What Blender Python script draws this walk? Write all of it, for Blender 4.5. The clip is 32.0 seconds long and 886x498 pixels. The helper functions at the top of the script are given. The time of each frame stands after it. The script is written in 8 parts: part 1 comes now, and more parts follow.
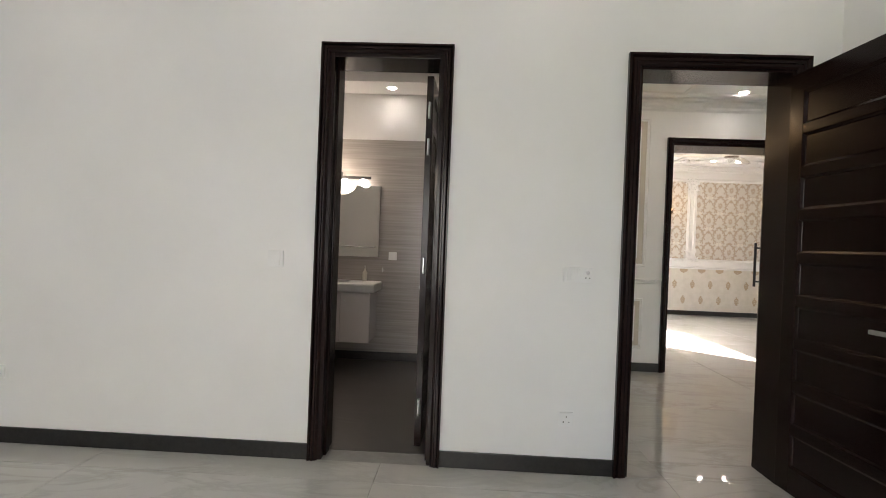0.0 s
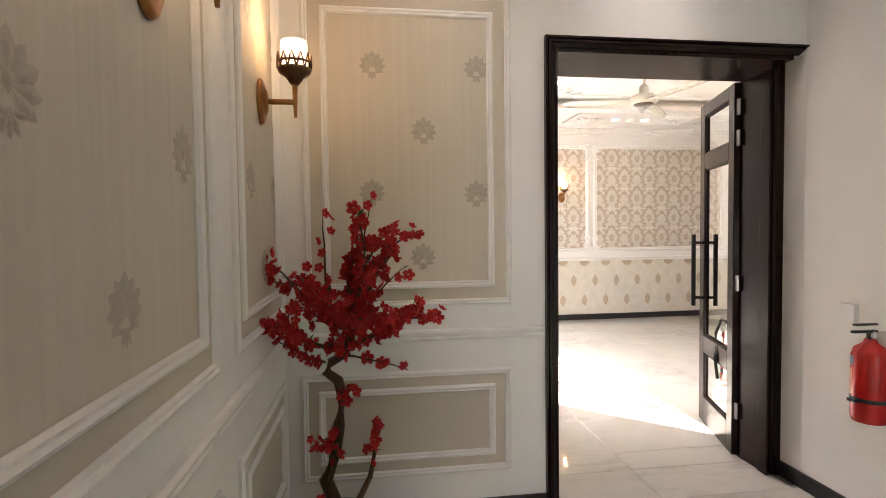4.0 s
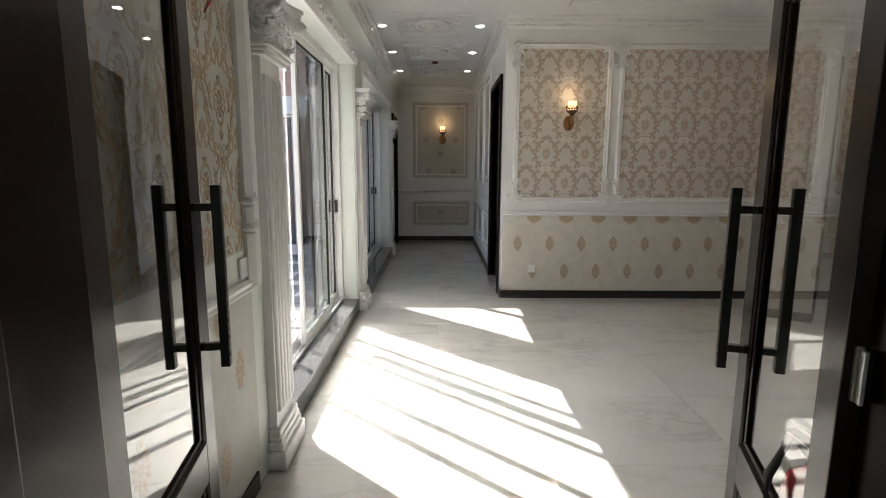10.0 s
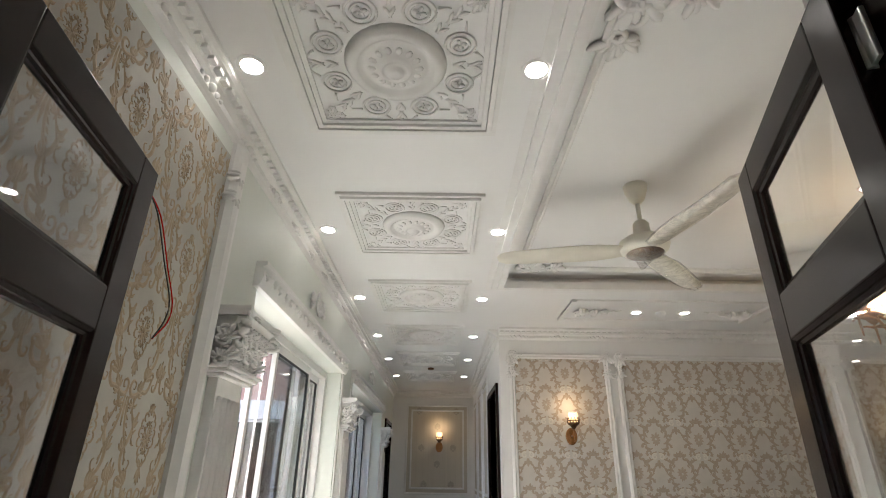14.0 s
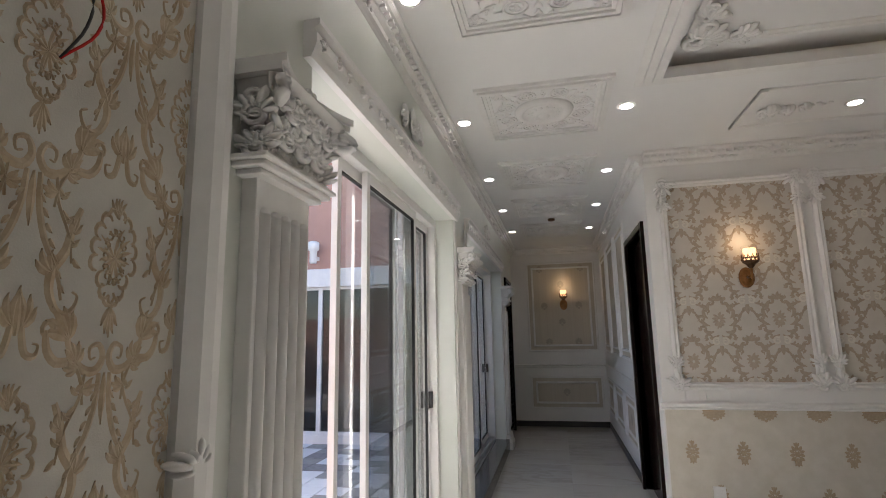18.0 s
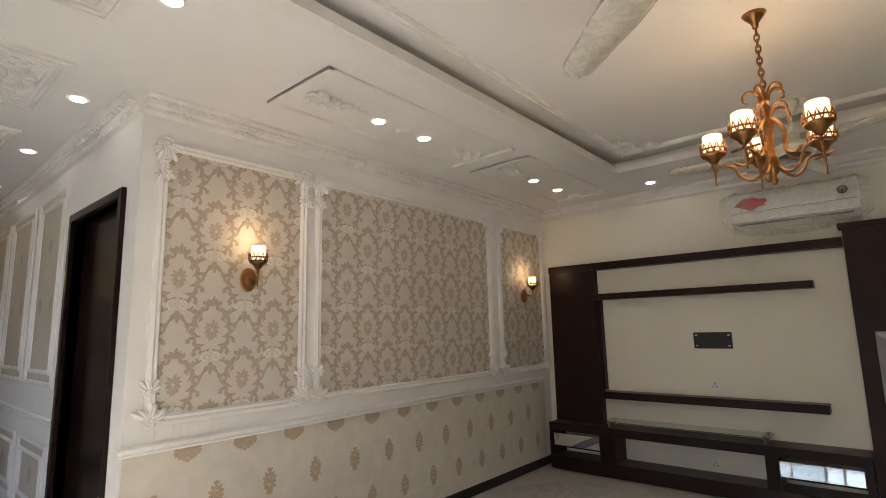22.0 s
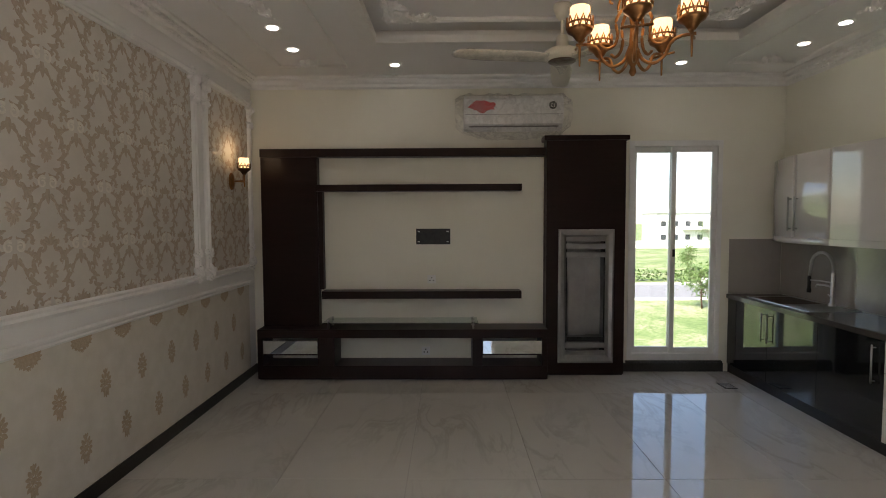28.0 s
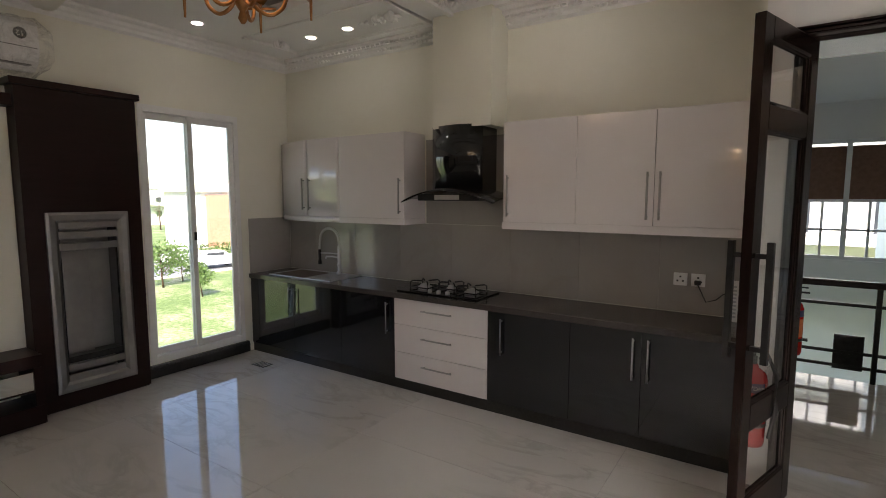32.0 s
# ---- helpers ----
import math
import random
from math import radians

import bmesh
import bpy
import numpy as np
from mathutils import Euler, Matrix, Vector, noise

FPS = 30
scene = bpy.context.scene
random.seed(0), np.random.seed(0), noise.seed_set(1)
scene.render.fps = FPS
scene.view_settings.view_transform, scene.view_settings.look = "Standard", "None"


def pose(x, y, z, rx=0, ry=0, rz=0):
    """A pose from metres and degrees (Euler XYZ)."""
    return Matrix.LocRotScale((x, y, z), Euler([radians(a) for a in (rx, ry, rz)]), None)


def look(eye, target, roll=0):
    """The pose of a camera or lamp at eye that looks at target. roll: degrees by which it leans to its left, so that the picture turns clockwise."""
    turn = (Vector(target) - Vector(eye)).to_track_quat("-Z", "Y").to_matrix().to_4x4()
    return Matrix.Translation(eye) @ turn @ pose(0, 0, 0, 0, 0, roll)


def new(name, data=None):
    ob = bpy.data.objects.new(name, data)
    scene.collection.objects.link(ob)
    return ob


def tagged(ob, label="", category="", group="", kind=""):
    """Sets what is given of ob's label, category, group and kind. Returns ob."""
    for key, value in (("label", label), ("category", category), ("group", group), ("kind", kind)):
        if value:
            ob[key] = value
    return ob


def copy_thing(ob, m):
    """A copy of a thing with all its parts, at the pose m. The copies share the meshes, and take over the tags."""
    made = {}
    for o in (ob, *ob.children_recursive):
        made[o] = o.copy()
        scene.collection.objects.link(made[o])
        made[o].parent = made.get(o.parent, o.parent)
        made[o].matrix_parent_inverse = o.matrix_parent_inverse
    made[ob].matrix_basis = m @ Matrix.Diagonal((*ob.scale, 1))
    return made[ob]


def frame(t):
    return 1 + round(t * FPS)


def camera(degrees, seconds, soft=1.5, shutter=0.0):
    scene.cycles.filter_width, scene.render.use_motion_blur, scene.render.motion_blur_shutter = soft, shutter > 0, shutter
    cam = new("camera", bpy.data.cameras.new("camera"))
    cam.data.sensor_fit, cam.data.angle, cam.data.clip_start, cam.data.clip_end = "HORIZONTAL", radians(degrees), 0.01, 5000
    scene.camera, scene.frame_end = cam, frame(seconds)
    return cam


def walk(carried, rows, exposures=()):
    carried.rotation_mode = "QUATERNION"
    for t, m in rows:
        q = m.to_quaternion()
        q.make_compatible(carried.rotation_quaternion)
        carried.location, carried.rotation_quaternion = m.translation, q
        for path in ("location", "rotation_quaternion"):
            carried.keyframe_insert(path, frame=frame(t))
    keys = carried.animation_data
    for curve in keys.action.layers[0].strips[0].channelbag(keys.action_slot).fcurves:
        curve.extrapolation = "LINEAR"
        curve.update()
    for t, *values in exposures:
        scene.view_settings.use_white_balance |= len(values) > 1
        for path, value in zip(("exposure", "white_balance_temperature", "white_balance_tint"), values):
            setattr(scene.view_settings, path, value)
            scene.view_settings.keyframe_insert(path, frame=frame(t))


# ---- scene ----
cam = camera(81.9, 32.0, soft=0.95)
PATH = [
    (0, (0.423, -0.139, 1.291), (0.339, 1.859, 1.276), 2.2),
    (0.5, (0.582, 0.028, 1.281), (0.541, 2.025, 1.176), 3.2),
    (1, (0.831, 0.283, 1.323), (0.868, 2.28, 1.215), 3.3),
    (1.5, (1.034, 0.717, 1.301), (1.443, 2.672, 1.214), 2.6),
    (2, (1.194, 1.183, 1.347), (1.835, 3.075, 1.257), 1.5),
    (2.5, (1.298, 1.614, 1.425), (1.934, 3.508, 1.333), 1.3),
    (3, (1.435, 2.081, 1.451), (1.981, 4.003, 1.362), 0.5),
    (3.5, (1.584, 2.527, 1.54), (1.855, 4.507, 1.446), -0.9),
    (5.5, (1.858, 3.391, 1.47), (2.113, 5.374, 1.443), -0.6),
    (6, (2.007, 3.557, 1.446), (2.595, 5.462, 1.284), -0.3),
    (6.5, (2.203, 3.834, 1.436), (2.821, 5.708, 1.114), -0.9),
    (7, (2.46, 4.114, 1.431), (3.062, 5.964, 0.971), -0.7),
    (7.5, (2.747, 4.282, 1.417), (3.35, 6.131, 0.95), -1.7),
    (8, (3.032, 4.322, 1.419), (3.236, 6.252, 0.937), -1.5),
    (8.5, (3.161, 4.33, 1.405), (3.249, 6.263, 0.9), -0.3),
    (9, (3.186, 4.473, 1.44), (3.221, 6.409, 0.941), -0.6),
    (9.5, (3.221, 4.795, 1.488), (3.24, 6.757, 1.098), -0.2),
    (10, (3.264, 5.051, 1.525), (3.28, 7.027, 1.213), 0.3),
    (10.5, (3.333, 5.276, 1.564), (3.333, 7.268, 1.38), 1.3),
    (11, (3.373, 5.399, 1.561), (3.373, 7.396, 1.452), 1.3),
    (11.5, (3.397, 5.408, 1.572), (3.393, 7.408, 1.533), 1.3),
    (12, (3.399, 5.387, 1.6), (3.391, 7.382, 1.735), 1.4),
    (12.5, (3.398, 5.357, 1.647), (3.385, 7.315, 2.051), 1.5),
    (13, (3.381, 5.332, 1.675), (3.37, 7.221, 2.332), 1.2),
    (13.5, (3.377, 5.324, 1.691), (3.37, 7.155, 2.494), 1.0),
    (15.5, (3.329, 5.593, 1.598), (3.332, 7.5, 2.202), 0.4),
    (16, (3.269, 5.806, 1.581), (3.306, 7.777, 1.921), 0.7),
    (16.5, (3.2, 5.941, 1.606), (2.91, 7.894, 1.924), 0.1),
    (17, (3.207, 6.119, 1.607), (2.666, 8.015, 1.94), -0.4),
    (17.5, (3.231, 6.282, 1.611), (2.679, 8.176, 1.944), -0.4),
    (18, (3.174, 6.356, 1.621), (2.758, 8.284, 1.953), -1.1),
    (18.5, (3.055, 6.372, 1.646), (2.685, 8.306, 1.994), -1.2),
    (19, (2.965, 6.421, 1.633), (2.508, 8.329, 2.022), -1.2),
    (19.5, (2.953, 6.655, 1.621), (2.489, 8.561, 2.01), -1.1),
    (20, (2.969, 6.896, 1.623), (2.694, 8.838, 2.015), -0.9),
    (20.5, (2.916, 7.11, 1.617), (3.191, 9.048, 2.029), -0.8),
    (21, (2.791, 7.283, 1.655), (3.66, 9.042, 2.044), -2.0),
    (21.5, (2.86, 7.389, 1.61), (4.044, 8.966, 1.944), -1.3),
    (22, (2.919, 7.616, 1.672), (4.417, 8.905, 1.979), -1.4),
    (22.5, (2.965, 7.771, 1.655), (4.696, 8.721, 1.972), -0.4),
    (23, (2.936, 7.918, 1.661), (4.868, 8.339, 1.959), -0.8),
    (23.5, (2.913, 8.03, 1.669), (4.878, 8.204, 1.998), 0.4),
    (24, (2.842, 8.069, 1.719), (4.723, 8.12, 2.396), 0.8),
    (24.5, (2.812, 8.087, 1.749), (4.557, 8.094, 2.726), 0.6),
    (25, (2.82, 8.106, 1.748), (4.491, 8.102, 2.846), -0.8),
    (25.5, (2.871, 8.138, 1.695), (4.623, 8.136, 2.661), -1.2),
    (26, (2.928, 8.191, 1.642), (4.858, 8.19, 2.165), -1.4),
    (26.5, (3.066, 8.246, 1.603), (5.054, 8.256, 1.817), -0.9),
    (28.5, (3.425, 8.961, 1.647), (5.416, 8.921, 1.466), 0.0),
    (29, (3.499, 8.959, 1.638), (5.478, 8.738, 1.45), 0.5),
    (29.5, (3.658, 9.002, 1.661), (5.63, 8.731, 1.468), 0.3),
    (30, (3.807, 8.985, 1.686), (5.759, 8.598, 1.487), 0.8),
    (30.5, (3.911, 9.026, 1.675), (5.733, 8.225, 1.48), 2.1),
    (31, (4.002, 9.11, 1.687), (5.547, 7.855, 1.497), 2.2),
    (31.5, (4.072, 9.217, 1.706), (5.365, 7.705, 1.502), 0.3),
    (32, (4.119, 9.262, 1.677), (5.219, 7.604, 1.472), -0.0),
]
EXPOSURES = [(0, 3.3, 6800, 16), (1, 3.5, 6950, 17), (2, 3.45, 7000, 19), (3.5, 3.7, 7000, 20), (5.5, 2.6, 6800, 16), (6, 2.45, 6700, 15), (7, 1.85, 6450, 10), (9, 1.45, 6400, 10), (10, 1.68, 6430, 11), (11, 1.65, 6450, 12), (12, 1.65, 6500, 13), (13, 2.15, 6400, 10), (15.5, 1.95, 6450, 13), (16, 1.75, 6550, 13), (17, 2.07, 6400, 13), (18, 1.5, 6450, 15), (19, 1.8, 6500, 14), (20, 1.5, 6450, 15), (21, 1.4, 6650, 14), (22, 2.17, 6950, 15), (23, 1.35, 6750, 16), (24, 1.35, 6500, 13), (25, 1.37, 6450, 12), (26, 1.37, 6800, 15), (29, 1.8, 6700, 13), (31, 1.9, 6550, 14), (32, 1.75, 6750, 17)]
walk(cam, [(t, look(eye, target, roll)) for t, eye, target, roll in PATH], EXPOSURES)

# ---- world, sun, large lights ----
world = bpy.data.worlds.new("sky")
scene.world = world
world.use_nodes = True
wn = world.node_tree
sky = wn.nodes.new("ShaderNodeTexSky")
sky.sky_type = "NISHITA"
sky.sun_disc = False
SUN_WAY = Vector((0.82, -0.75, -1.0)).normalized()
sky.sun_elevation = math.asin(-SUN_WAY.z)
sky.sun_rotation = math.atan2(-SUN_WAY.x, -SUN_WAY.y)
wn.links.new(sky.outputs[0], wn.nodes["Background"].inputs[0])
wn.nodes["Background"].inputs[1].default_value = 0.15
sun = bpy.data.lights.new("sun", "SUN")
sun.energy, sun.angle, sun.color = 5.0, radians(0.5), (1.0, 0.95, 0.88)
new("sun", sun).matrix_world = look((0, 0, 20), Vector((0, 0, 20)) + SUN_WAY)


def window_light(name, eye, target, sx, sy, power, colour):
    la = bpy.data.lights.new(name, "AREA")
    la.shape, la.size, la.size_y, la.energy, la.color = "RECTANGLE", sx, sy, power, colour
    new(name, la).matrix_world = look(eye, target)


window_light("bedroom_window_daylight", (-0.3, -2.95, 1.5), (-0.3, 2, 1.3), 2.6, 1.7, 3.3, (0.95, 0.98, 1.0))
window_light("stair_window_daylight", (3.4, 0.36, 1.22), (3.4, 3, 1.1), 0.98, 0.7, 0.28, (0.94, 0.98, 1.0))


def bulb(name, at, power, colour=(1.0, 0.72, 0.42), size=0.03):
    la = bpy.data.lights.new(name, "POINT")
    la.energy, la.color, la.shadow_soft_size = power, colour, size
    new(name, la).location = at


# ---- materials ----
def material(name, build):
    m = bpy.data.materials.new(name)
    m.use_nodes = True
    nt = m.node_tree
    build(nt, nt.nodes["Principled BSDF"])
    return m


def node(nt, kind, **values):
    n = nt.nodes.new(kind)
    for k, v in values.items():
        n.inputs[k.replace("_", " ")].default_value = v
    return n


def ramp(nt, fac, stops):
    r = nt.nodes.new("ShaderNodeValToRGB")
    e = r.color_ramp.elements
    while len(e) < len(stops):
        e.new(0.5)
    for el, (p, c) in zip(e, stops):
        el.position, el.color = p, (*c, 1)
    nt.links.new(fac, r.inputs[0])
    return r.outputs[0]


def coords(nt, kind="Object", scale=(1, 1, 1)):
    tc = nt.nodes.new("ShaderNodeTexCoord")
    mp = nt.nodes.new("ShaderNodeMapping")
    mp.inputs["Scale"].default_value = scale
    nt.links.new(tc.outputs[kind], mp.inputs[0])
    return mp.outputs[0]


def math2(nt, op, a, b=None, c=None):
    n = nt.nodes.new("ShaderNodeMath")
    n.operation = op
    for i, v in enumerate((a, b, c)):
        if v is None:
            continue
        if isinstance(v, (int, float)):
            n.inputs[i].default_value = v
        else:
            nt.links.new(v, n.inputs[i])
    return n.outputs[0]


def bumped(nt, bsdf, height, strength=0.1, distance=0.002):
    b = nt.nodes.new("ShaderNodeBump")
    b.inputs["Strength"].default_value, b.inputs["Distance"].default_value = strength, distance
    nt.links.new(height, b.inputs["Height"])
    nt.links.new(b.outputs[0], bsdf.inputs["Normal"])


def mottled(name, low, high, scale=3.0, rough=0.5, grain=180.0, bump=0.08, metal=0.0, rough_var=0.08, coat=0.0):
    """A plain surface with broad unevenness, fine grain and a little relief."""
    def build(nt, p):
        v = coords(nt)
        n1 = node(nt, "ShaderNodeTexNoise", Scale=scale, Detail=5.0, Roughness=0.6)
        n2 = node(nt, "ShaderNodeTexNoise", Scale=grain, Detail=2.0)
        nt.links.new(v, n1.inputs["Vector"])
        nt.links.new(v, n2.inputs["Vector"])
        nt.links.new(ramp(nt, n1.outputs[0], [(0.3, low), (0.7, high)]), p.inputs["Base Color"])
        nt.links.new(math2(nt, "MULTIPLY_ADD", n1.outputs[0], rough_var, rough - rough_var / 2), p.inputs["Roughness"])
        p.inputs["Metallic"].default_value = metal
        p.inputs["Coat Weight"].default_value = coat
        bumped(nt, p, n2.outputs[0], bump, 0.001)
    return material(name, build)


WHITE = mottled("white_wall_paint", (0.74, 0.735, 0.72), (0.79, 0.785, 0.77), 1.3, 0.55, 260, 0.1)
CREAM = mottled("cream_wall_paint", (0.73, 0.715, 0.62), (0.77, 0.755, 0.665), 1.3, 0.5, 260, 0.1)
CEIL = mottled("ceiling_paint", (0.77, 0.77, 0.765), (0.81, 0.81, 0.805), 0.9, 0.6, 300, 0.06)
PLASTER = mottled("white_moulding_plaster", (0.74, 0.735, 0.72), (0.80, 0.795, 0.78), 9.0, 0.45, 220, 0.12)
GREENISH = mottled("pale_green_wall_paint", (0.66, 0.69, 0.64), (0.71, 0.735, 0.69), 1.4, 0.5, 260, 0.1)
TAUPE = mottled("beige_panel_paint", (0.52, 0.47, 0.39), (0.56, 0.51, 0.43), 2.0, 0.55, 240, 0.1)
BLACKBASE = mottled("black_granite_skirting", (0.010, 0.009, 0.009), (0.022, 0.02, 0.019), 40.0, 0.36, 400, 0.04)
KERB = mottled("black_granite_sill", (0.045, 0.045, 0.046), (0.095, 0.095, 0.097), 60.0, 0.15, 500, 0.03)
CHROME = mottled("brushed_steel", (0.62, 0.62, 0.61), (0.68, 0.68, 0.67), 3.0, 0.3, 300, 0.0, 1.0)
STEEL = mottled("satin_steel", (0.32, 0.315, 0.31), (0.40, 0.395, 0.385), 5.0, 0.34, 300, 0.02, 1.0)
BRASS = mottled("aged_brass", (0.27, 0.125, 0.047), (0.43, 0.215, 0.088), 25.0, 0.3, 300, 0.01, 1.0)
DARKBRONZE = mottled("dark_bronze", (0.10, 0.06, 0.035), (0.20, 0.12, 0.07), 30.0, 0.35, 300, 0.01, 1.0)
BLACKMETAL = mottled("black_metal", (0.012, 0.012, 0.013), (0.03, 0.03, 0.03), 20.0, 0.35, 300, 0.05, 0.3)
UPVC = mottled("white_window_profile", (0.72, 0.72, 0.71), (0.78, 0.78, 0.77), 6.0, 0.3, 300, 0.03)
ALU = mottled("grey_aluminium_profile", (0.42, 0.43, 0.44), (0.50, 0.51, 0.52), 12.0, 0.35, 300, 0.04, 0.6)
LACQUER = mottled("gloss_white_lacquer", (0.70, 0.66, 0.66), (0.73, 0.69, 0.69), 1.0, 0.08, 300, 0.01, 0, 0.03, 0.6)
LACQUER_DARK = mottled("gloss_charcoal_lacquer", (0.008, 0.009, 0.011), (0.014, 0.015, 0.018), 1.5, 0.07, 300, 0.01, 0, 0.03, 0.5)
LACQUER_DRAW = mottled("white_drawer_lacquer", (0.68, 0.64, 0.63), (0.72, 0.68, 0.67), 1.5, 0.18, 300, 0.01)
GRANITE = mottled("dark_granite_worktop", (0.035, 0.03, 0.028), (0.09, 0.08, 0.075), 140.0, 0.12, 600, 0.02)
BLACKGLASS = mottled("black_glass", (0.006, 0.006, 0.007), (0.01, 0.01, 0.011), 2.0, 0.04, 300, 0.0, 0, 0.02, 0.3)
FANWHITE = mottled("ivory_enamel", (0.70, 0.67, 0.58), (0.76, 0.73, 0.64), 6.0, 0.32, 200, 0.03)
PLASTIC = mottled("white_plastic", (0.74, 0.74, 0.73), (0.79, 0.79, 0.78), 8.0, 0.35, 300, 0.02)
REDPAINT = mottled("red_enamel", (0.50, 0.012, 0.012), (0.60, 0.02, 0.018), 8.0, 0.22, 200, 0.03)
BLACKRUBBER = mottled("black_rubber", (0.015, 0.015, 0.015), (0.03, 0.03, 0.03), 20.0, 0.6, 300, 0.1)
PINKWALL = mottled("terracotta_pink_render", (0.40, 0.235, 0.19), (0.46, 0.275, 0.225), 2.0, 0.75, 120, 0.25)


def wood_build(dark, light, along, sheen=0.3):
    def build(nt, p):
        sc = {"x": (3, 45, 45), "y": (45, 3, 45), "z": (45, 45, 3)}[along]
        v = coords(nt, "Object", sc)
        n1 = node(nt, "ShaderNodeTexNoise", Scale=1.0, Detail=6.0, Roughness=0.65, Distortion=0.4)
        nt.links.new(v, n1.inputs["Vector"])
        v2 = coords(nt)
        n2 = node(nt, "ShaderNodeTexNoise", Scale=2.5, Detail=3.0)
        nt.links.new(v2, n2.inputs["Vector"])
        mixed = math2(nt, "MULTIPLY_ADD", n2.outputs[0], 0.35, math2(nt, "MULTIPLY", n1.outputs[0], 0.7))
        nt.links.new(ramp(nt, mixed, [(0.35, dark), (0.75, light)]), p.inputs["Base Color"])
        nt.links.new(math2(nt, "MULTIPLY_ADD", n1.outputs[0], 0.08, sheen - 0.04), p.inputs["Roughness"])
        p.inputs["Specular IOR Level"].default_value = 0.22
        bumped(nt, p, n1.outputs[0], 0.015, 0.001)
    return build


WENGE = material("dark_wenge_wood", wood_build((0.0095, 0.0042, 0.0034), (0.0145, 0.0068, 0.0056), "z", 0.22))
WENGE_X = material("dark_wenge_wood_level", wood_build((0.0095, 0.0042, 0.0034), (0.0145, 0.0068, 0.0056), "x", 0.22))
UNITWOOD = material("dark_walnut_laminate", wood_build((0.015, 0.0062, 0.0057), (0.0225, 0.0096, 0.0088), "y", 0.34))
BARK = material("brown_bark", wood_build((0.045, 0.026, 0.016), (0.13, 0.08, 0.05), "z"))


def marble_build(base, vein, rough):
    def build(nt, p):
        tc = nt.nodes.new("ShaderNodeTexCoord")
        oi = nt.nodes.new("ShaderNodeObjectInfo")
        add = nt.nodes.new("ShaderNodeVectorMath")
        add.operation = "ADD"
        sh = nt.nodes.new("ShaderNodeCombineXYZ")
        nt.links.new(math2(nt, "MULTIPLY", oi.outputs["Random"], 37.0), sh.inputs[0])
        nt.links.new(math2(nt, "MULTIPLY", oi.outputs["Random"], 91.0), sh.inputs[1])
        nt.links.new(tc.outputs["Object"], add.inputs[0])
        nt.links.new(sh.outputs[0], add.inputs[1])
        mp = nt.nodes.new("ShaderNodeMapping")
        mp.inputs["Rotation"].default_value = (0, 0, 0.6)
        mp.inputs["Scale"].default_value = (0.9, 2.6, 1)
        nt.links.new(add.outputs[0], mp.inputs[0])
        n1 = node(nt, "ShaderNodeTexNoise", Scale=1.3, Detail=8.0, Roughness=0.6, Distortion=1.2)
        nt.links.new(mp.outputs[0], n1.inputs["Vector"])
        band = math2(nt, "ABSOLUTE", math2(nt, "SUBTRACT", n1.outputs[0], 0.5))
        vn = math2(nt, "SUBTRACT", 1.0, math2(nt, "MINIMUM", math2(nt, "MULTIPLY", band, 16.0), 1.0))
        n2 = node(nt, "ShaderNodeTexNoise", Scale=0.9, Detail=4.0)
        nt.links.new(add.outputs[0], n2.inputs["Vector"])
        fac = math2(nt, "MULTIPLY", vn, math2(nt, "SMOOTH_MIN", math2(nt, "MAXIMUM", math2(nt, "SUBTRACT", n2.outputs[0], 0.42), 0.0), 0.2, 0.05))
        cloud = ramp(nt, n2.outputs[0], [(0.3, base), (0.75, tuple(c * 0.9 for c in base))])
        mix = nt.nodes.new("ShaderNodeMix")
        mix.data_type = "RGBA"
        nt.links.new(math2(nt, "MULTIPLY", fac, 2.3), mix.inputs[0])
        nt.links.new(cloud, mix.inputs[6])
        mix.inputs[7].default_value = (*vein, 1)
        nt.links.new(mix.outputs[2], p.inputs["Base Color"])
        p.inputs["Roughness"].default_value = rough
        p.inputs["Specular IOR Level"].default_value = 0.6
        n3 = node(nt, "ShaderNodeTexNoise", Scale=6.0, Detail=2.0)
        nt.links.new(add.outputs[0], n3.inputs["Vector"])
        bumped(nt, p, n3.outputs[0], 0.02, 0.002)
    return build


MARBLE = material("polished_white_marble_tile", marble_build((0.58, 0.565, 0.53), (0.34, 0.32, 0.285), 0.045))
BATHFLOOR = material("dark_grey_floor_tile", marble_build((0.075, 0.068, 0.063), (0.13, 0.12, 0.11), 0.3))
GROUT = mottled("grey_grout", (0.30, 0.29, 0.27), (0.36, 0.35, 0.33), 12.0, 0.8, 200, 0.2)
SPLASH = material("grey_beige_splash_tile", marble_build((0.36, 0.34, 0.32), (0.29, 0.27, 0.25), 0.12))


def glass_build(tint, rough=0.0):
    def build(nt, p):
        p.inputs["Base Color"].default_value = (*tint, 1)
        p.inputs["Transmission Weight"].default_value = 1.0
        p.inputs["Roughness"].default_value = rough
        p.inputs["IOR"].default_value = 1.45
    return build


GLASS = material("clear_glass", glass_build((0.97, 0.98, 0.97)))
GREYGLASS = material("grey_tinted_glass", glass_build((0.62, 0.66, 0.66)))
GREENGLASS = material("green_edged_glass", glass_build((0.80, 0.92, 0.86)))


def emit(name, colour, strength):
    def build(nt, p):
        p.inputs["Base Color"].default_value = (*colour, 1)
        p.inputs["Emission Color"].default_value = (*colour, 1)
        p.inputs["Emission Strength"].default_value = strength
    return material(name, build)


SPOT = emit("downlight_led", (1.0, 0.95, 0.88), 8.0)
SHADE = emit("lit_opal_shade", (1.0, 0.62, 0.27), 0.85)
BATHBULB = emit("lit_bathroom_bulb", (1.0, 0.90, 0.78), 2.2)


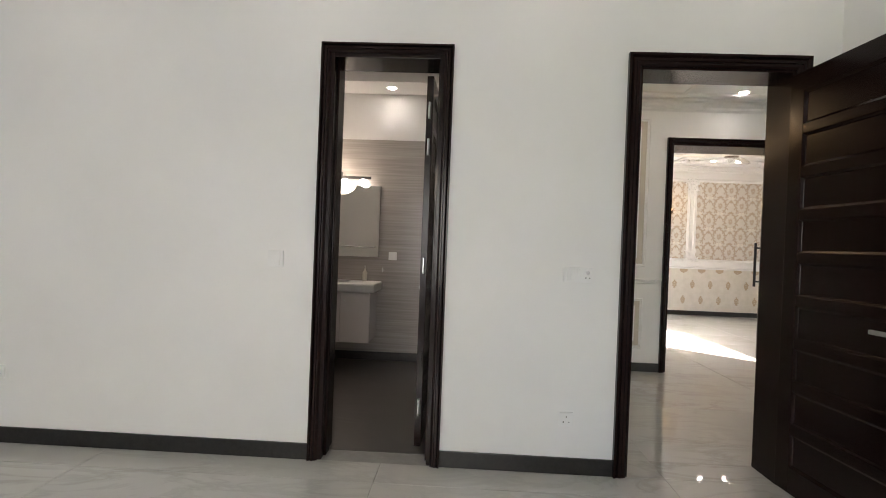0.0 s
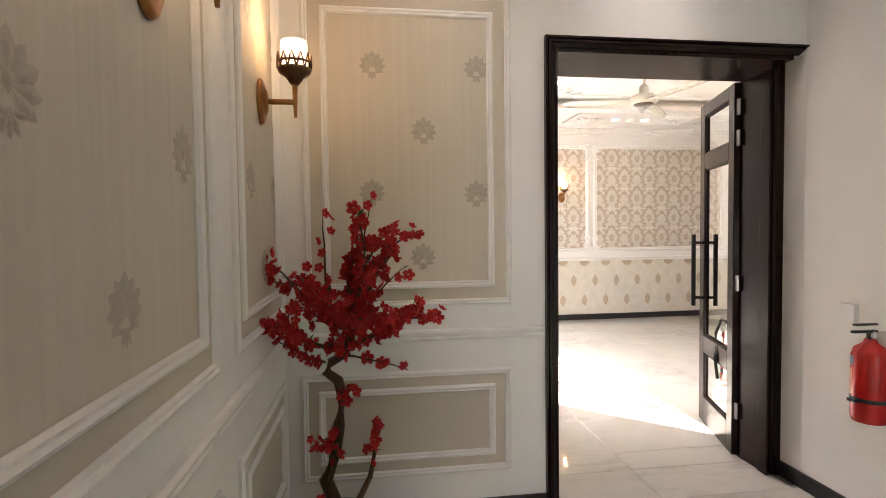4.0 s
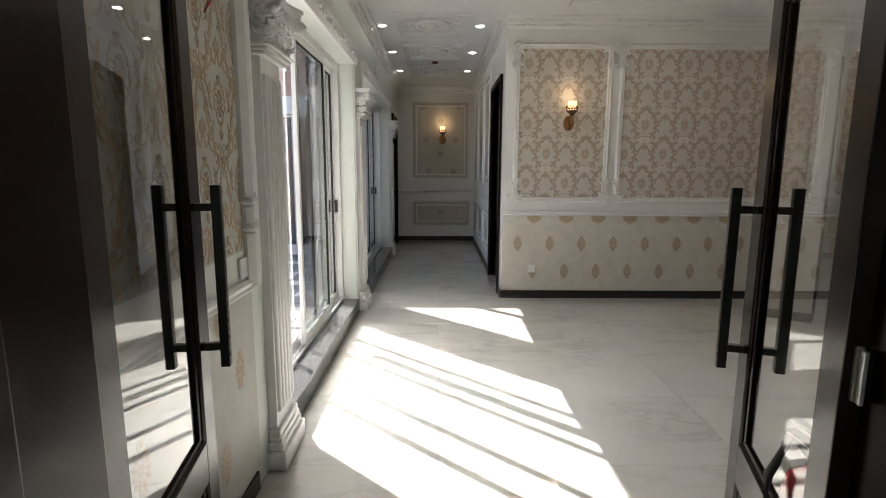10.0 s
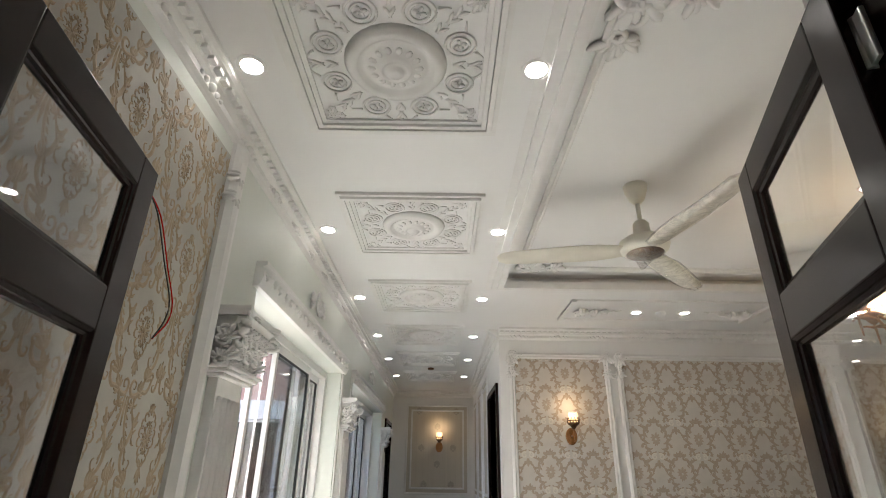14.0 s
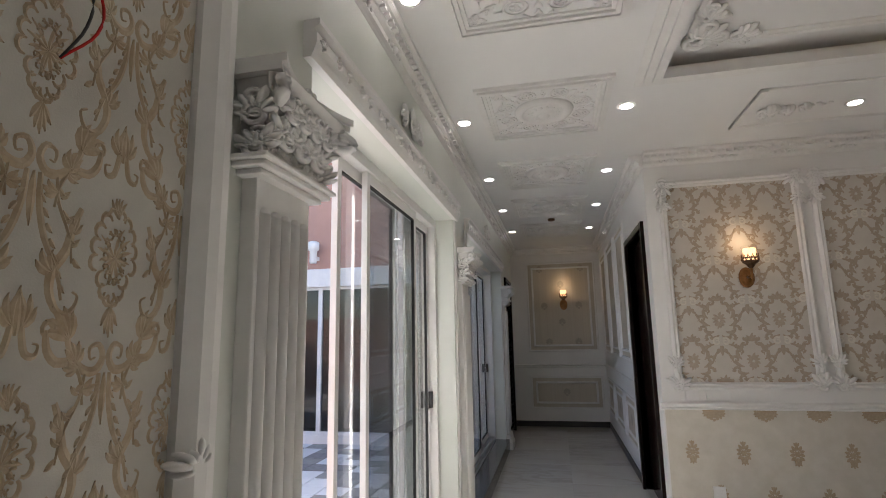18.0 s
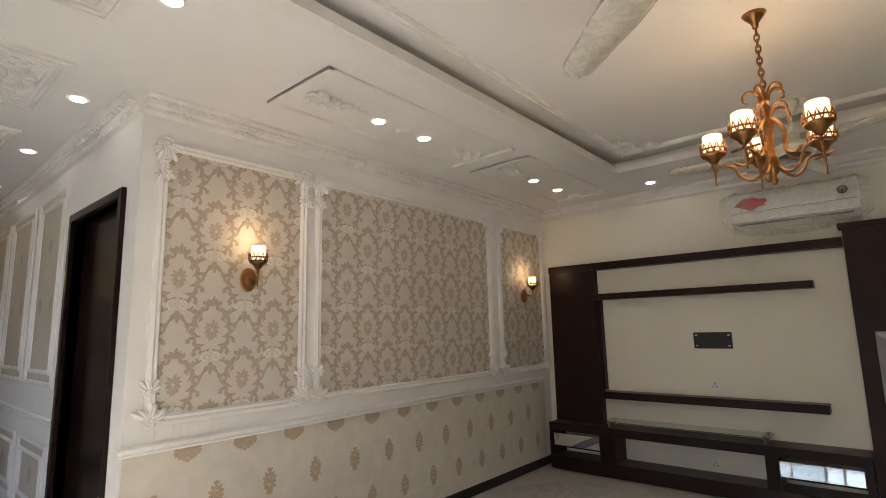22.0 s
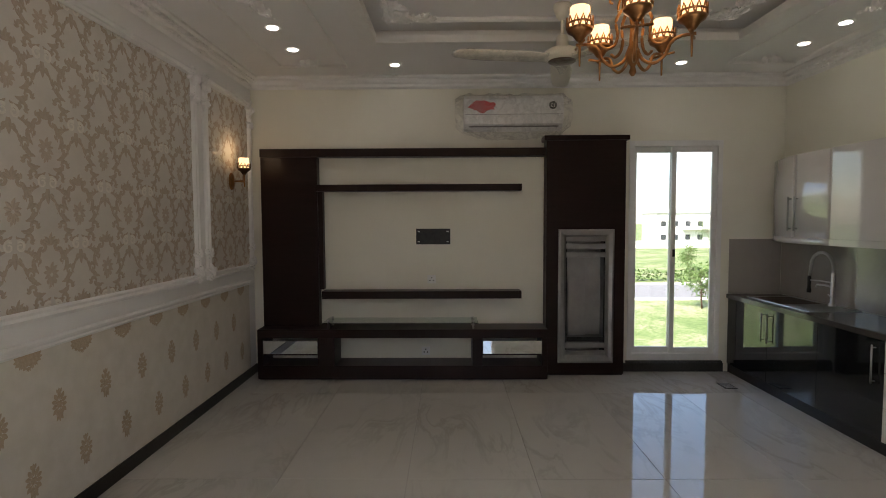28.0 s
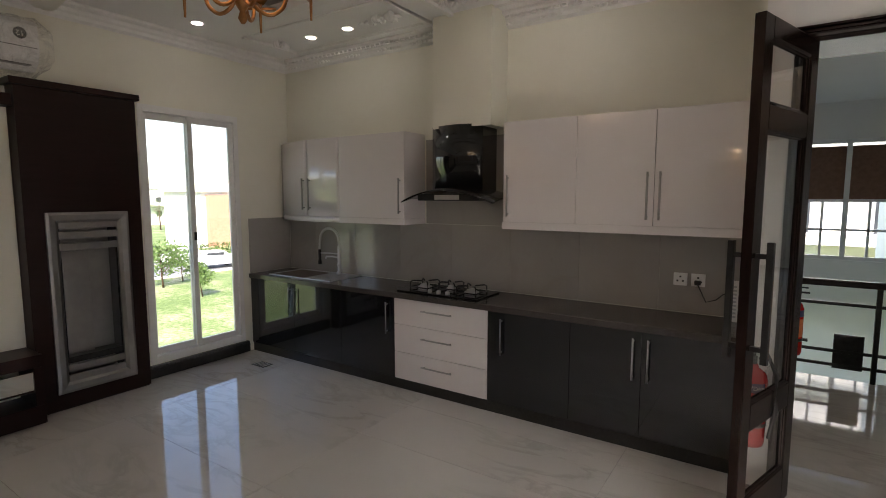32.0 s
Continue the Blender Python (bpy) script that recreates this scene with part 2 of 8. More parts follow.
def mirror_build(nt, p):
    p.inputs["Base Color"].default_value = (0.82, 0.84, 0.84, 1)
    p.inputs["Metallic"].default_value = 1.0
    p.inputs["Roughness"].default_value = 0.01


MIRROR = material("mirror_silver", mirror_build)


PAPER = mottled("cream_textured_wallpaper", (0.60, 0.565, 0.49), (0.68, 0.645, 0.575), 9.0, 0.6, 300, 0.25)
PAPER_W = mottled("pale_cream_vinyl_wallpaper", (0.42, 0.41, 0.375), (0.56, 0.545, 0.495), 3.5, 0.55, 300, 0.3)
MOTIF = mottled("gold_brown_print", (0.40, 0.31, 0.21), (0.50, 0.40, 0.28), 60.0, 0.5, 300, 0.2)
PAPER_N = mottled("beige_silk_wallpaper", (0.56, 0.525, 0.475), (0.62, 0.585, 0.535), 7.0, 0.5, 300, 0.2)
MOTIF_N = mottled("taupe_damask_print", (0.425, 0.35, 0.275), (0.49, 0.41, 0.33), 50.0, 0.45, 300, 0.2)
MOTIF_PALE = mottled("pale_taupe_print", (0.395, 0.32, 0.245), (0.46, 0.38, 0.30), 50.0, 0.45, 300, 0.2)
MOTIF_CREAM = mottled("pale_cream_print", (0.66, 0.62, 0.55), (0.72, 0.68, 0.61), 50.0, 0.45, 300, 0.2)
MOTIF_W = mottled("pale_gold_print", (0.36, 0.265, 0.165), (0.51, 0.42, 0.30), 26.0, 0.45, 300, 0.2)
MOTIF_GREY = mottled("grey_taupe_print", (0.36, 0.32, 0.26), (0.45, 0.41, 0.34), 60.0, 0.5, 300, 0.2)


def stripes_build(nt, p):
    v = coords(nt, "Object", (34, 34, 0.5))
    n = node(nt, "ShaderNodeTexNoise", Scale=1.0, Detail=5.0, Roughness=0.7)
    nt.links.new(v, n.inputs["Vector"])
    nt.links.new(ramp(nt, n.outputs[0], [(0.3, (0.525, 0.475, 0.395)), (0.7, (0.59, 0.54, 0.455))]), p.inputs["Base Color"])
    p.inputs["Roughness"].default_value = 0.6
    bumped(nt, p, n.outputs[0], 0.2, 0.001)


STRIA = material("beige_stria_wallpaper", stripes_build)


def bath_tile_build(nt, p):
    v = coords(nt, "Object", (1, 1, 1))
    w = nt.nodes.new("ShaderNodeTexNoise")
    mp = coords(nt, "Object", (1.5, 1.5, 60))
    w.inputs["Scale"].default_value = 1.0
    w.inputs["Detail"].default_value = 4.0
    nt.links.new(mp, w.inputs["Vector"])
    nt.links.new(ramp(nt, w.outputs[0], [(0.3, (0.30, 0.275, 0.26)), (0.7, (0.40, 0.375, 0.355))]), p.inputs["Base Color"])
    p.inputs["Roughness"].default_value = 0.25
    bumped(nt, p, w.outputs[0], 0.15, 0.002)


BATHTILE = material("grey_lined_wall_tile", bath_tile_build)

# ---- mesh helpers ----
BOX_FACES = ((0, 3, 2, 1), (4, 5, 6, 7), (0, 1, 5, 4), (1, 2, 6, 5), (2, 3, 7, 6), (3, 0, 4, 7))


def box(bm, x0, x1, y0, y1, z0, z1, bevel=0.0):
    x0, x1, y0, y1, z0, z1 = min(x0, x1), max(x0, x1), min(y0, y1), max(y0, y1), min(z0, z1), max(z0, z1)
    v = [bm.verts.new(c) for z in (z0, z1) for c in ((x0, y0, z), (x1, y0, z), (x1, y1, z), (x0, y1, z))]
    fs = [bm.faces.new([v[k] for k in f]) for f in BOX_FACES]
    if bevel:
        edges = list({e for f in fs for e in f.edges})
        bmesh.ops.bevel(bm, geom=edges, offset=min(bevel, 0.45 * min(x1 - x0, y1 - y0, z1 - z0)), segments=2, affect="EDGES", profile=0.6)
    return v


def boxes(*dims, bevel=0.0):
    bm = bmesh.new()
    for d in dims:
        box(bm, *d, bevel=bevel)
    return bm


def lathe(profile, steps=24, at=(0, 0, 0), bm=None):
    """A turned body round z from (radius, height) pairs."""
    bm = bm or bmesh.new()
    rings = []
    for r, z in profile:
        rings.append([bm.verts.new((at[0] + r * math.cos(2 * math.pi * k / steps), at[1] + r * math.sin(2 * math.pi * k / steps), at[2] + z)) for k in range(steps)])
    for a, b in zip(rings, rings[1:]):
        for k in range(steps):
            bm.faces.new((a[k], a[(k + 1) % steps], b[(k + 1) % steps], b[k]))
    for ring, flip in ((rings[0], True), (rings[-1], False)):
        bm.faces.new(ring[::-1] if flip else ring)
    for f in bm.faces:
        f.smooth = True
    return bm


def smooth(points, steps=4):
    """Points along a soft curve through the given ones."""
    p = [Vector(q) for q in points]
    p = [p[0] * 2 - p[1]] + p + [p[-1] * 2 - p[-2]]
    out = []
    for a, b, c, d in zip(p, p[1:], p[2:], p[3:]):
        for k in range(steps):
            t = k / steps
            out.append(0.5 * ((2 * b) + (c - a) * t + (2 * a - 5 * b + 4 * c - d) * t * t + (3 * b - a - 3 * c + d) * t ** 3))
    return out + [p[-2]]


def tube(points, radius, steps=8, bm=None, taper=None):
    """A round bar along points."""
    bm = bm or bmesh.new()
    pts = [Vector(p) for p in points]
    rings = []
    for i, p in enumerate(pts):
        way = (pts[min(i + 1, len(pts) - 1)] - pts[max(i - 1, 0)]).normalized()
        side = way.cross(Vector((0, 0, 1)))
        if side.length < 0.05:
            side = way.cross(Vector((1, 0, 0)))
        side.normalize()
        up = side.cross(way)
        r = radius if taper is None else radius * (1 + (taper - 1) * i / max(len(pts) - 1, 1))
        rings.append([bm.verts.new(p + r * (math.cos(2 * math.pi * k / steps) * side + math.sin(2 * math.pi * k / steps) * up)) for k in range(steps)])
    for a, b in zip(rings, rings[1:]):
        for k in range(steps):
            f = bm.faces.new((a[k], a[(k + 1) % steps], b[(k + 1) % steps], b[k]))
            f.smooth = True
    bm.faces.new(rings[0][::-1])
    bm.faces.new(rings[-1])
    return bm


def sweep(bm, profile, a, b, out, up, end_a=0.0, end_b=0.0):
    """A moulding of constant section from a to b: profile pairs (out, up), mitred by end_a and end_b metres a metre out."""
    a, b, out, up = Vector(a), Vector(b), Vector(out), Vector(up)
    way = (b - a).normalized()
    ra = [bm.verts.new(a + o * out + u * up - way * o * end_a) for o, u in profile]
    rb = [bm.verts.new(b + o * out + u * up + way * o * end_b) for o, u in profile]
    n = len(profile)
    for k in range(n):
        bm.faces.new((ra[k], ra[(k + 1) % n], rb[(k + 1) % n], rb[k]))
    bm.faces.new(ra[::-1])
    bm.faces.new(rb)


def finish(bm):
    bmesh.ops.recalc_face_normals(bm, faces=bm.faces)
    me = bpy.data.meshes.new("mesh")
    bm.to_mesh(me)
    bm.free()
    return me


def part(name, bm, mat, parent=None, label="", kind="", m=None):
    ob = new(name, finish(bm))
    ob.data.materials.append(mat)
    if parent is not None:
        ob.parent = parent
        ob.matrix_parent_inverse = Matrix.Identity(4)
    if m is not None:
        ob.matrix_basis = m
    return tagged(ob, label, kind=kind)


def thing(name, label, category, at=(0, 0, 0), turn=0.0, group="", kind=""):
    ob = new(name)
    ob.empty_display_size = 0.1
    ob.matrix_basis = pose(*at, 0, 0, turn)
    return tagged(ob, label, category, group, kind)


def structure(name, bm, mat, label):
    return tagged(part(name, bm, mat), label, name.split("_")[0], kind="structure")


def wall_along_x(name, x0, x1, y0, y1, z1, openings, mat, label, z0=0.0):
    bm = bmesh.new()
    x = x0
    for a, b, za, zb in sorted(openings):
        if a > x:
            box(bm, x, a, y0, y1, z0, z1)
        if za > z0:
            box(bm, a, b, y0, y1, z0, za)
        if zb < z1:
            box(bm, a, b, y0, y1, zb, z1)
        x = b
    if x < x1:
        box(bm, x, x1, y0, y1, z0, z1)
    return structure(name, bm, mat, label)


def wall_along_y(name, y0, y1, x0, x1, z1, openings, mat, label, z0=0.0):
    bm = bmesh.new()
    y = y0
    for a, b, za, zb in sorted(openings):
        if a > y:
            box(bm, x0, x1, y, a, z0, z1)
        if za > z0:
            box(bm, x0, x1, a, b, z0, za)
        if zb < z1:
            box(bm, x0, x1, a, b, zb, z1)
        y = b
    if y < y1:
        box(bm, x0, x1, y, y1, z0, z1)
    return structure(name, bm, mat, label)


# ---- plan ----
# bedroom x -3..2.42, y -3..2.83; hall x 1.13..4.1, y 3.08..5.5; lounge x 2.4..8.86, y 5.3..10.99; passage x 2.4..4.05 up to y 15.9
H = 3.17
HD = 2.40
wall_along_x("wall_bedroom_north", -3.2, 2.62, 2.83, 3.08, H, [(-0.405, 0.275, 0, 2.40), (1.385, 2.26, 0, 2.36)], WHITE, "white painted bedroom wall with two door openings")
wall_along_y("wall_bedroom_west", -3.2, 2.83, -3.2, -3.0, H, [], WHITE, "plain white painted bedroom wall")
wall_along_y("wall_bedroom_east", -3.2, 2.83, 2.5, 2.62, H, [], WHITE, "plain white painted bedroom wall behind the open door")
wall_along_x("wall_bedroom_south", -3.0, 2.5, -3.2, -3.0, H, [(-1.6, 1.0, 0.7, 2.4)], WHITE, "plain white painted bedroom wall with a window opening")
wall_along_y("wall_hall_west", 3.08, 5.5, 1.07, 1.22, H, [], WHITE, "white panelled hall wall")
wall_along_y("wall_hall_east", 0.4, 6.1, 4.12, 4.24, H, [], WHITE, "plain white hall wall with a fire extinguisher")
wall_along_x("wall_lounge_south_west", 0.98, 4.12, 5.5, 5.93, H, [(2.62, 4.119, 0, 2.5)], WHITE, "white wall with a wide double door opening")
structure("wall_lounge_south_pier", boxes((4.07, 4.12, 5.68, 5.93, 0, 2.5)), WHITE, "narrow white pier beside the double doorway")
wall_along_x("wall_stair_south", 2.62, 4.12, 0.2, 0.4, H, [(2.85, 3.95, 0.8, 2.45)], WHITE, "white stair wall with a window opening", z0=-3.0)
wall_along_x("wall_kitchen", 4.24, 9.06, 5.1, 5.3, H, [], CREAM, "cream painted kitchen wall")
wall_along_y("wall_lounge_east", 5.3, 10.99, 8.88, 9.06, H, [(5.95, 6.94, 0.13, 2.49)], CREAM, "cream painted lounge wall with a tall window opening")
wall_along_x("wall_lounge_north", 4.2, 9.06, 10.99, 11.19, H, [], WHITE, "white panelled lounge wall with damask wallpaper")
wall_along_y("wall_passage_east", 10.99, 16.1, 4.0, 4.2, H, [(11.25, 12.3, 0, 2.55)], WHITE, "white panelled passage wall with a dark doorway")
wall_along_x("wall_passage_end", 2.1, 4.0, 15.9, 16.1, H, [], WHITE, "white panelled wall closing the passage")
wall_along_y("wall_lounge_west", 5.86, 15.9, 2.1, 2.4, H, [(7.86, 10.33, 0, 2.54), (10.95, 13.92, 0, 2.54), (14.55, 15.45, 0, 2.45)], GREENISH, "pale wall with two sliding terrace doors")
bm = boxes((-3.0, 0.98, 5.45, 5.6, 0, H), (-2.6, -2.45, 3.08, 5.45, 0, H), (0.83, 0.98, 3.08, 5.45, 0, H))
structure("wall_bathroom", bm, BATHTILE, "grey lined tile bathroom walls with plain upper band")
structure("wall_dark_room", boxes((5.2, 5.3, 11.19, 13.5, 0, H), (4.2, 5.2, 13.4, 13.5, 0, H), (4.2, 5.3, 11.19, 13.5, -0.1, 0), (4.2, 5.3, 11.19, 13.5, H, H + 0.1)), WHITE, "plain walls of the unlit room beyond the doorway")
structure("wall_store", boxes((1.0, 1.1, 14.5, 15.9, 0, H), (1.0, 2.1, 14.4, 14.5, 0, H), (1.0, 2.1, 15.8, 15.9, 0, H), (1.0, 2.1, 14.4, 15.9, -0.1, 0), (1.0, 2.1, 14.4, 15.9, H, H + 0.1)), WHITE, "plain walls of the unlit room beside the passage")

# floors: bed of grout with tiles above it
structure("floor_base", boxes((-3.2, 2.62, -3.2, 3.08, -0.2, -0.006), (0.98, 4.1, 3.4, 5.86, -0.2, -0.006), (0.98, 2.62, 3.08, 3.4, -0.2, -0.006), (2.3, 9.06, 5.1, 16.1, -0.2, -0.006)), GROUT, "grey grout bed under marble floor tiles")
structure("floor_bathroom", boxes((-2.6, 0.98, 3.0, 5.6, -0.2, -0.004)), BATHFLOOR, "dark grey tiled bathroom floor")


# ceilings
def ceiling(name, dims, label, mat=CEIL):
    structure(name, boxes(*dims), mat, label)


ceiling("ceiling_bedroom", [(-3.2, 2.62, -3.2, 3.08, H, H + 0.2)], "plain white bedroom ceiling")
ceiling("ceiling_hall", [(1.07, 4.12, 3.08, 5.5, 2.95, H + 0.2), (2.62, 4.12, 0.2, 3.08, 2.95, H + 0.2)], "white moulded hall ceiling")
ceiling("ceiling_bathroom", [(-2.6, 0.98, 3.08, 5.6, 3.1, H + 0.2), (-2.45, 0.83, 5.0, 5.45, 2.92, 3.1)], "white bathroom ceiling with a dropped band")
TX0, TX1, TY0, TY1, TZ = 3.89, 7.71, 6.46, 9.47, 3.28
ceiling("ceiling_lounge", [(2.1, TX0 - 0.14, 5.86, 16.1, H, H + 0.3), (TX0 - 0.14, 9.06, 5.1, TY0 - 0.14, H, H + 0.3), (TX0 - 0.14, 9.06, TY1 + 0.14, 11.2, H, H + 0.3), (TX0 - 0.14, 4.2, 11.2, 16.1, H, H + 0.3), (TX1 + 0.14, 9.06, TY0 - 0.14, TY1 + 0.14, H, H + 0.3), (TX0 - 0.14, TX1 + 0.14, TY0 - 0.14, TY1 + 0.14, TZ, H + 0.3)], "white ceiling with a recessed tray")

# ---- skirting, mouldings, door frames ----
def skirting(name, runs, label="black granite skirting along the wall foot"):
    """runs: (x0, x1, y0, y1) strips."""
    structure(name, boxes(*[(a, b, c, d, 0, 0.095) for a, b, c, d in runs], bevel=0.004), BLACKBASE, label)


T = 0.014
skirting("baseboard_bedroom", [(-3.0, -0.452, 2.83 - T, 2.83), (0.322, 1.318, 2.83 - T, 2.83), (2.5 - T, 2.5, -3, 2.8)])
skirting("baseboard_hall", [(1.22, 2.575, 5.5 - T, 5.5), (1.22, 1.22 + T, 3.08, 5.48), (4.12 - T, 4.12, 3.42, 5.648)])
skirting("baseboard_lounge_west", [(2.4, 2.4 + T, 5.93, 7.3), (2.4, 2.4 + T, 10.43, 10.95), (2.4, 2.4 + T, 14.3, 14.45)])
skirting("baseboard_lounge_north", [(4.0, 8.88, 10.99 - T, 10.99)])
skirting("baseboard_lounge_east", [(8.88 - T, 8.88, 5.9, 7.0), (8.88 - T, 8.88, 10.85, 10.99 - T)])
skirting("baseboard_passage", [(2.4, 4.0, 15.9 - T, 15.9), (4.0 - T, 4.0, 12.38, 15.88), (4.0 - T, 4.0, 10.99, 11.17)])
skirting("baseboard_stub", [(4.1, 4.26, 6.1, 6.1 + T)])


def casing_profile(w):
    return [(0, 0), (0.012, 0), (0.02, 0.012), (0.02, w * 0.35), (0.026, w * 0.42), (0.026, w * 0.62), (0.018, w * 0.7), (0.03, w * 0.82), (0.03, w), (0, w)]


def door_frame(name, x0, x1, y0, y1, zt, label, cas=0.085, sides=(-1, 1), t=0.03, stops=True, y_east=None):
    """A wenge frame in a wall along x: lining and moulded casings; x0, x1, zt are the wall opening."""
    f = thing(name, label, "door frame", kind="structure")
    part("jamb", boxes((x0, x0 + t, y0, y1, 0, zt), bevel=0.003), WENGE, f)
    ye = y0 if y_east is None else y_east
    part("jamb", boxes((x1 - t, x1, ye, y1, 0, zt), bevel=0.003), WENGE, f)
    part("head", boxes((x0 + t, x1 - t, y0, y1, zt - t, zt), bevel=0.003), WENGE, f)
    if stops:
        part("stop", boxes((x0 + t, x0 + t + 0.012, (y0 + y1) / 2 - 0.06, (y0 + y1) / 2 + 0.02, 0, zt - t), (x1 - t - 0.012, x1 - t, (y0 + y1) / 2 - 0.06, (y0 + y1) / 2 + 0.02, 0, zt - t), bevel=0.003), WENGE, f)
    pr = casing_profile(cas)
    for s in sides:
        y = y0 if s < 0 else y1
        out = (0, s, 0)
        for ends, up, mitre in ((((x0 + 0.008, y, 0), (x0 + 0.008, y, zt - 0.008)), (-1, 0, 0), (0, 1)), (((x1 - 0.008, ye if s < 0 else y, 0), (x1 - 0.008, ye if s < 0 else y, zt - 0.008)), (1, 0, 0), (0, 1))):
            bm = bmesh.new()
            a, b = (Vector(e) for e in ends)
            ra = [bm.verts.new(a + o * Vector(out) + u * Vector(up)) for o, u in pr]
            rb = [bm.verts.new(b + o * Vector(out) + u * Vector(up) + Vector((0, 0, u))) for o, u in pr]
            for k in range(len(pr)):
                bm.faces.new((ra[k], ra[(k + 1) % len(pr)], rb[(k + 1) % len(pr)], rb[k]))
            bm.faces.new(ra[::-1])
            bm.faces.new(rb)
            part("casing", bm, WENGE, f)
        bm = bmesh.new()
        ra = [bm.verts.new(Vector((x0 + 0.008 - u, y + s * o, zt - 0.008 + u))) for o, u in pr]
        rb = [bm.verts.new(Vector((x1 - 0.008 + u, y + s * o, zt - 0.008 + u))) for o, u in pr]
        for k in range(len(pr)):
            bm.faces.new((ra[k], ra[(k + 1) % len(pr)], rb[(k + 1) % len(pr)], rb[k]))
        bm.faces.new(ra[::-1])
        bm.faces.new(rb)
        part("casing", bm, WENGE_X, f)
    return f


door_frame("door_1_frame", -0.405, 0.275, 2.83, 3.08, 2.40, "dark wenge frame round the bathroom doorway", 0.055)
door_frame("door_2_frame", 1.385, 2.26, 2.83, 3.08, 2.36, "dark wenge frame round the bedroom doorway", 0.075, t=0.02, stops=False)
door_frame("door_3_frame", 2.62, 4.07, 5.5, 5.93, 2.5, "deep dark wenge frame round the double doorway", 0.055, y_east=5.68)


def hinge(parent, x, y, z):
    bm = boxes((x - 0.03, x + 0.03, y - 0.004, y + 0.004, z - 0.05, z + 0.05), bevel=0.002)
    tube([(x, y, z - 0.052), (x, y, z + 0.052)], 0.008, bm=bm)
    part("hinge", bm, CHROME, parent, "brushed steel hinge")


def lever(parent, x, y, s, z=0.972):
    """A lever handle with plates on the face that looks along s (y sign), local coordinates."""
    bm = boxes((x - 0.026, x + 0.026, y, y + s * 0.012, z - 0.03, z + 0.03), (x - 0.026, x + 0.026, y, y + s * 0.01, z - 0.125, z - 0.082), bevel=0.003)
    tube([(x, y, z), (x, y + s * 0.05, z)], 0.009, bm=bm)
    box(bm, x - 0.125, x + 0.012, y + s * 0.042, y + s * 0.056, z - 0.01, z + 0.01, bevel=0.003)
    part("lever_handle", bm, CHROME, parent, "brushed steel lever handle with a square lock plate")


def panel_leaf(name, label, w, h, m, panels=9, inward=1):
    """A flush wenge leaf with a ladder of sunk panels; local x along its width from the hinge, y its thickness."""
    d = thing(name, label, "door")
    d.matrix_basis = m
    st, th = 0.105, 0.042
    part("stile", boxes((0, st, 0, th, 0, h), bevel=0.003), WENGE, d)
    part("stile", boxes((w - st, w, 0, th, 0, h), bevel=0.003), WENGE, d)
    rail = 0.055
    ph = (h - 0.14 - 0.11 - rail * (panels - 1)) / panels
    z = 0.0
    for k in range(panels + 1):
        rh = 0.14 if k == 0 else (0.11 if k == panels else rail)
        part("rail", boxes((st, w - st, 0, th, z, z + rh), bevel=0.003), WENGE_X, d)
        z += rh
        if k < panels:
            bm = bmesh.new()
            box(bm, st, w - st, 0.014, th - 0.014, z, z + ph)
            for s, y in ((1, 0.014), (-1, th - 0.014)):
                pr = [(0, 0), (0.010, 0), (0.004, 0.012), (0, 0.014)]
                for a, b, up in (((st, y, z), (w - st, y, z), (0, 0, 1)), ((st, y, z + ph), (w - st, y, z + ph), (0, 0, -1)), ((st, y, z), (st, y, z + ph), (1, 0, 0)), ((w - st, y, z), (w - st, y, z + ph), (-1, 0, 0))):
                    sweep(bm, pr, a, b, (0, -s, 0), up)
            part("panel", bm, WENGE_X, d)
            z += ph
    for hz in (0.25, 1.15, h - 0.45, h - 0.22):
        hinge(d, 0.0, 0.021, hz)
    lever(d, w - 0.06, 0, -1)
    lever(d, w - 0.06, th, 1)
    part("lock_edge", boxes((w - 0.001, w + 0.002, 0.01, 0.032, 0.90, 1.05)), CHROME, d, "steel lock face on the door edge")
    return d


panel_leaf("door_2", "open dark wenge door with nine sunk panels", 0.82, 2.31, pose(2.232, 2.835, 0.008, 0, 0, -86), 9)
panel_leaf("door_1", "open dark wenge bathroom door with sunk panels", 0.60, 2.35, pose(0.19, 3.09, 0.008, 0, 0, 88), 9)


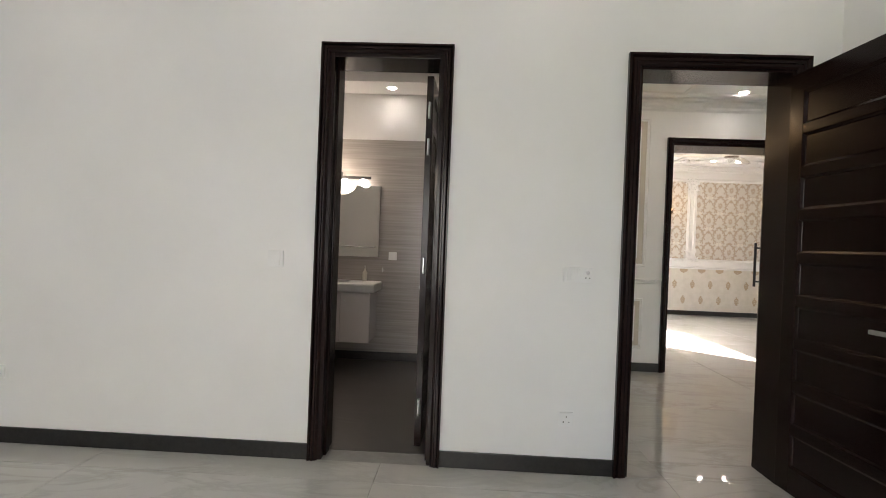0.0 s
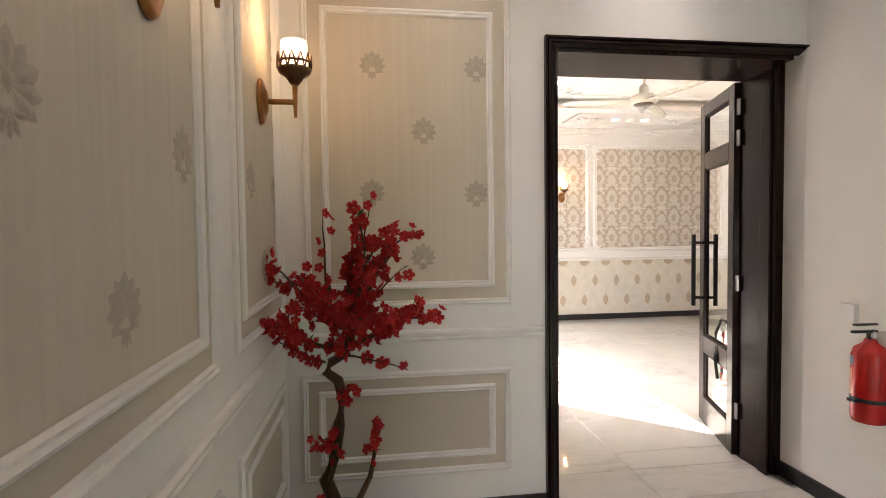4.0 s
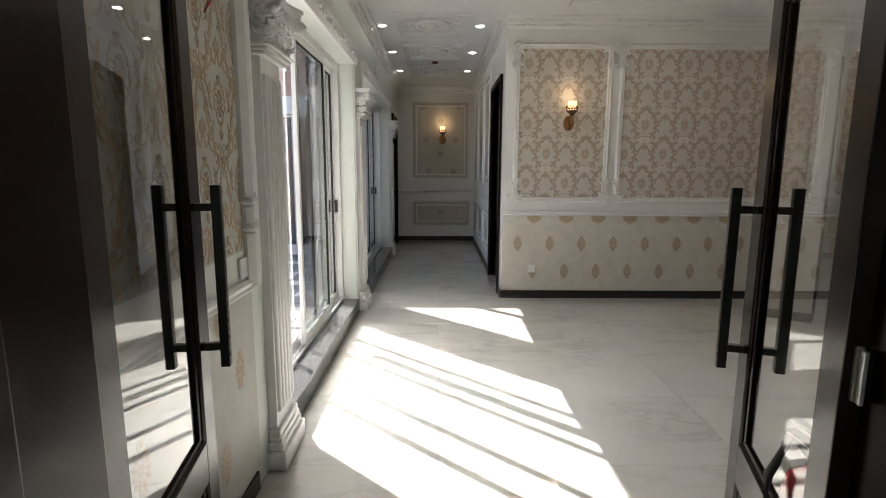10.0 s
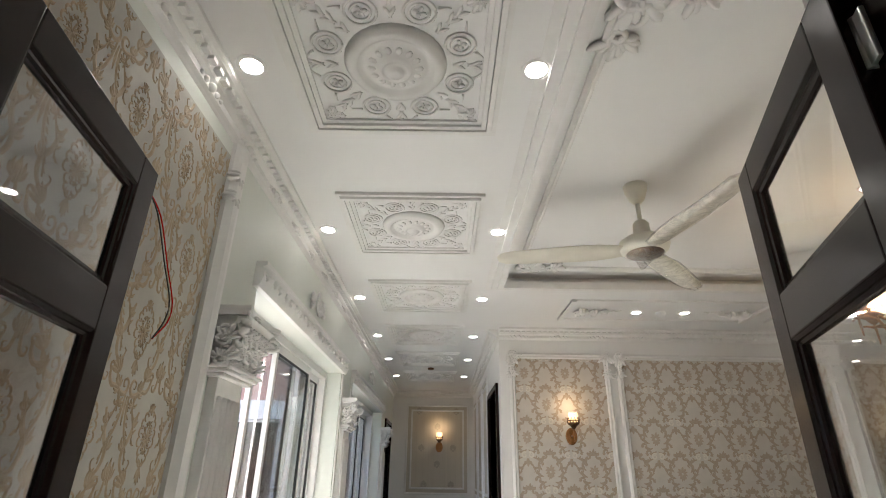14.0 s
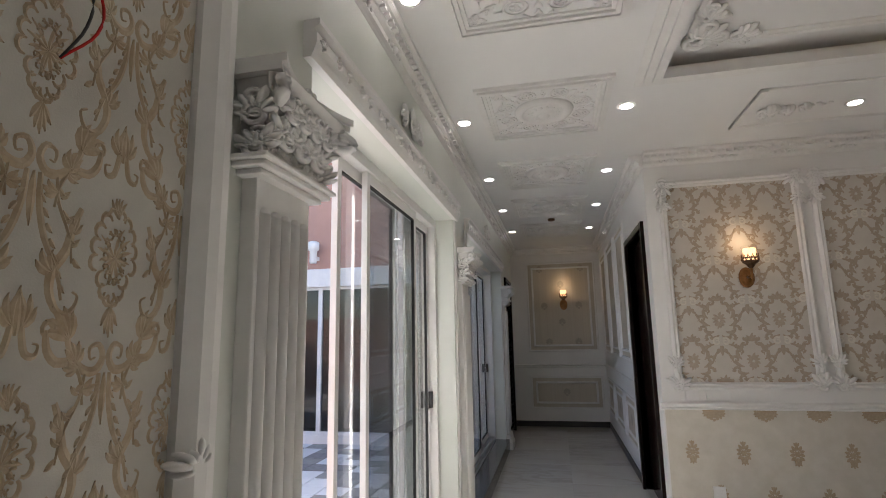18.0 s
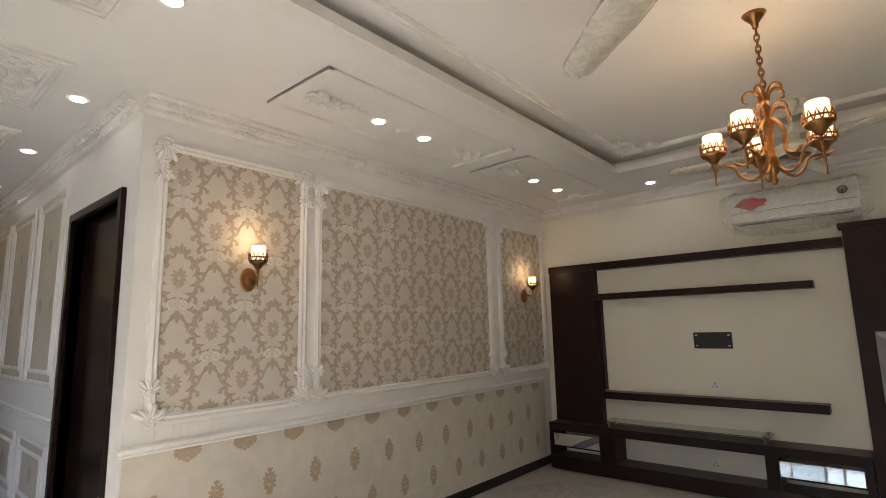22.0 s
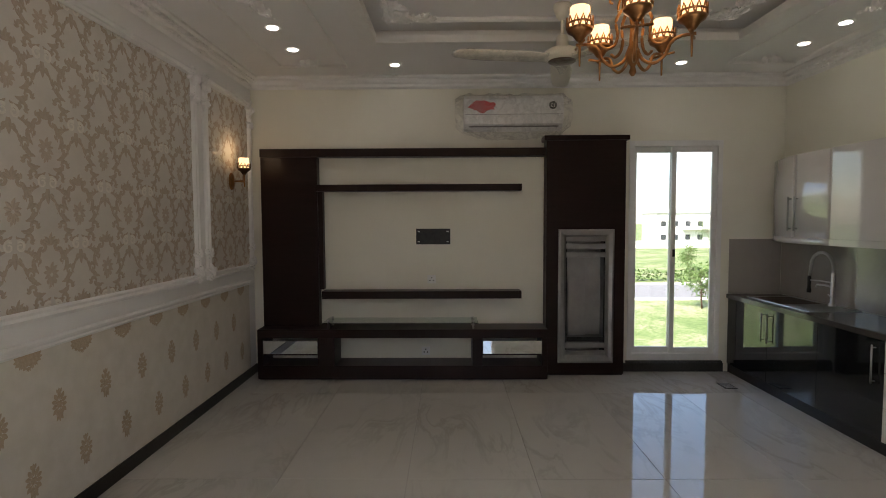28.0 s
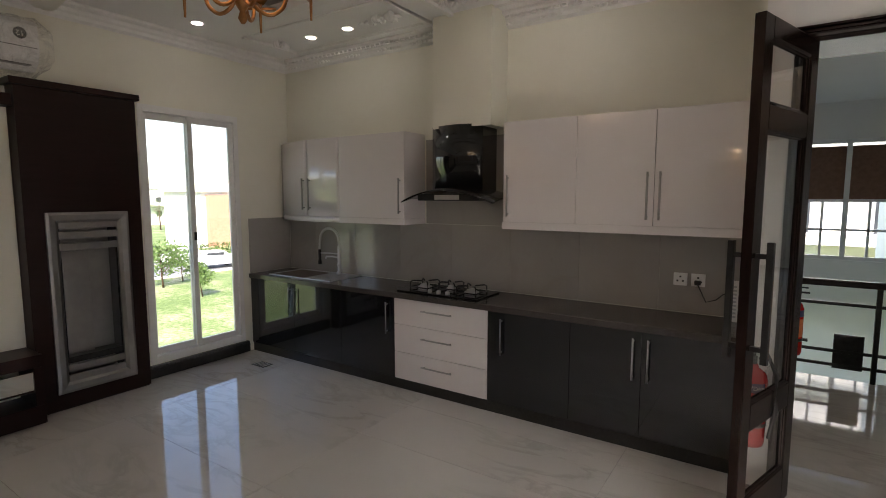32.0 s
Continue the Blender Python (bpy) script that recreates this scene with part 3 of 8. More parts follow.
def glazed_leaf(name, label, w, h, m, side):
    """Glazed double door leaf: three panes, mouldings, pull bars on both faces."""
    d = thing(name, label, "door")
    d.matrix_basis = m
    st, th = 0.10, 0.045
    part("stile", boxes((0, st, 0, th, 0, h), bevel=0.004), WENGE, d)
    part("stile", boxes((w - st, w, 0, th, 0, h), bevel=0.004), WENGE, d)
    rails = [(0, 0.2), (0.55, 0.68), (1.97, 2.08), (2.37, h)]
    for a, b in rails:
        part("rail", boxes((st, w - st, 0, th, a, b), bevel=0.004), WENGE_X, d)
    for (_, a), (b, _) in zip(rails, rails[1:]):
        pane = part("glass_pane", boxes((st - 0.005, w - st + 0.005, th / 2 - 0.003, th / 2 + 0.003, a - 0.005, b + 0.005)), GLASS, d, "clear glass pane")
        pane.visible_shadow = False
        bm = bmesh.new()
        pr = [(0, 0), (0.018, 0), (0.013, 0.008), (0.009, 0.010), (0.006, 0.018), (0, 0.02)]
        for s, y in ((-1, th / 2 - 0.003), (1, th / 2 + 0.003)):
            for p, q, up in (((st, y, a), (w - st, y, a), (0, 0, 1)), ((st, y, b), (w - st, y, b), (0, 0, -1)), ((st, y, a), (st, y, b), (1, 0, 0)), ((w - st, y, a), (w - st, y, b), (-1, 0, 0))):
                sweep(bm, pr, p, q, (0, s, 0), up)
        part("glazing_bead", bm, WENGE, d)
    x = w - 0.05
    for s, y in ((-1, 0), (1, th)):
        yy = y + s * 0.06
        bm = boxes((x - 0.014, x + 0.014, yy - 0.014, yy + 0.014, 0.905, 1.465), bevel=0.003)
        for z in (0.97, 1.40):
            box(bm, x - 0.011, x + 0.011, min(y, yy), max(y, yy), z - 0.011, z + 0.011)
        bar = part("pull_bar", bm, BLACKMETAL, d, "black square pull bar")
        bm = bmesh.new()
        for k in range(14):
            z = 0.94 + k * 0.026
            for dx, dz, ww, hh in ((0, 0, 0.018, 0.003), (-0.006, 0.008, 0.003, 0.014), (0.003, 0.010, 0.012, 0.003)):
                box(bm, x + dx - ww / 2, x + dx + ww / 2, yy + s * 0.0135, yy + s * 0.0155, z + dz - hh / 2, z + dz + hh / 2)
        part("key_pattern", bm, DARKBRONZE, bar, "engraved bronze key pattern")
    for hz in (0.3, 1.15, 2.1, 2.3):
        hinge(d, 0.0, th / 2, hz)
    return d


glazed_leaf("door_3", "open glazed dark wenge double door leaf with black pull bar", 0.70, 2.46, pose(4.05, 5.925, 0.008, 0, 0, 72) , 1)
glazed_leaf("door_4", "open glazed dark wenge double door leaf with black pull bar", 0.70, 2.46, pose(2.645, 5.925, 0.008, 0, 0, 99), -1)


# ---- wall panels ----
def plane_y(y, s):
    return lambda u, o, z: Vector((u, y + s * o, z))


def plane_x(x, s):
    return lambda u, o, z: Vector((x + s * o, u, z))


PICTURE = [(0, 0), (0.012, 0), (0.016, 0.006), (0.02, 0.012), (0.014, 0.02), (0.016, 0.028), (0.006, 0.034), (0, 0.034)]


def picture_frame(bm, pl, u0, u1, z0, z1, profile=PICTURE, scale=1.0):
    """A mitred moulding round a rectangle; its width runs inwards."""
    loops = []
    for o, w in profile:
        o, w = o * scale, w * scale
        loops.append([bm.verts.new(pl(*c)) for c in ((u0 + w, o, z0 + w), (u1 - w, o, z0 + w), (u1 - w, o, z1 - w), (u0 + w, o, z1 - w))])
    n = len(loops)
    for a, b in zip(loops, loops[1:] + loops[:1]):
        for k in range(4):
            bm.faces.new((a[k], a[(k + 1) % 4], b[(k + 1) % 4], b[k]))


def slab(pl, u0, u1, z0, z1, o0, o1, bm=None):
    bm = bm or bmesh.new()
    v = [bm.verts.new(pl(u, o, z)) for o in (o0, o1) for u, z in ((u0, z0), (u1, z0), (u1, z1), (u0, z1))]
    for f in ((0, 1, 2, 3), (4, 5, 6, 7), (0, 1, 5, 4), (1, 2, 6, 5), (2, 3, 7, 6), (3, 0, 4, 7)):
        bm.faces.new([v[k] for k in f])
    return bm


def flower_motif(bm, pl, u, z, r, o=0.003, kind=0):
    """A printed motif of pointed petals round a stem, a little raised."""
    def petal(cu, cz, ang, ln, wd):
        c, s = math.cos(ang), math.sin(ang)
        ring = [(0, 0), (0.3, 0.42), (0.62, 0.5), (0.85, 0.28), (1, 0), (0.85, -0.28), (0.62, -0.5), (0.3, -0.42)]
        vs = [bm.verts.new(pl(cu + (a * ln * c - b * wd * s), o, cz + (a * ln * s + b * wd * c))) for a, b in ring]
        vs.append(bm.verts.new(pl(cu + 0.55 * ln * c, o + 0.002, cz + 0.55 * ln * s)))
        for k in range(8):
            bm.faces.new((vs[k], vs[(k + 1) % 8], vs[8]))
    if kind == 0:
        for a, l, w in ((90, 0.66, 0.42), (58, 0.6, 0.36), (122, 0.6, 0.36), (28, 0.62, 0.36), (152, 0.62, 0.36), (-4, 0.6, 0.34), (184, 0.6, 0.34), (-34, 0.56, 0.3), (214, 0.56, 0.3)):
            rad = radians(a)
            petal(u + 0.1 * r * math.cos(rad), z + 0.08 * r + 0.14 * r * math.sin(rad), rad, (l + 0.2) * r, 1.15 * w * r)
        petal(u, z - 0.1 * r, radians(90), 0.5 * r, 0.34 * r)
        for a in (270, 244, 296):
            petal(u, z - 0.3 * r, radians(a), 0.55 * r, 0.2 * r)
        for a in (8, 172):
            petal(u, z - 0.42 * r, radians(a), 0.5 * r, 0.16 * r)
    else:
        for k in range(11):
            rad = 2 * math.pi * k / 11 + math.pi / 2
            petal(u + 0.16 * r * math.cos(rad), z + 0.26 * r * math.sin(rad), rad, (0.42 + 0.2 * abs(math.sin(rad))) * r, 0.28 * r)
        for k in range(6):
            rad = 2 * math.pi * k / 6
            petal(u, z, rad, 0.3 * r, 0.2 * r)
        for a in (60, 90, 120):
            petal(u, z + 0.62 * r, radians(a), 0.42 * r, 0.2 * r)
        for a in (235, 270, 305):
            petal(u, z - 0.6 * r, radians(a), 0.48 * r, 0.2 * r)
        for a in (20, 160):
            petal(u, z - 0.62 * r, radians(a), 0.42 * r, 0.14 * r)


def stria_panel(name, label, pl, u0, u1, z0, z1, gap, motifs, r=0.075, fill=STRIA):
    """A double-framed panel with beige border, wallpaper field and printed motifs."""
    p = thing(name, label, "wall panel")
    bm = bmesh.new()
    picture_frame(bm, pl, u0, u1, z0, z1)
    picture_frame(bm, pl, u0 + gap, u1 - gap, z0 + gap, z1 - gap)
    part("moulding", bm, PLASTER, p, "white moulded frame")
    bm = bmesh.new()
    g = gap
    for a, b, c, d in ((u0 + 0.03, u1 - 0.03, z0 + 0.03, z0 + g + 0.004), (u0 + 0.03, u1 - 0.03, z1 - g - 0.004, z1 - 0.03), (u0 + 0.03, u0 + g + 0.004, z0 + g + 0.004, z1 - g - 0.004), (u1 - g - 0.004, u1 - 0.03, z0 + g + 0.004, z1 - g - 0.004)):
        slab(pl, a, b, c, d, 0.0, 0.003, bm)
    part("border", bm, TAUPE, p, "beige painted border")
    part("field", slab(pl, u0 + g + 0.02, u1 - g - 0.02, z0 + g + 0.02, z1 - g - 0.02, 0.0, 0.002), fill, p, "beige wallpaper field")
    if motifs:
        for fu, fz in motifs:
            bm = bmesh.new()
            flower_motif(bm, pl, u0 + (u1 - u0) * fu, z0 + (z1 - z0) * fz, r)
            part("motif", bm, MOTIF_GREY, p, "taupe printed flower")
    return p


SIX = [(0.33, 0.76), (0.83, 0.755), (0.57, 0.555), (0.32, 0.36), (0.825, 0.355), (0.56, 0.155)]
hN = plane_y(5.5, -1)
stria_panel("wall_panel", "tall framed hall panel with beige wallpaper and printed flowers", hN, 1.32, 2.39, 1.137, 2.75, 0.095, SIX)
stria_panel("wall_panel", "low framed hall panel with plain beige field", hN, 1.29, 2.38, 0.247, 0.80, 0.085, None, fill=TAUPE)
hW = plane_x(1.22, 1)
stria_panel("wall_panel", "tall framed hall panel with beige wallpaper behind a sconce", hW, 3.2, 4.36, 1.137, 2.75, 0.095, SIX)
stria_panel("wall_panel", "tall narrow framed hall panel with beige wallpaper", hW, 4.56, 5.40, 1.137, 2.75, 0.095, SIX)
stria_panel("wall_panel", "low framed hall panel with plain beige field", hW, 3.2, 4.36, 0.247, 0.80, 0.085, None, fill=TAUPE)
stria_panel("wall_panel", "low narrow framed hall panel with plain beige field", hW, 4.56, 5.40, 0.247, 0.80, 0.085, None, fill=TAUPE)
RAIL = [(0, -0.03), (0.012, -0.03), (0.02, -0.018), (0.014, -0.008), (0.026, 0.006), (0.03, 0.018), (0.02, 0.03), (0, 0.03)]
bm = bmesh.new()
sweep(bm, RAIL, (1.22, 5.5, 0.985), (2.565, 5.5, 0.985), (0, -1, 0), (0, 0, 1))
sweep(bm, RAIL, (1.22, 3.08, 0.985), (1.22, 5.5, 0.985), (1, 0, 0), (0, 0, 1))
structure("trim_hall_rail", bm, PLASTER, "white moulded dado rail in the hall")

# passage panels
pE = plane_y(15.9, -1)
END = [(0.2, 0.92), (0.8, 0.92), (0.5, 0.74), (0.25, 0.5), (0.75, 0.5), (0.5, 0.32), (0.3, 0.1), (0.72, 0.1)]
stria_panel("wall_panel", "tall framed panel with wallpaper at the passage end", pE, 2.68, 3.9, 1.29, 2.9, 0.09, END)
stria_panel("wall_panel", "low framed panel at the passage end", pE, 2.68, 3.93, 0.30, 0.86, 0.09, [(0.5, 0.5)])
pR = plane_x(4.0, -1)
for a, b in ((12.55, 13.45), (13.62, 14.6), (14.77, 15.7)):
    stria_panel("wall_panel", "tall framed passage panel with beige wallpaper", pR, a, b, 1.29, 2.9, 0.09, [(0.5, 0.72), (0.3, 0.4), (0.7, 0.4)])
    stria_panel("wall_panel", "low framed passage panel", pR, a, b, 0.30, 0.86, 0.09, [(0.5, 0.5)])
bm = bmesh.new()
sweep(bm, RAIL, (2.4, 15.9, 1.04), (4.0, 15.9, 1.04), (0, -1, 0), (0, 0, 1))
sweep(bm, RAIL, (4.0, 12.4, 1.04), (4.0, 15.9, 1.04), (-1, 0, 0), (0, 0, 1))
structure("trim_passage_rail", bm, PLASTER, "white moulded dado rail in the passage")
for nm, pl, lab in (("door_5_frame", (3.97, 4.2, 11.19, 11.25, 0, 2.61), "dark frame round the passage doorway"), ("door_6_frame", (2.1, 2.43, 14.49, 14.55, 0, 2.51), "dark frame round the far side doorway")):
    f = thing(nm, lab, "door frame", kind="structure")
    x0, x1, y0, y1, _, zt = pl
    w = 1.05 if nm == "door_5_frame" else 0.9
    part("jamb", boxes((x0, x1, y0, y1, 0, zt), bevel=0.004), WENGE, f)
    part("jamb", boxes((x0, x1, y1 + w, y1 + w + 0.06, 0, zt), bevel=0.004), WENGE, f)
    part("head", boxes((x0, x1, y1, y1 + w, zt - 0.06, zt), bevel=0.004), WENGE_X, f)
    part("leaf", boxes(((x0 + x1) / 2 - 0.02, (x0 + x1) / 2 + 0.02, y1, y1 + w, 0, zt - 0.06), bevel=0.003), WENGE, f, "closed dark wenge leaf")


# ---- acanthus ornaments ----
def blob(bm, at, rx, ry, rz, turn=None, seg=8, ring=5):
    """An ellipsoid."""
    m = Matrix.Translation(at) @ (turn or Matrix.Identity(4)) @ Matrix.Diagonal((rx, ry, rz, 1))
    rows = []
    for i in range(1, ring):
        a = math.pi * i / ring
        rows.append([bm.verts.new(m @ Vector((math.sin(a) * math.cos(2 * math.pi * k / seg), math.sin(a) * math.sin(2 * math.pi * k / seg), math.cos(a)))) for k in range(seg)])
    t, b = bm.verts.new(m @ Vector((0, 0, 1))), bm.verts.new(m @ Vector((0, 0, -1)))
    for p, q in zip(rows, rows[1:]):
        for k in range(seg):
            bm.faces.new((p[k], q[k], q[(k + 1) % seg], p[(k + 1) % seg])).smooth = True
    for k in range(seg):
        bm.faces.new((t, rows[0][k], rows[0][(k + 1) % seg])).smooth = True
        bm.faces.new((b, rows[-1][(k + 1) % seg], rows[-1][k])).smooth = True


def spiral(pl, u, z, r, turns, start, o, sign=1, n=18):
    pts = []
    for k in range(n + 1):
        t = k / n
        a = start + sign * turns * 2 * math.pi * t
        rr = r * (1 - 0.8 * t)
        pts.append(pl(u + rr * math.cos(a), o, z + rr * math.sin(a)))
    return pts


def acanthus(bm, pl, u, z, size, o=0.012, du=1, dz=1, leaves=7, thick=1.0):
    """A corner cluster of scrolls and leaves spreading towards (du, dz)."""
    tube(spiral(pl, u, z, size * 0.3, 1.4, 0.6, o, 1), size * 0.055 * thick, 6, bm)
    tube(spiral(pl, u + du * size * 0.42, z + dz * size * 0.1, size * 0.2, 1.3, 2.0, o, -1), size * 0.045 * thick, 6, bm)
    tube(spiral(pl, u + du * size * 0.1, z + dz * size * 0.45, size * 0.22, 1.3, 4.0, o, 1), size * 0.045 * thick, 6, bm)
    a0 = math.atan2(dz, du)
    for k in range(leaves):
        a = a0 + (k / (leaves - 1) - 0.5) * 2.6
        ln = size * (0.38 + 0.2 * ((k * 7) % 3) / 2)
        c = pl(u + 0.75 * ln * math.cos(a), o * 0.9, z + 0.75 * ln * math.sin(a))
        tip = pl(u + 1.3 * ln * math.cos(a), o * 0.9, z + 1.3 * ln * math.sin(a))
        q = (tip - c).to_track_quat("X", "Z").to_matrix().to_4x4()
        nrm = (pl(0, 1, 0) - pl(0, 0, 0)).normalized()
        side = (tip - c).normalized().cross(nrm)
        m = Matrix((((tip - c).normalized()), side, nrm)).transposed().to_4x4()
        blob(bm, c, ln * 0.5, ln * 0.18, max(o * 0.8, 0.006) * thick, m)


def flat_curve(bm, pts, widths, pl, o=0.003):
    """A flat raised ribbon along (u, z) points."""
    n = len(pts)
    left, right, mid = [], [], []
    for i, (u, z) in enumerate(pts):
        a, b = pts[max(i - 1, 0)], pts[min(i + 1, n - 1)]
        du, dz = b[0] - a[0], b[1] - a[1]
        ln = math.hypot(du, dz) or 1
        w = widths[i]
        left.append(bm.verts.new(pl(u - dz / ln * w, o - 0.001, z + du / ln * w)))
        right.append(bm.verts.new(pl(u + dz / ln * w, o - 0.001, z - du / ln * w)))
        mid.append(bm.verts.new(pl(u, o + 0.0015, z)))
    for i in range(n - 1):
        bm.faces.new((left[i], left[i + 1], mid[i + 1], mid[i]))
        bm.faces.new((mid[i], mid[i + 1], right[i + 1], right[i]))


def curl(u, z, r, start, turns, sign, n=12, shrink=0.75):
    return [(u + r * (1 - shrink * k / n) * math.cos(start + sign * turns * 2 * math.pi * k / n), z + r * (1 - shrink * k / n) * math.sin(start + sign * turns * 2 * math.pi * k / n)) for k in range(n + 1)]


def arc(u, z, rx, rz, a0, a1, n=7):
    return [(u + rx * math.cos(a0 + (a1 - a0) * k / n), z + rz * math.sin(a0 + (a1 - a0) * k / n)) for k in range(n + 1)]


def leaf(bm, pl, u, z, ang, ln, wd, bend=0.35, o=0.003):
    """One pointed leaf that bends along its length."""
    pts = [(u + t * ln * math.cos(ang + bend * t), z + t * ln * math.sin(ang + bend * t)) for t in (0, 0.25, 0.55, 0.8, 1)]
    flat_curve(bm, pts, [0.3 * wd, 0.85 * wd, wd, 0.65 * wd, 0.05 * wd], pl, o)


def scroll(bm, pl, pts, wide, thin=0.25, o=0.003):
    """A fat tapering scroll body along a soft curve."""
    p = [(q.x, q.y) for q in smooth([(a, b, 0) for a, b in pts], 3)]
    n = len(p) - 1
    flat_curve(bm, p, [wide * (thin + (1 - thin) * math.sin(math.pi * min(1.0, (k / n) * 1.15 + 0.12)) ** 0.8) if k / n < 0.75 else wide * thin * (1.3 - 0.3 * k / n) + wide * (1 - thin) * max(0.0, (1 - k / n) * 2.2 - 0.2) for k in range(n + 1)], pl, o)


def rosette(bm, pl, u, z, s, w):
    """The flower heart of a damask medallion: a lobed shield of broad petals, s its half height."""
    for k, (a, ln, wd) in enumerate(((90, 0.95, 0.2), (62, 0.85, 0.17), (118, 0.85, 0.17), (30, 0.72, 0.16), (150, 0.72, 0.16), (-8, 0.66, 0.16), (188, 0.66, 0.16), (-48, 0.72, 0.16), (228, 0.72, 0.16), (-90, 1.0, 0.17), (-70, 0.86, 0.13), (250, 0.86, 0.13))):
        r = radians(a)
        leaf(bm, pl, u + 0.12 * s * math.cos(r), z + 0.14 * s * math.sin(r), r, ln * s * 0.85, wd * s * w, 0.3 if math.cos(r) < 0 else -0.3, 0.0025 + 0.0004 * (k % 3))
    for m in (-1, 1):
        flat_curve(bm, curl(u + m * 0.3 * s, z - 0.5 * s, 0.17 * s, 2.0 if m > 0 else math.pi - 2.0, 1.0, -m, 9), [0.055 * s * w] * 10, pl, 0.0035)


def wreath_motif(bm, pl, u, z, s, w=1.0):
    """An oval frame of leafy scrolls round a lobed flower, two pale curls at its foot, a crown above and hanging stems below; s is half its height."""
    rosette(bm, pl, u, z + 0.04 * s, s * 0.46, 1.0)
    heart = len(bm.faces)
    for m in (-1, 1):
        for a, ln in ((68, 0.5), (38, 0.52), (8, 0.52), (-22, 0.5), (-50, 0.46)):
            r0 = radians(a)
            cu, cz = u + m * 0.80 * s * math.cos(r0), z + 1.02 * s * math.sin(r0)
            tang = r0 - math.pi / 2
            pts = [(cu + m * s * ln * t * math.cos(tang - 0.9 * t), cz + s * ln * t * math.sin(tang - 0.9 * t)) for t in (0, 0.25, 0.5, 0.75, 1)]
            flat_curve(bm, pts, [0.04 * s, 0.115 * s, 0.135 * s, 0.095 * s, 0.03 * s], pl, 0.0022)
            flat_curve(bm, [(cu + m * s * (0.02 + 0.13 * math.cos(q)), cz + s * 0.13 * math.sin(q)) for q in [r0 + 0.5 + 0.75 * k for k in range(6)]], [0.06 * s, 0.07 * s, 0.07 * s, 0.06 * s, 0.05 * s, 0.03 * s], pl, 0.003)
            for d, k in ((0.55, 0.22), (-0.1, 0.2)):
                an = r0 + d if m > 0 else math.pi - r0 - d
                leaf(bm, pl, cu + m * 0.08 * s * math.cos(r0), cz + 0.08 * s * math.sin(r0), an, k * s, 0.05 * s, 0.5 * m)
    for a, ln in ((90, 0.42), (64, 0.36), (116, 0.36), (40, 0.3), (140, 0.3)):
        leaf(bm, pl, u, z + 1.0 * s, radians(a), ln * s, 0.075 * s, 0.2 if a > 90 else -0.2)
    for m in (-1, 1):
        scroll(bm, pl, [(u + m * 0.04 * s, z - 1.2 * s), (u + m * 0.1 * s, z - 1.45 * s), (u + m * 0.3 * s, z - 1.62 * s), (u + m * 0.42 * s, z - 1.85 * s), (u + m * 0.36 * s, z - 2.0 * s)], 0.07 * s, 0.35, 0.0022)
        scroll(bm, pl, [(u + m * 0.34 * s, z - 1.14 * s), (u + m * 0.56 * s, z - 1.22 * s), (u + m * 0.78 * s, z - 1.40 * s), (u + m * 0.86 * s, z - 1.66 * s)], 0.07 * s, 0.35, 0.0022)
        for k in range(5):
            t = k / 4
            leaf(bm, pl, u + m * s * (0.12 + 0.3 * t), z - s * (1.35 + 0.6 * t), -0.5 if m > 0 else math.pi + 0.5, 0.2 * s, 0.05 * s, -0.4 * m)
            leaf(bm, pl, u + m * s * (0.45 + 0.4 * t), z - s * (1.17 + 0.42 * t), 0.5 if m > 0 else math.pi - 0.5, 0.2 * s, 0.05 * s, 0.4 * m)
    leaf(bm, pl, u, z - 1.2 * s, -math.pi / 2, 0.5 * s, 0.1 * s, 0.0)
    pale = len(bm.faces)
    for m in (-1, 1):
        flat_curve(bm, curl(u + m * 0.2 * s, z - 1.0 * s, 0.19 * s, 2.2 if m > 0 else math.pi - 2.2, 1.25, -m), [w * s * (0.062 - 0.003 * q) for q in range(13)], pl, 0.0042)
    for k, f in enumerate(bm.faces):
        f.material_index = 0 if k < heart else (1 if k < pale else 2)


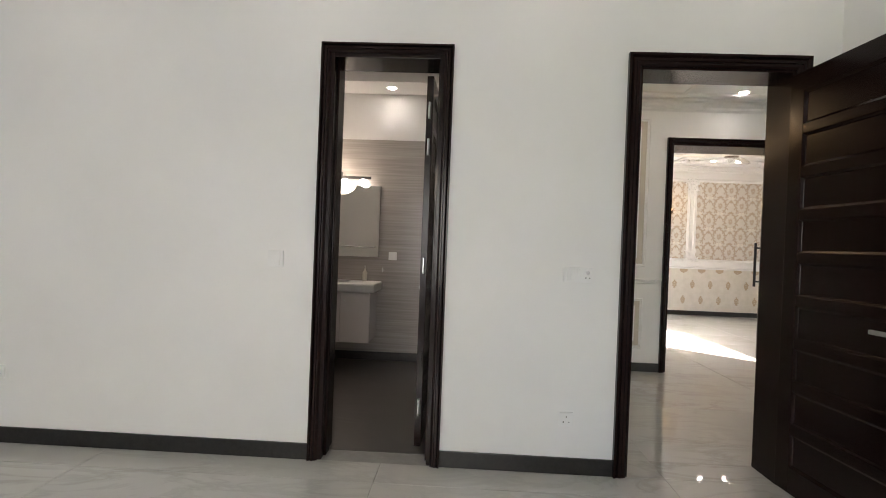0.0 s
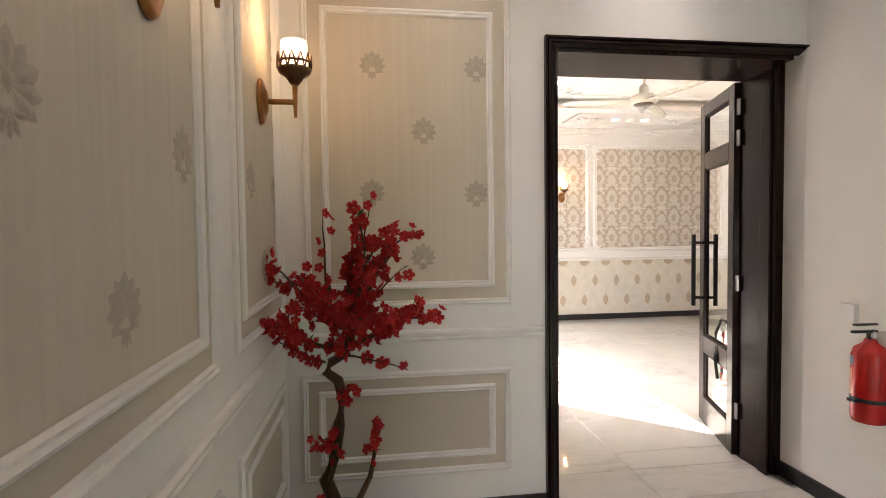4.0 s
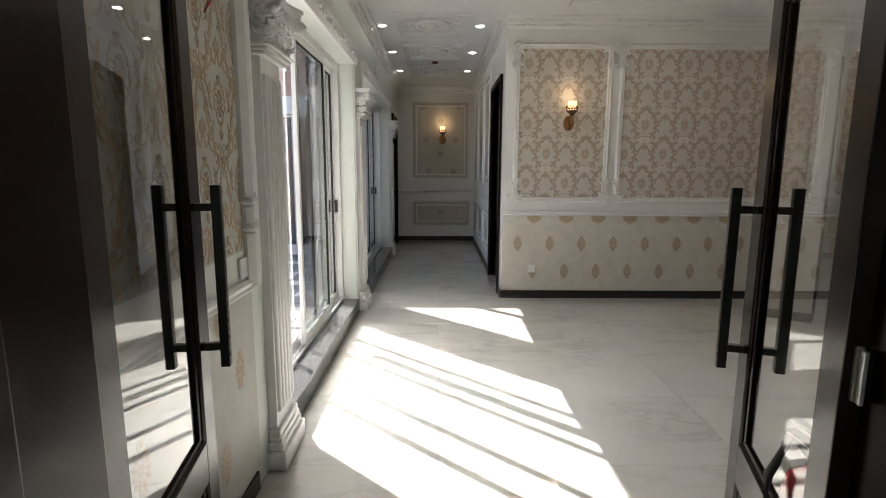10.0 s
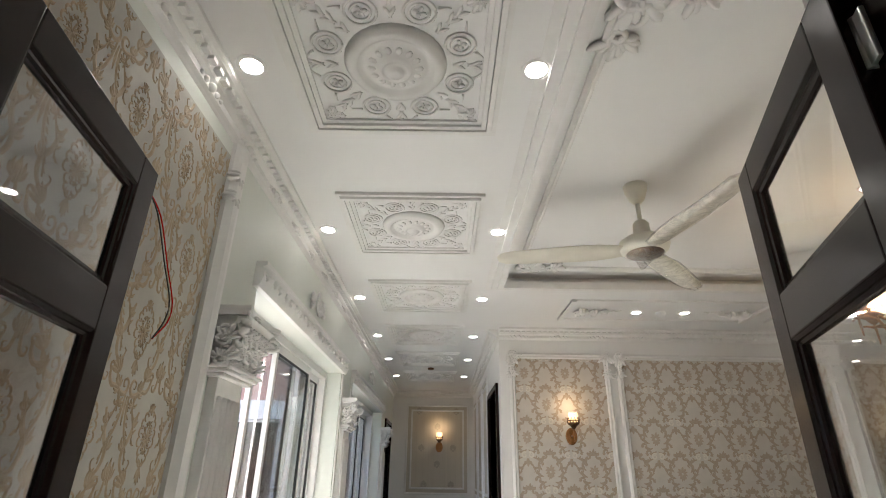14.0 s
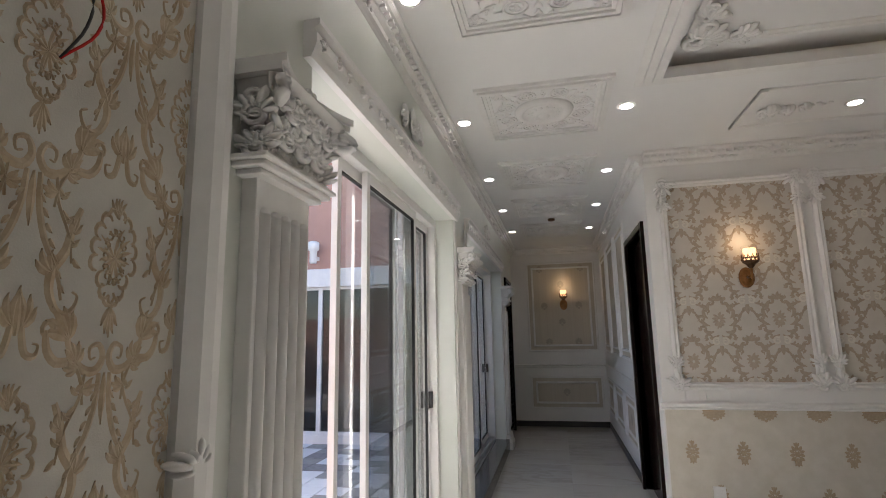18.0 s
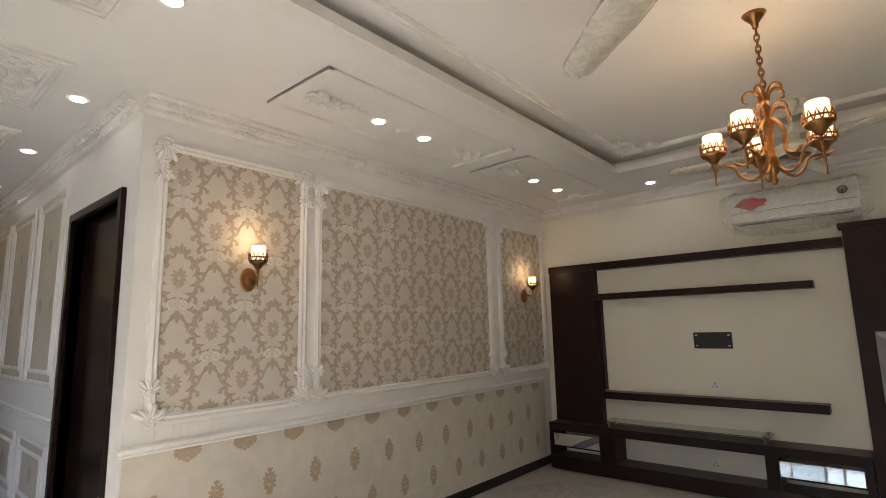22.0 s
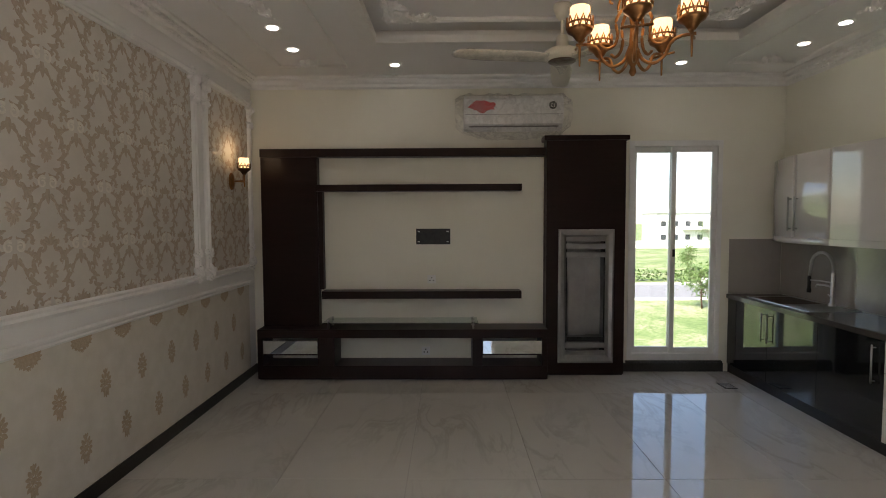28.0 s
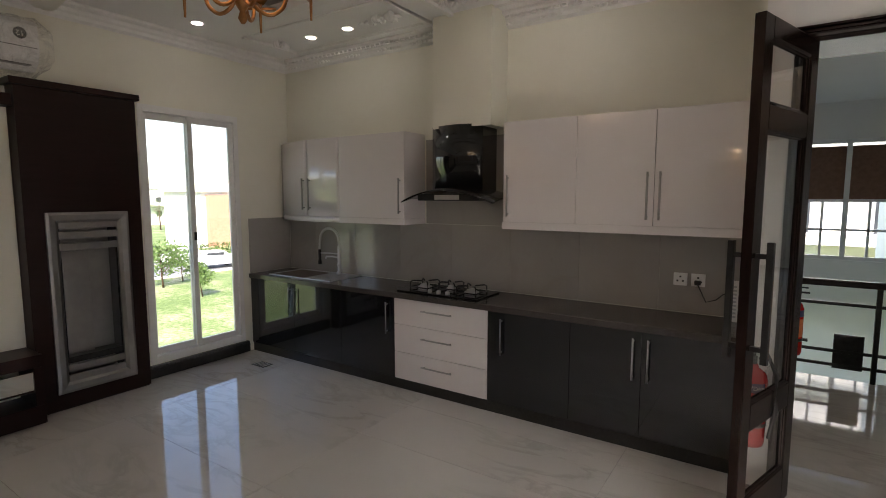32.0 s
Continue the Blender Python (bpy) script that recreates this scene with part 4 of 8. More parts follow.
def damask_motif(bm, pl, u, z, w=1.0):
    """A large damask repeat: lacy crest between hooked acanthus scrolls, twin volutes and hanging stems below, a fleur with arms above."""
    for k, (a, ln, wd) in enumerate(((90, 0.07, 0.0065), (66, 0.062, 0.006), (114, 0.062, 0.006), (40, 0.052, 0.006), (140, 0.052, 0.006), (10, 0.042, 0.006), (170, 0.042, 0.006), (-25, 0.04, 0.006), (205, 0.04, 0.006), (-62, 0.05, 0.006), (242, 0.05, 0.006), (-90, 0.055, 0.005))):
        leaf(bm, pl, u, z + 0.012, radians(a), ln, wd, 0.3 if a > 90 else -0.3, 0.0024 + 0.0003 * (k % 2))
    for k in range(16):
        a = 2 * math.pi * (k + 0.5) / 16 + 1.57
        wide = 0.05 if math.sin(a) > -0.3 else 0.034
        flat_curve(bm, arc(u + wide * math.cos(a), z + 0.018 + 0.085 * math.sin(a), 0.014, 0.016, a - 2.0, a + 1.6, 6), [0.0026 + 0.0032 * math.sin(math.pi * q / 6) for q in range(7)], pl)
    for k in range(14):
        a = 2 * math.pi * k / 14
        flat_curve(bm, curl(u + 0.027 * math.cos(a), z + 0.018 + 0.055 * math.sin(a), 0.012, a + 1.4, 0.9, 1, 7), [0.0034 - 0.0003 * q for q in range(8)], pl, 0.0034)
    for a in (60, 78, 90, 102, 120):
        leaf(bm, pl, u, z + 0.10, radians(a), 0.042, 0.006, 0.0)
        leaf(bm, pl, u, z - 0.085, radians(-a), 0.062 - 0.0006 * abs(a - 90), 0.0075, 0.0)
    for m in (-1, 1):
        def at(*pairs):
            return [(u + m * p, z + q) for p, q in pairs]

        def spray(cu, cz, ang, ln, wd, count=4, spread=0.42, bend=0.5):
            for j in range(count):
                a = ang + (j - (count - 1) / 2) * spread
                k = 1 - 0.14 * abs(j - (count - 1) / 2)
                leaf(bm, pl, u + m * cu, z + cz, a if m > 0 else math.pi - a, ln * k, wd, bend * m)
        # hook beside the crest
        scroll(bm, pl, at((0.095, 0.10), (0.112, 0.06), (0.122, 0.015), (0.148, -0.025), (0.15, -0.065), (0.128, -0.10), (0.098, -0.097), (0.086, -0.07), (0.10, -0.06)), 0.0125 * w)
        spray(0.148, -0.03, 0.5, 0.05, 0.0095, 3, 0.5)
        spray(0.112, 0.05, 2.4, 0.034, 0.007, 3, 0.5, -0.5)
        # twin volutes with leafy roots
        scroll(bm, pl, at((0.105, -0.125), (0.09, -0.17), (0.06, -0.205), (0.025, -0.21), (0.008, -0.185), (0.02, -0.16), (0.042, -0.166), (0.04, -0.187), (0.028, -0.185)), 0.0105 * w)
        spray(0.098, -0.15, 1.35, 0.075, 0.012, 5, 0.36, -0.4)
        spray(0.07, -0.2, -0.5, 0.035, 0.007, 3, 0.5)
        # hanging stems
        scroll(bm, pl, at((0.014, -0.215), (0.018, -0.27), (0.035, -0.33), (0.07, -0.39), (0.085, -0.44)), 0.0085 * w, 0.5)
        scroll(bm, pl, at((0.05, -0.215), (0.058, -0.26), (0.09, -0.32), (0.1, -0.37)), 0.005 * w, 0.6)
        for k in range(7):
            t = k / 6
            leaf(bm, pl, u + m * (0.052 + 0.05 * t), z - 0.23 - 0.13 * t, (0.3 if k % 2 else -1.1) if m > 0 else math.pi - (0.3 if k % 2 else -1.1), 0.026, 0.0065, 0.4 * m)
            leaf(bm, pl, u + m * (0.016 + 0.06 * t), z - 0.25 - 0.16 * t, -0.9 if m > 0 else math.pi + 0.9, 0.022, 0.006, 0.0)
        # fleur above, with arms that run down to the neighbours
        scroll(bm, pl, at((0.008, 0.27), (0.012, 0.225), (0.022, 0.19), (0.042, 0.185), (0.047, 0.203), (0.034, 0.207)), 0.0085 * w)
        for a, ln in ((1.25, 0.06), (0.85, 0.058), (0.4, 0.045)):
            leaf(bm, pl, u + m * 0.008, z + 0.235, a if m > 0 else math.pi - a, ln, 0.0095, 0.5 * m)
        scroll(bm, pl, at((0.06, 0.23), (0.066, 0.195), (0.088, 0.172), (0.125, 0.17), (0.15, 0.135), (0.158, 0.09)), 0.0105 * w, 0.35)
        flat_curve(bm, [(u + m * (0.066 + 0.013 * math.cos(q)), z + 0.232 + 0.013 * math.sin(q)) for q in [0.6 * k for k in range(8)]], [0.0055] * 8, pl)
        spray(0.128, 0.168, 1.1, 0.045, 0.0095, 4, 0.45)
        spray(0.155, 0.12, -0.3, 0.035, 0.0075, 3, 0.5)
    leaf(bm, pl, u, z + 0.22, math.pi / 2, 0.085, 0.012, 0.0)
    leaf(bm, pl, u, z - 0.215, -math.pi / 2, 0.10, 0.009, 0.0)


bm = bmesh.new()
wreath_motif(bm, plane_y(0, -1), 0, 0, 0.165)
DAMASK_MESH = finish(bm)
DAMASK_MESH.materials.append(MOTIF_N)
DAMASK_MESH.materials.append(MOTIF_PALE)
DAMASK_MESH.materials.append(MOTIF_CREAM)


def trimmed(bm, cuts):
    """Cut away what lies beyond each (point, outward direction)."""
    for co, no in cuts:
        bmesh.ops.bisect_plane(bm, geom=bm.verts[:] + bm.edges[:] + bm.faces[:], plane_co=co, plane_no=no, clear_outer=True)
    return bm


# lounge north wall: three framed fields of damask, band, rail, wainscot with motifs
lN = plane_y(10.99, -1)


def damask_panel(u0, u1, z0=1.14, z1=2.905, label="framed panel of beige damask wallpaper with scrolled corners"):
    p = thing("wall_panel", label, "wall panel")
    bm = bmesh.new()
    picture_frame(bm, lN, u0, u1, z0, z1, scale=1.8)
    part("moulding", bm, PLASTER, p, "white moulded frame")
    part("field", slab(lN, u0 + 0.03, u1 - 0.03, z0 + 0.03, z1 - 0.03, 0.0, 0.002), PAPER_N, p, "beige damask wallpaper")
    a0, a1, b0, b1 = u0 + 0.045, u1 - 0.045, z0 + 0.045, z1 - 0.045
    for col in range(-3, 24):
        u = 4.265 + 0.2235 * col
        if u < a0 - 0.19 or u > a1 + 0.19:
            continue
        for row in range(-1, 5):
            z = 1.36 + 0.66 * row + (0.33 if col % 2 else 0.0)
            if z - 0.36 > b1 or z + 0.25 < b0:
                continue
            inside = a0 + 0.19 < u < a1 - 0.19 and z - 0.35 > b0 and z + 0.25 < b1
            if inside:
                ob = new("damask_print", DAMASK_MESH)
                ob.parent = p
                ob.location = (u, 10.99, z)
            else:
                bm = bmesh.new()
                wreath_motif(bm, lN, u, z, 0.165)
                trimmed(bm, (((a0, 0, 0), (-1, 0, 0)), ((a1, 0, 0), (1, 0, 0)), ((0, 0, b0), (0, 0, -1)), ((0, 0, b1), (0, 0, 1))))
                if len(bm.faces) > 6:
                    me = part("damask_print", bm, MOTIF_N, p).data
                    me.materials.append(MOTIF_PALE)
                    me.materials.append(MOTIF_CREAM)
                else:
                    bm.free()
    for u, du in ((u0, 1), (u1, -1)):
        for z, dz in ((z0, 1), (z1, -1)):
            bm = bmesh.new()
            acanthus(bm, lN, u + du * 0.03, z + dz * 0.03, 0.17, 0.028, du * 0.3, dz, 9, 1.2)
            acanthus(bm, lN, u + du * 0.02, z + dz * 0.2, 0.13, 0.024, du * 0.2, dz, 7, 1.2)
            part("corner_scroll", bm, PLASTER, p, "white acanthus corner")
    return p


damask_panel(4.105, 5.205)
damask_panel(5.28, 7.65, label="wide framed panel of beige damask wallpaper with scrolled corners")
damask_panel(7.79, 8.82, label="narrow framed panel of beige damask wallpaper with scrolled corners")
bm = bmesh.new()
sweep(bm, RAIL, (3.98, 10.99, 1.015), (8.72, 10.99, 1.015), (0, -1, 0), (0, 0, 1))
structure("trim_lounge_rail", bm, PLASTER, "white moulded dado rail under damask panels")
wp = thing("wainscot_paper", "cream wallpaper below the rail with rows of gold motifs", "wallpaper")
part("paper", slab(lN, 4.01, 8.72, 0.095, 1.0, 0, 0.002), PAPER, wp, "cream wallpaper")
for row, (z, off) in enumerate(((0.66, 0.19), (0.33, 0.0), (0.955, 0.0))):
    k = 0
    while 4.0 + off + 0.375 * k < 8.65:
        u = 4.0 + off + 0.375 * k
        k += 1
        if u < 4.06:
            continue
        bm = bmesh.new()
        if row == 2:
            for a in range(5):
                flower_motif(bm, lN, u + (a - 2) * 0.022, z - 0.01 * (2 - abs(a - 2)), 0.05, 0.004)
        else:
            flower_motif(bm, lN, u, z, 0.088, 0.004, 1)
        part("motif", bm, MOTIF, wp, "gold printed motif")

# ---- cornices ----
CORN = [(0, 0), (0.11, 0), (0.11, -0.02), (0.095, -0.03), (0.06, -0.035), (0.05, -0.06), (0.03, -0.075), (0.028, -0.10), (0.012, -0.11), (0, -0.12)]


def cornice(name, a, b, out, label, beads=True):
    bm = bmesh.new()
    sweep(bm, CORN, a, b, out, (0, 0, 1))
    a, b, out = Vector(a), Vector(b), Vector(out)
    n = int((b - a).length / 0.06)
    way = (b - a).normalized()
    if beads:
        for k in range(n):
            c = a + way * (k + 0.5) * 0.06 + out * 0.062
            w = way * 0.019
            v = [bm.verts.new(c + s * w + o * out + Vector((0, 0, z))) for z in (-0.05, -0.03) for s, o in ((-1, -0.02), (1, -0.02), (1, 0.02), (-1, 0.02))]
            for f in ((0, 1, 2, 3), (4, 5, 6, 7), (0, 1, 5, 4), (1, 2, 6, 5), (2, 3, 7, 6), (3, 0, 4, 7)):
                bm.faces.new([v[i] for i in f])
        m = max(2, int((b - a).length / 0.42))
        for k in range(m):
            c = a + way * (k + 0.5) * (b - a).length / m + out * 0.03 + Vector((0, 0, -0.085))
            for d, r in ((0, 0.02), (-0.05, 0.014), (0.05, 0.014), (-0.09, 0.01), (0.09, 0.01)):
                blob(bm, c + way * d, r * 1.2, r * 1.2, r, None, 6, 4)
    structure(name, bm, PLASTER, label)


cornice("trim_cornice_north", (4.0, 10.99, H), (8.88, 10.99, H), (0, -1, 0), "white moulded cornice with dentils over damask wall")
cornice("trim_cornice_west", (2.4, 5.86, H), (2.4, 15.9, H), (1, 0, 0), "white moulded cornice over the terrace doors")
cornice("trim_cornice_passage", (4.0, 10.99, H), (4.0, 15.9, H), (-1, 0, 0), "white moulded cornice along the passage")
cornice("trim_cornice_kitchen", (4.24, 5.3, H), (8.88, 5.3, H), (0, 1, 0), "white moulded cornice over the kitchen")
cornice("trim_cornice_east", (8.88, 5.3, H), (8.88, 10.99, H), (-1, 0, 0), "slim white cornice over the media wall", False)
cornice("trim_cornice_end", (2.4, 15.9, H), (4.0, 15.9, H), (0, -1, 0), "white moulded cornice at the passage end", False)
cornice("trim_cornice_hall", (1.22, 5.5, 2.95), (4.12, 5.5, 2.95), (0, -1, 0), "slim white cornice in the hall", False)

# tray ceiling edge, with its shadow gap and inner frame
bm = bmesh.new()
for lip, z0, z1 in ((0.15, H - 0.004, H + 0.03), (0.10, H - 0.02, H - 0.004), (0.05, H - 0.036, H - 0.02)):
    box(bm, TX0 - lip, TX1 + lip, TY0 - lip, TY0, z0, z1)
    box(bm, TX0 - lip, TX1 + lip, TY1, TY1 + lip, z0, z1)
    box(bm, TX0 - lip, TX0, TY0, TY1, z0, z1)
    box(bm, TX1, TX1 + lip, TY0, TY1, z0, z1)
structure("trim_tray_edge", bm, PLASTER, "stepped white edge of the ceiling tray")


def plane_down(z):
    return lambda u, o, v: Vector((u, v, z - o))


top = plane_down(TZ)
bm = bmesh.new()
picture_frame(bm, top, TX0 + 0.1, TX1 - 0.1, TY0 + 0.1, TY1 - 0.1, scale=1.5)
for u, du in ((TX0 + 0.16, 1), (TX1 - 0.16, -1)):
    for v, dv in ((TY0 + 0.16, 1), (TY1 - 0.16, -1)):
        acanthus(bm, top, u, v, 0.27, 0.02, du, dv, 11, 1.3)
        acanthus(bm, top, u + du * 0.22, v, 0.18, 0.018, du, dv * 0.3, 9, 1.3)
        acanthus(bm, top, u, v + dv * 0.22, 0.18, 0.018, du * 0.3, dv, 9, 1.3)
structure("trim_tray_frame", bm, PLASTER, "white moulded frame with leaf corners inside the ceiling tray")
low = plane_down(H)
bm = bmesh.new()
STRIP = [(0, 0), (0.012, 0), (0.016, 0.012), (0.008, 0.022), (0, 0.026)]
for v0, v1 in ((9.86, 10.52), (5.52, 6.16)):
    for u0, u1 in ((4.57, 6.5), (6.72, 8.45)):
        picture_frame(bm, low, u0, u1, v0, v1, STRIP)
        slab(low, u0, u0 + 0.045, v0, v1, 0, 0.024, bm)
        slab(low, u1 - 0.045, u1, v0, v1, 0, 0.024, bm)
        for u, du in ((u0 + 0.13, 1), (u1 - 0.13, -1)):
            vm = (v0 + v1) / 2
            acanthus(bm, low, u, vm, 0.15, 0.03, du, 0.25, 9, 1.4)
            if u > 8:
                continue
            acanthus(bm, low, u + du * 0.13, vm + 0.03, 0.12, 0.028, du, -0.3, 7, 1.4)
            acanthus(bm, low, u + du * 0.24, vm - 0.01, 0.09, 0.024, du, 0.2, 5, 1.4)
            for k in range(4):
                blob(bm, low(u + du * (0.31 + 0.035 * k), 0.01, vm + 0.012 * (-1) ** k), 0.02, 0.014, 0.012 - 0.002 * k)
structure("trim_ceiling_leaves", bm, PLASTER, "white moulded ceiling border panels with plaster leaf ornaments")

# ---- ceiling medallions along the west strip ----
def medallion(yc):
    p = thing("ceiling_medallion", "square white plaster ceiling medallion with rosette", "ceiling rose", group="ceiling medallions")
    xc, hw = 3.172, 0.438
    bm = bmesh.new()
    for k, (a, h) in enumerate(((0.0, 0.02), (0.025, 0.034), (0.05, 0.026), (0.07, 0.012))):
        picture_frame(bm, low, xc - hw + a, xc + hw - a, yc - hw + a, yc + hw - a, [(0, 0), (h, 0), (h, 0.022), (0, 0.022)])
    part("frame", bm, PLASTER, p, "stepped moulded frame")
    bm = bmesh.new()
    prof = [(0.012, 0.058), (0.028, 0.056), (0.034, 0.046), (0.05, 0.04), (0.056, 0.046), (0.066, 0.03), (0.10, 0.022), (0.125, 0.012), (0.14, 0.012), (0.15, 0.028), (0.165, 0.034), (0.185, 0.03), (0.195, 0.016), (0.205, 0.0)]
    lathe([(r, -h) for r, h in prof], 32, (xc, yc, H), bm)
    for k in range(14):
        a = 2 * math.pi * k / 14
        blob(bm, (xc + 0.092 * math.cos(a), yc + 0.092 * math.sin(a), H - 0.022), 0.02, 0.014, 0.008, pose(0, 0, 0, 0, 0, math.degrees(a)))
    part("rosette", bm, PLASTER, p, "turned plaster rosette")
    bm = bmesh.new()
    for k in range(8):
        a = 2 * math.pi * k / 8 + 0.39
        u, v = xc + 0.275 * math.cos(a), yc + 0.275 * math.sin(a)
        for r in (0.058, 0.036):
            tube([low(u + r * math.cos(t), 0.004, v + r * math.sin(t)) for t in [2 * math.pi * q / 18 for q in range(19)]], 0.0055, 5, bm)
        for q in range(4):
            t = a + 1.57 * q
            blob(bm, low(u + 0.015 * math.cos(t), 0.004, v + 0.015 * math.sin(t)), 0.013, 0.009, 0.007, pose(0, 0, 0, 0, 0, math.degrees(t)), 6, 4)
        for s in (-1, 1):
            tube([low(u + q * math.cos(a + s * (0.9 + 2.5 * (q - 0.07))), 0.004, v + q * math.sin(a + s * (0.9 + 2.5 * (q - 0.07)))) for q in (0.07, 0.085, 0.1, 0.115)], 0.006, 5, bm, 0.4)
        b = a + 0.39
        for rr, ln in ((0.24, 0.03), (0.3, 0.035), (0.345, 0.03)):
            for s in (-0.5, 0.5):
                t = b + s
                blob(bm, low(xc + rr * math.cos(b) + 0.015 * math.cos(t), 0.003, yc + rr * math.sin(b) + 0.015 * math.sin(t)), ln, 0.009, 0.006, pose(0, 0, 0, 0, 0, math.degrees(t)), 6, 4)
    for su in (-1, 1):
        for sv in (-1, 1):
            acanthus(bm, low, xc + su * 0.315, yc + sv * 0.315, 0.09, 0.008, -su, -sv, 7, 0.6)
    part("relief", bm, PLASTER, p, "scrolled plaster relief", kind="stuff")
    return p


first = medallion(6.9)
for yc in (8.36, 9.83, 11.28, 12.66, 14.08):
    copy_thing(first, pose(0, yc - 6.9, 0))

# ---- downlights ----
dl = thing("downlight", "round recessed ceiling downlight, lit", "downlight", group="ceiling downlights")
part("trim_ring", lathe([(0.045, -0.004), (0.055, -0.006), (0.062, -0.003), (0.062, 0.0)], 20), PLASTIC, dl)
part("lamp", lathe([(0.0001, -0.005), (0.044, -0.005), (0.044, -0.001)], 20), SPOT, dl, "glowing LED disc")
spots = [(x, y, H) for y in (8.435, 9.898, 11.35, 12.72, 14.14, 6.92) for x in (2.59, 3.735)]
spots += [(x, 10.25, H) for x in (5.30, 5.78, 7.453, 7.967)] + [(8.43, 9.39, H), (8.43, 6.61, H)] + [(x, 5.785, H) for x in (7.45, 7.92, 5.79, 5.33)]
spots += [(1.99, 5.1, 2.95), (3.18, 5.15, 2.95), (2.1, 3.8, 2.95), (3.3, 3.9, 2.95), (-1.9, 2.45, H), (-0.6, 2.45, H), (0.75, 2.45, H), (2.0, 2.4, H), (-0.4, 5.2, 2.92), (-1.4, 5.2, 2.92)]
dl.location = spots[0]
for s in spots[1:]:
    copy_thing(dl, pose(*s))
for at in ((3.19, 13.4, H), (5.54, 10.25, H), (5.56, 5.8, H)):
    d = thing("smoke_detector", "small round ceiling smoke detector", "detector", at)
    part("body", lathe([(0.03, -0.03), (0.045, -0.025), (0.05, -0.008), (0.05, 0)], 18), PLASTIC if at[1] < 12 else DARKBRONZE, d)

# ---- west wall: pilasters, hood mouldings, sliding doors, wallpaper ----
def pilaster(y0, y1, label):
    """A reeded pilaster with moulded base and leafy capital, local to x = 2.4."""
    p = thing("pilaster", label, "pilaster", (2.4, (y0 + y1) / 2, 0), group="pilasters beside the terrace doors")
    w, d = (y1 - y0) / 2, 0.045
    part("shaft", boxes((0, d, -w, w, 0.2, 2.08), bevel=0.004), PLASTER, p, "white shaft")
    n = 5
    for k in range(n):
        yy = -w + 0.035 + (2 * w - 0.07) * k / (n - 1)
        bm = tube([(d, yy, 0.3), (d, yy, 1.94)], 0.019, 8)
        blob(bm, (d, yy, 1.94), 0.019, 0.019, 0.019)
        blob(bm, (d, yy, 0.3), 0.019, 0.019, 0.019)
        part("reed", bm, PLASTER, p)
    bm = boxes((0, d + 0.05, -w - 0.05, w + 0.05, 0, 0.1), (0, d + 0.035, -w - 0.035, w + 0.035, 0.1, 0.14), (0, d + 0.02, -w - 0.02, w + 0.02, 0.17, 0.21), bevel=0.01)
    box(bm, 0, d + 0.028, -w - 0.028, w + 0.028, 0.135, 0.175, bevel=0.014)
    part("base", bm, PLASTER, p, "moulded white base")
    bm = boxes((0, d + 0.05, -w - 0.05, w + 0.05, 2.19, 2.215), (0, d + 0.03, -w - 0.03, w + 0.03, 2.165, 2.19), (0, d + 0.065, -w - 0.065, w + 0.065, 2.215, 2.235), bevel=0.006)
    part("necking", bm, PLASTER, p, "moulded necking")
    bm = bmesh.new()
    lo = [bm.verts.new(c) for c in ((0, -w, 2.23), (d, -w, 2.23), (d, w, 2.23), (0, w, 2.23))]
    mid = [bm.verts.new(c) for c in ((0, -w - 0.02, 2.42), (d + 0.03, -w - 0.02, 2.42), (d + 0.03, w + 0.02, 2.42), (0, w + 0.02, 2.42))]
    hi = [bm.verts.new(c) for c in ((0, -w - 0.05, 2.56), (d + 0.1, -w - 0.05, 2.56), (d + 0.1, w + 0.05, 2.56), (0, w + 0.05, 2.56))]
    for a, b in ((lo, mid), (mid, hi)):
        for k in range(4):
            bm.faces.new((a[k], a[(k + 1) % 4], b[(k + 1) % 4], b[k]))
    bm.faces.new(lo[::-1])
    bm.faces.new(hi)
    # concave abacus
    prof = []
    for k in range(9):
        t = k / 8 * 2 - 1
        prof.append((d + 0.115 - 0.05 * (1 - t * t), t * (w + 0.075)))
    ring = [(0, -w - 0.075)] + prof + [(0, w + 0.075)]
    for z0, z1, e in ((2.555, 2.585, -0.012), (2.585, 2.62, 0.0)):
        a = [bm.verts.new((x + (e if x > 0 else 0), y, z0)) for x, y in ring]
        b = [bm.verts.new((x + (e if x > 0 else 0), y, z1)) for x, y in ring]
        for k in range(len(ring)):
            bm.faces.new((a[k], a[(k + 1) % len(ring)], b[(k + 1) % len(ring)], b[k]))
        bm.faces.new(a[::-1])
        bm.faces.new(b)
    cap = part("capital", bm, PLASTER, p, "flared white capital")
    bm = bmesh.new()
    for row, (z, sz, cnt) in enumerate(((2.25, 0.15, 4), (2.33, 0.17, 3), (2.43, 0.13, 4))):
        for k in range(cnt):
            u = -w + (2 * w) * (k + 0.5) / cnt
            out = d + 0.012 + row * 0.025
            pl = lambda uu, o, zz, q=out, base=z: Vector((q + o + 0.3 * max(0, zz - base - 0.05), uu, zz))
            acanthus(bm, pl, u, z, sz, 0.016, 0.0, 1, 7, 1.3)
    for sgn in (-1, 1):
        for k in range(2):
            u = (-w * 0.5 + k * 0.06, w * 0.5)[k]
            pl = lambda uu, o, zz, q=sgn: Vector((uu, q * (w + 0.015 + o + 0.25 * max(0, zz - 2.35)), zz))
            acanthus(bm, pl, 0.06, 2.27 + 0.13 * k, 0.15, 0.016, 0, 1, 7, 1.3)
    part("acanthus", bm, PLASTER, cap, "carved acanthus leaves", kind="stuff")
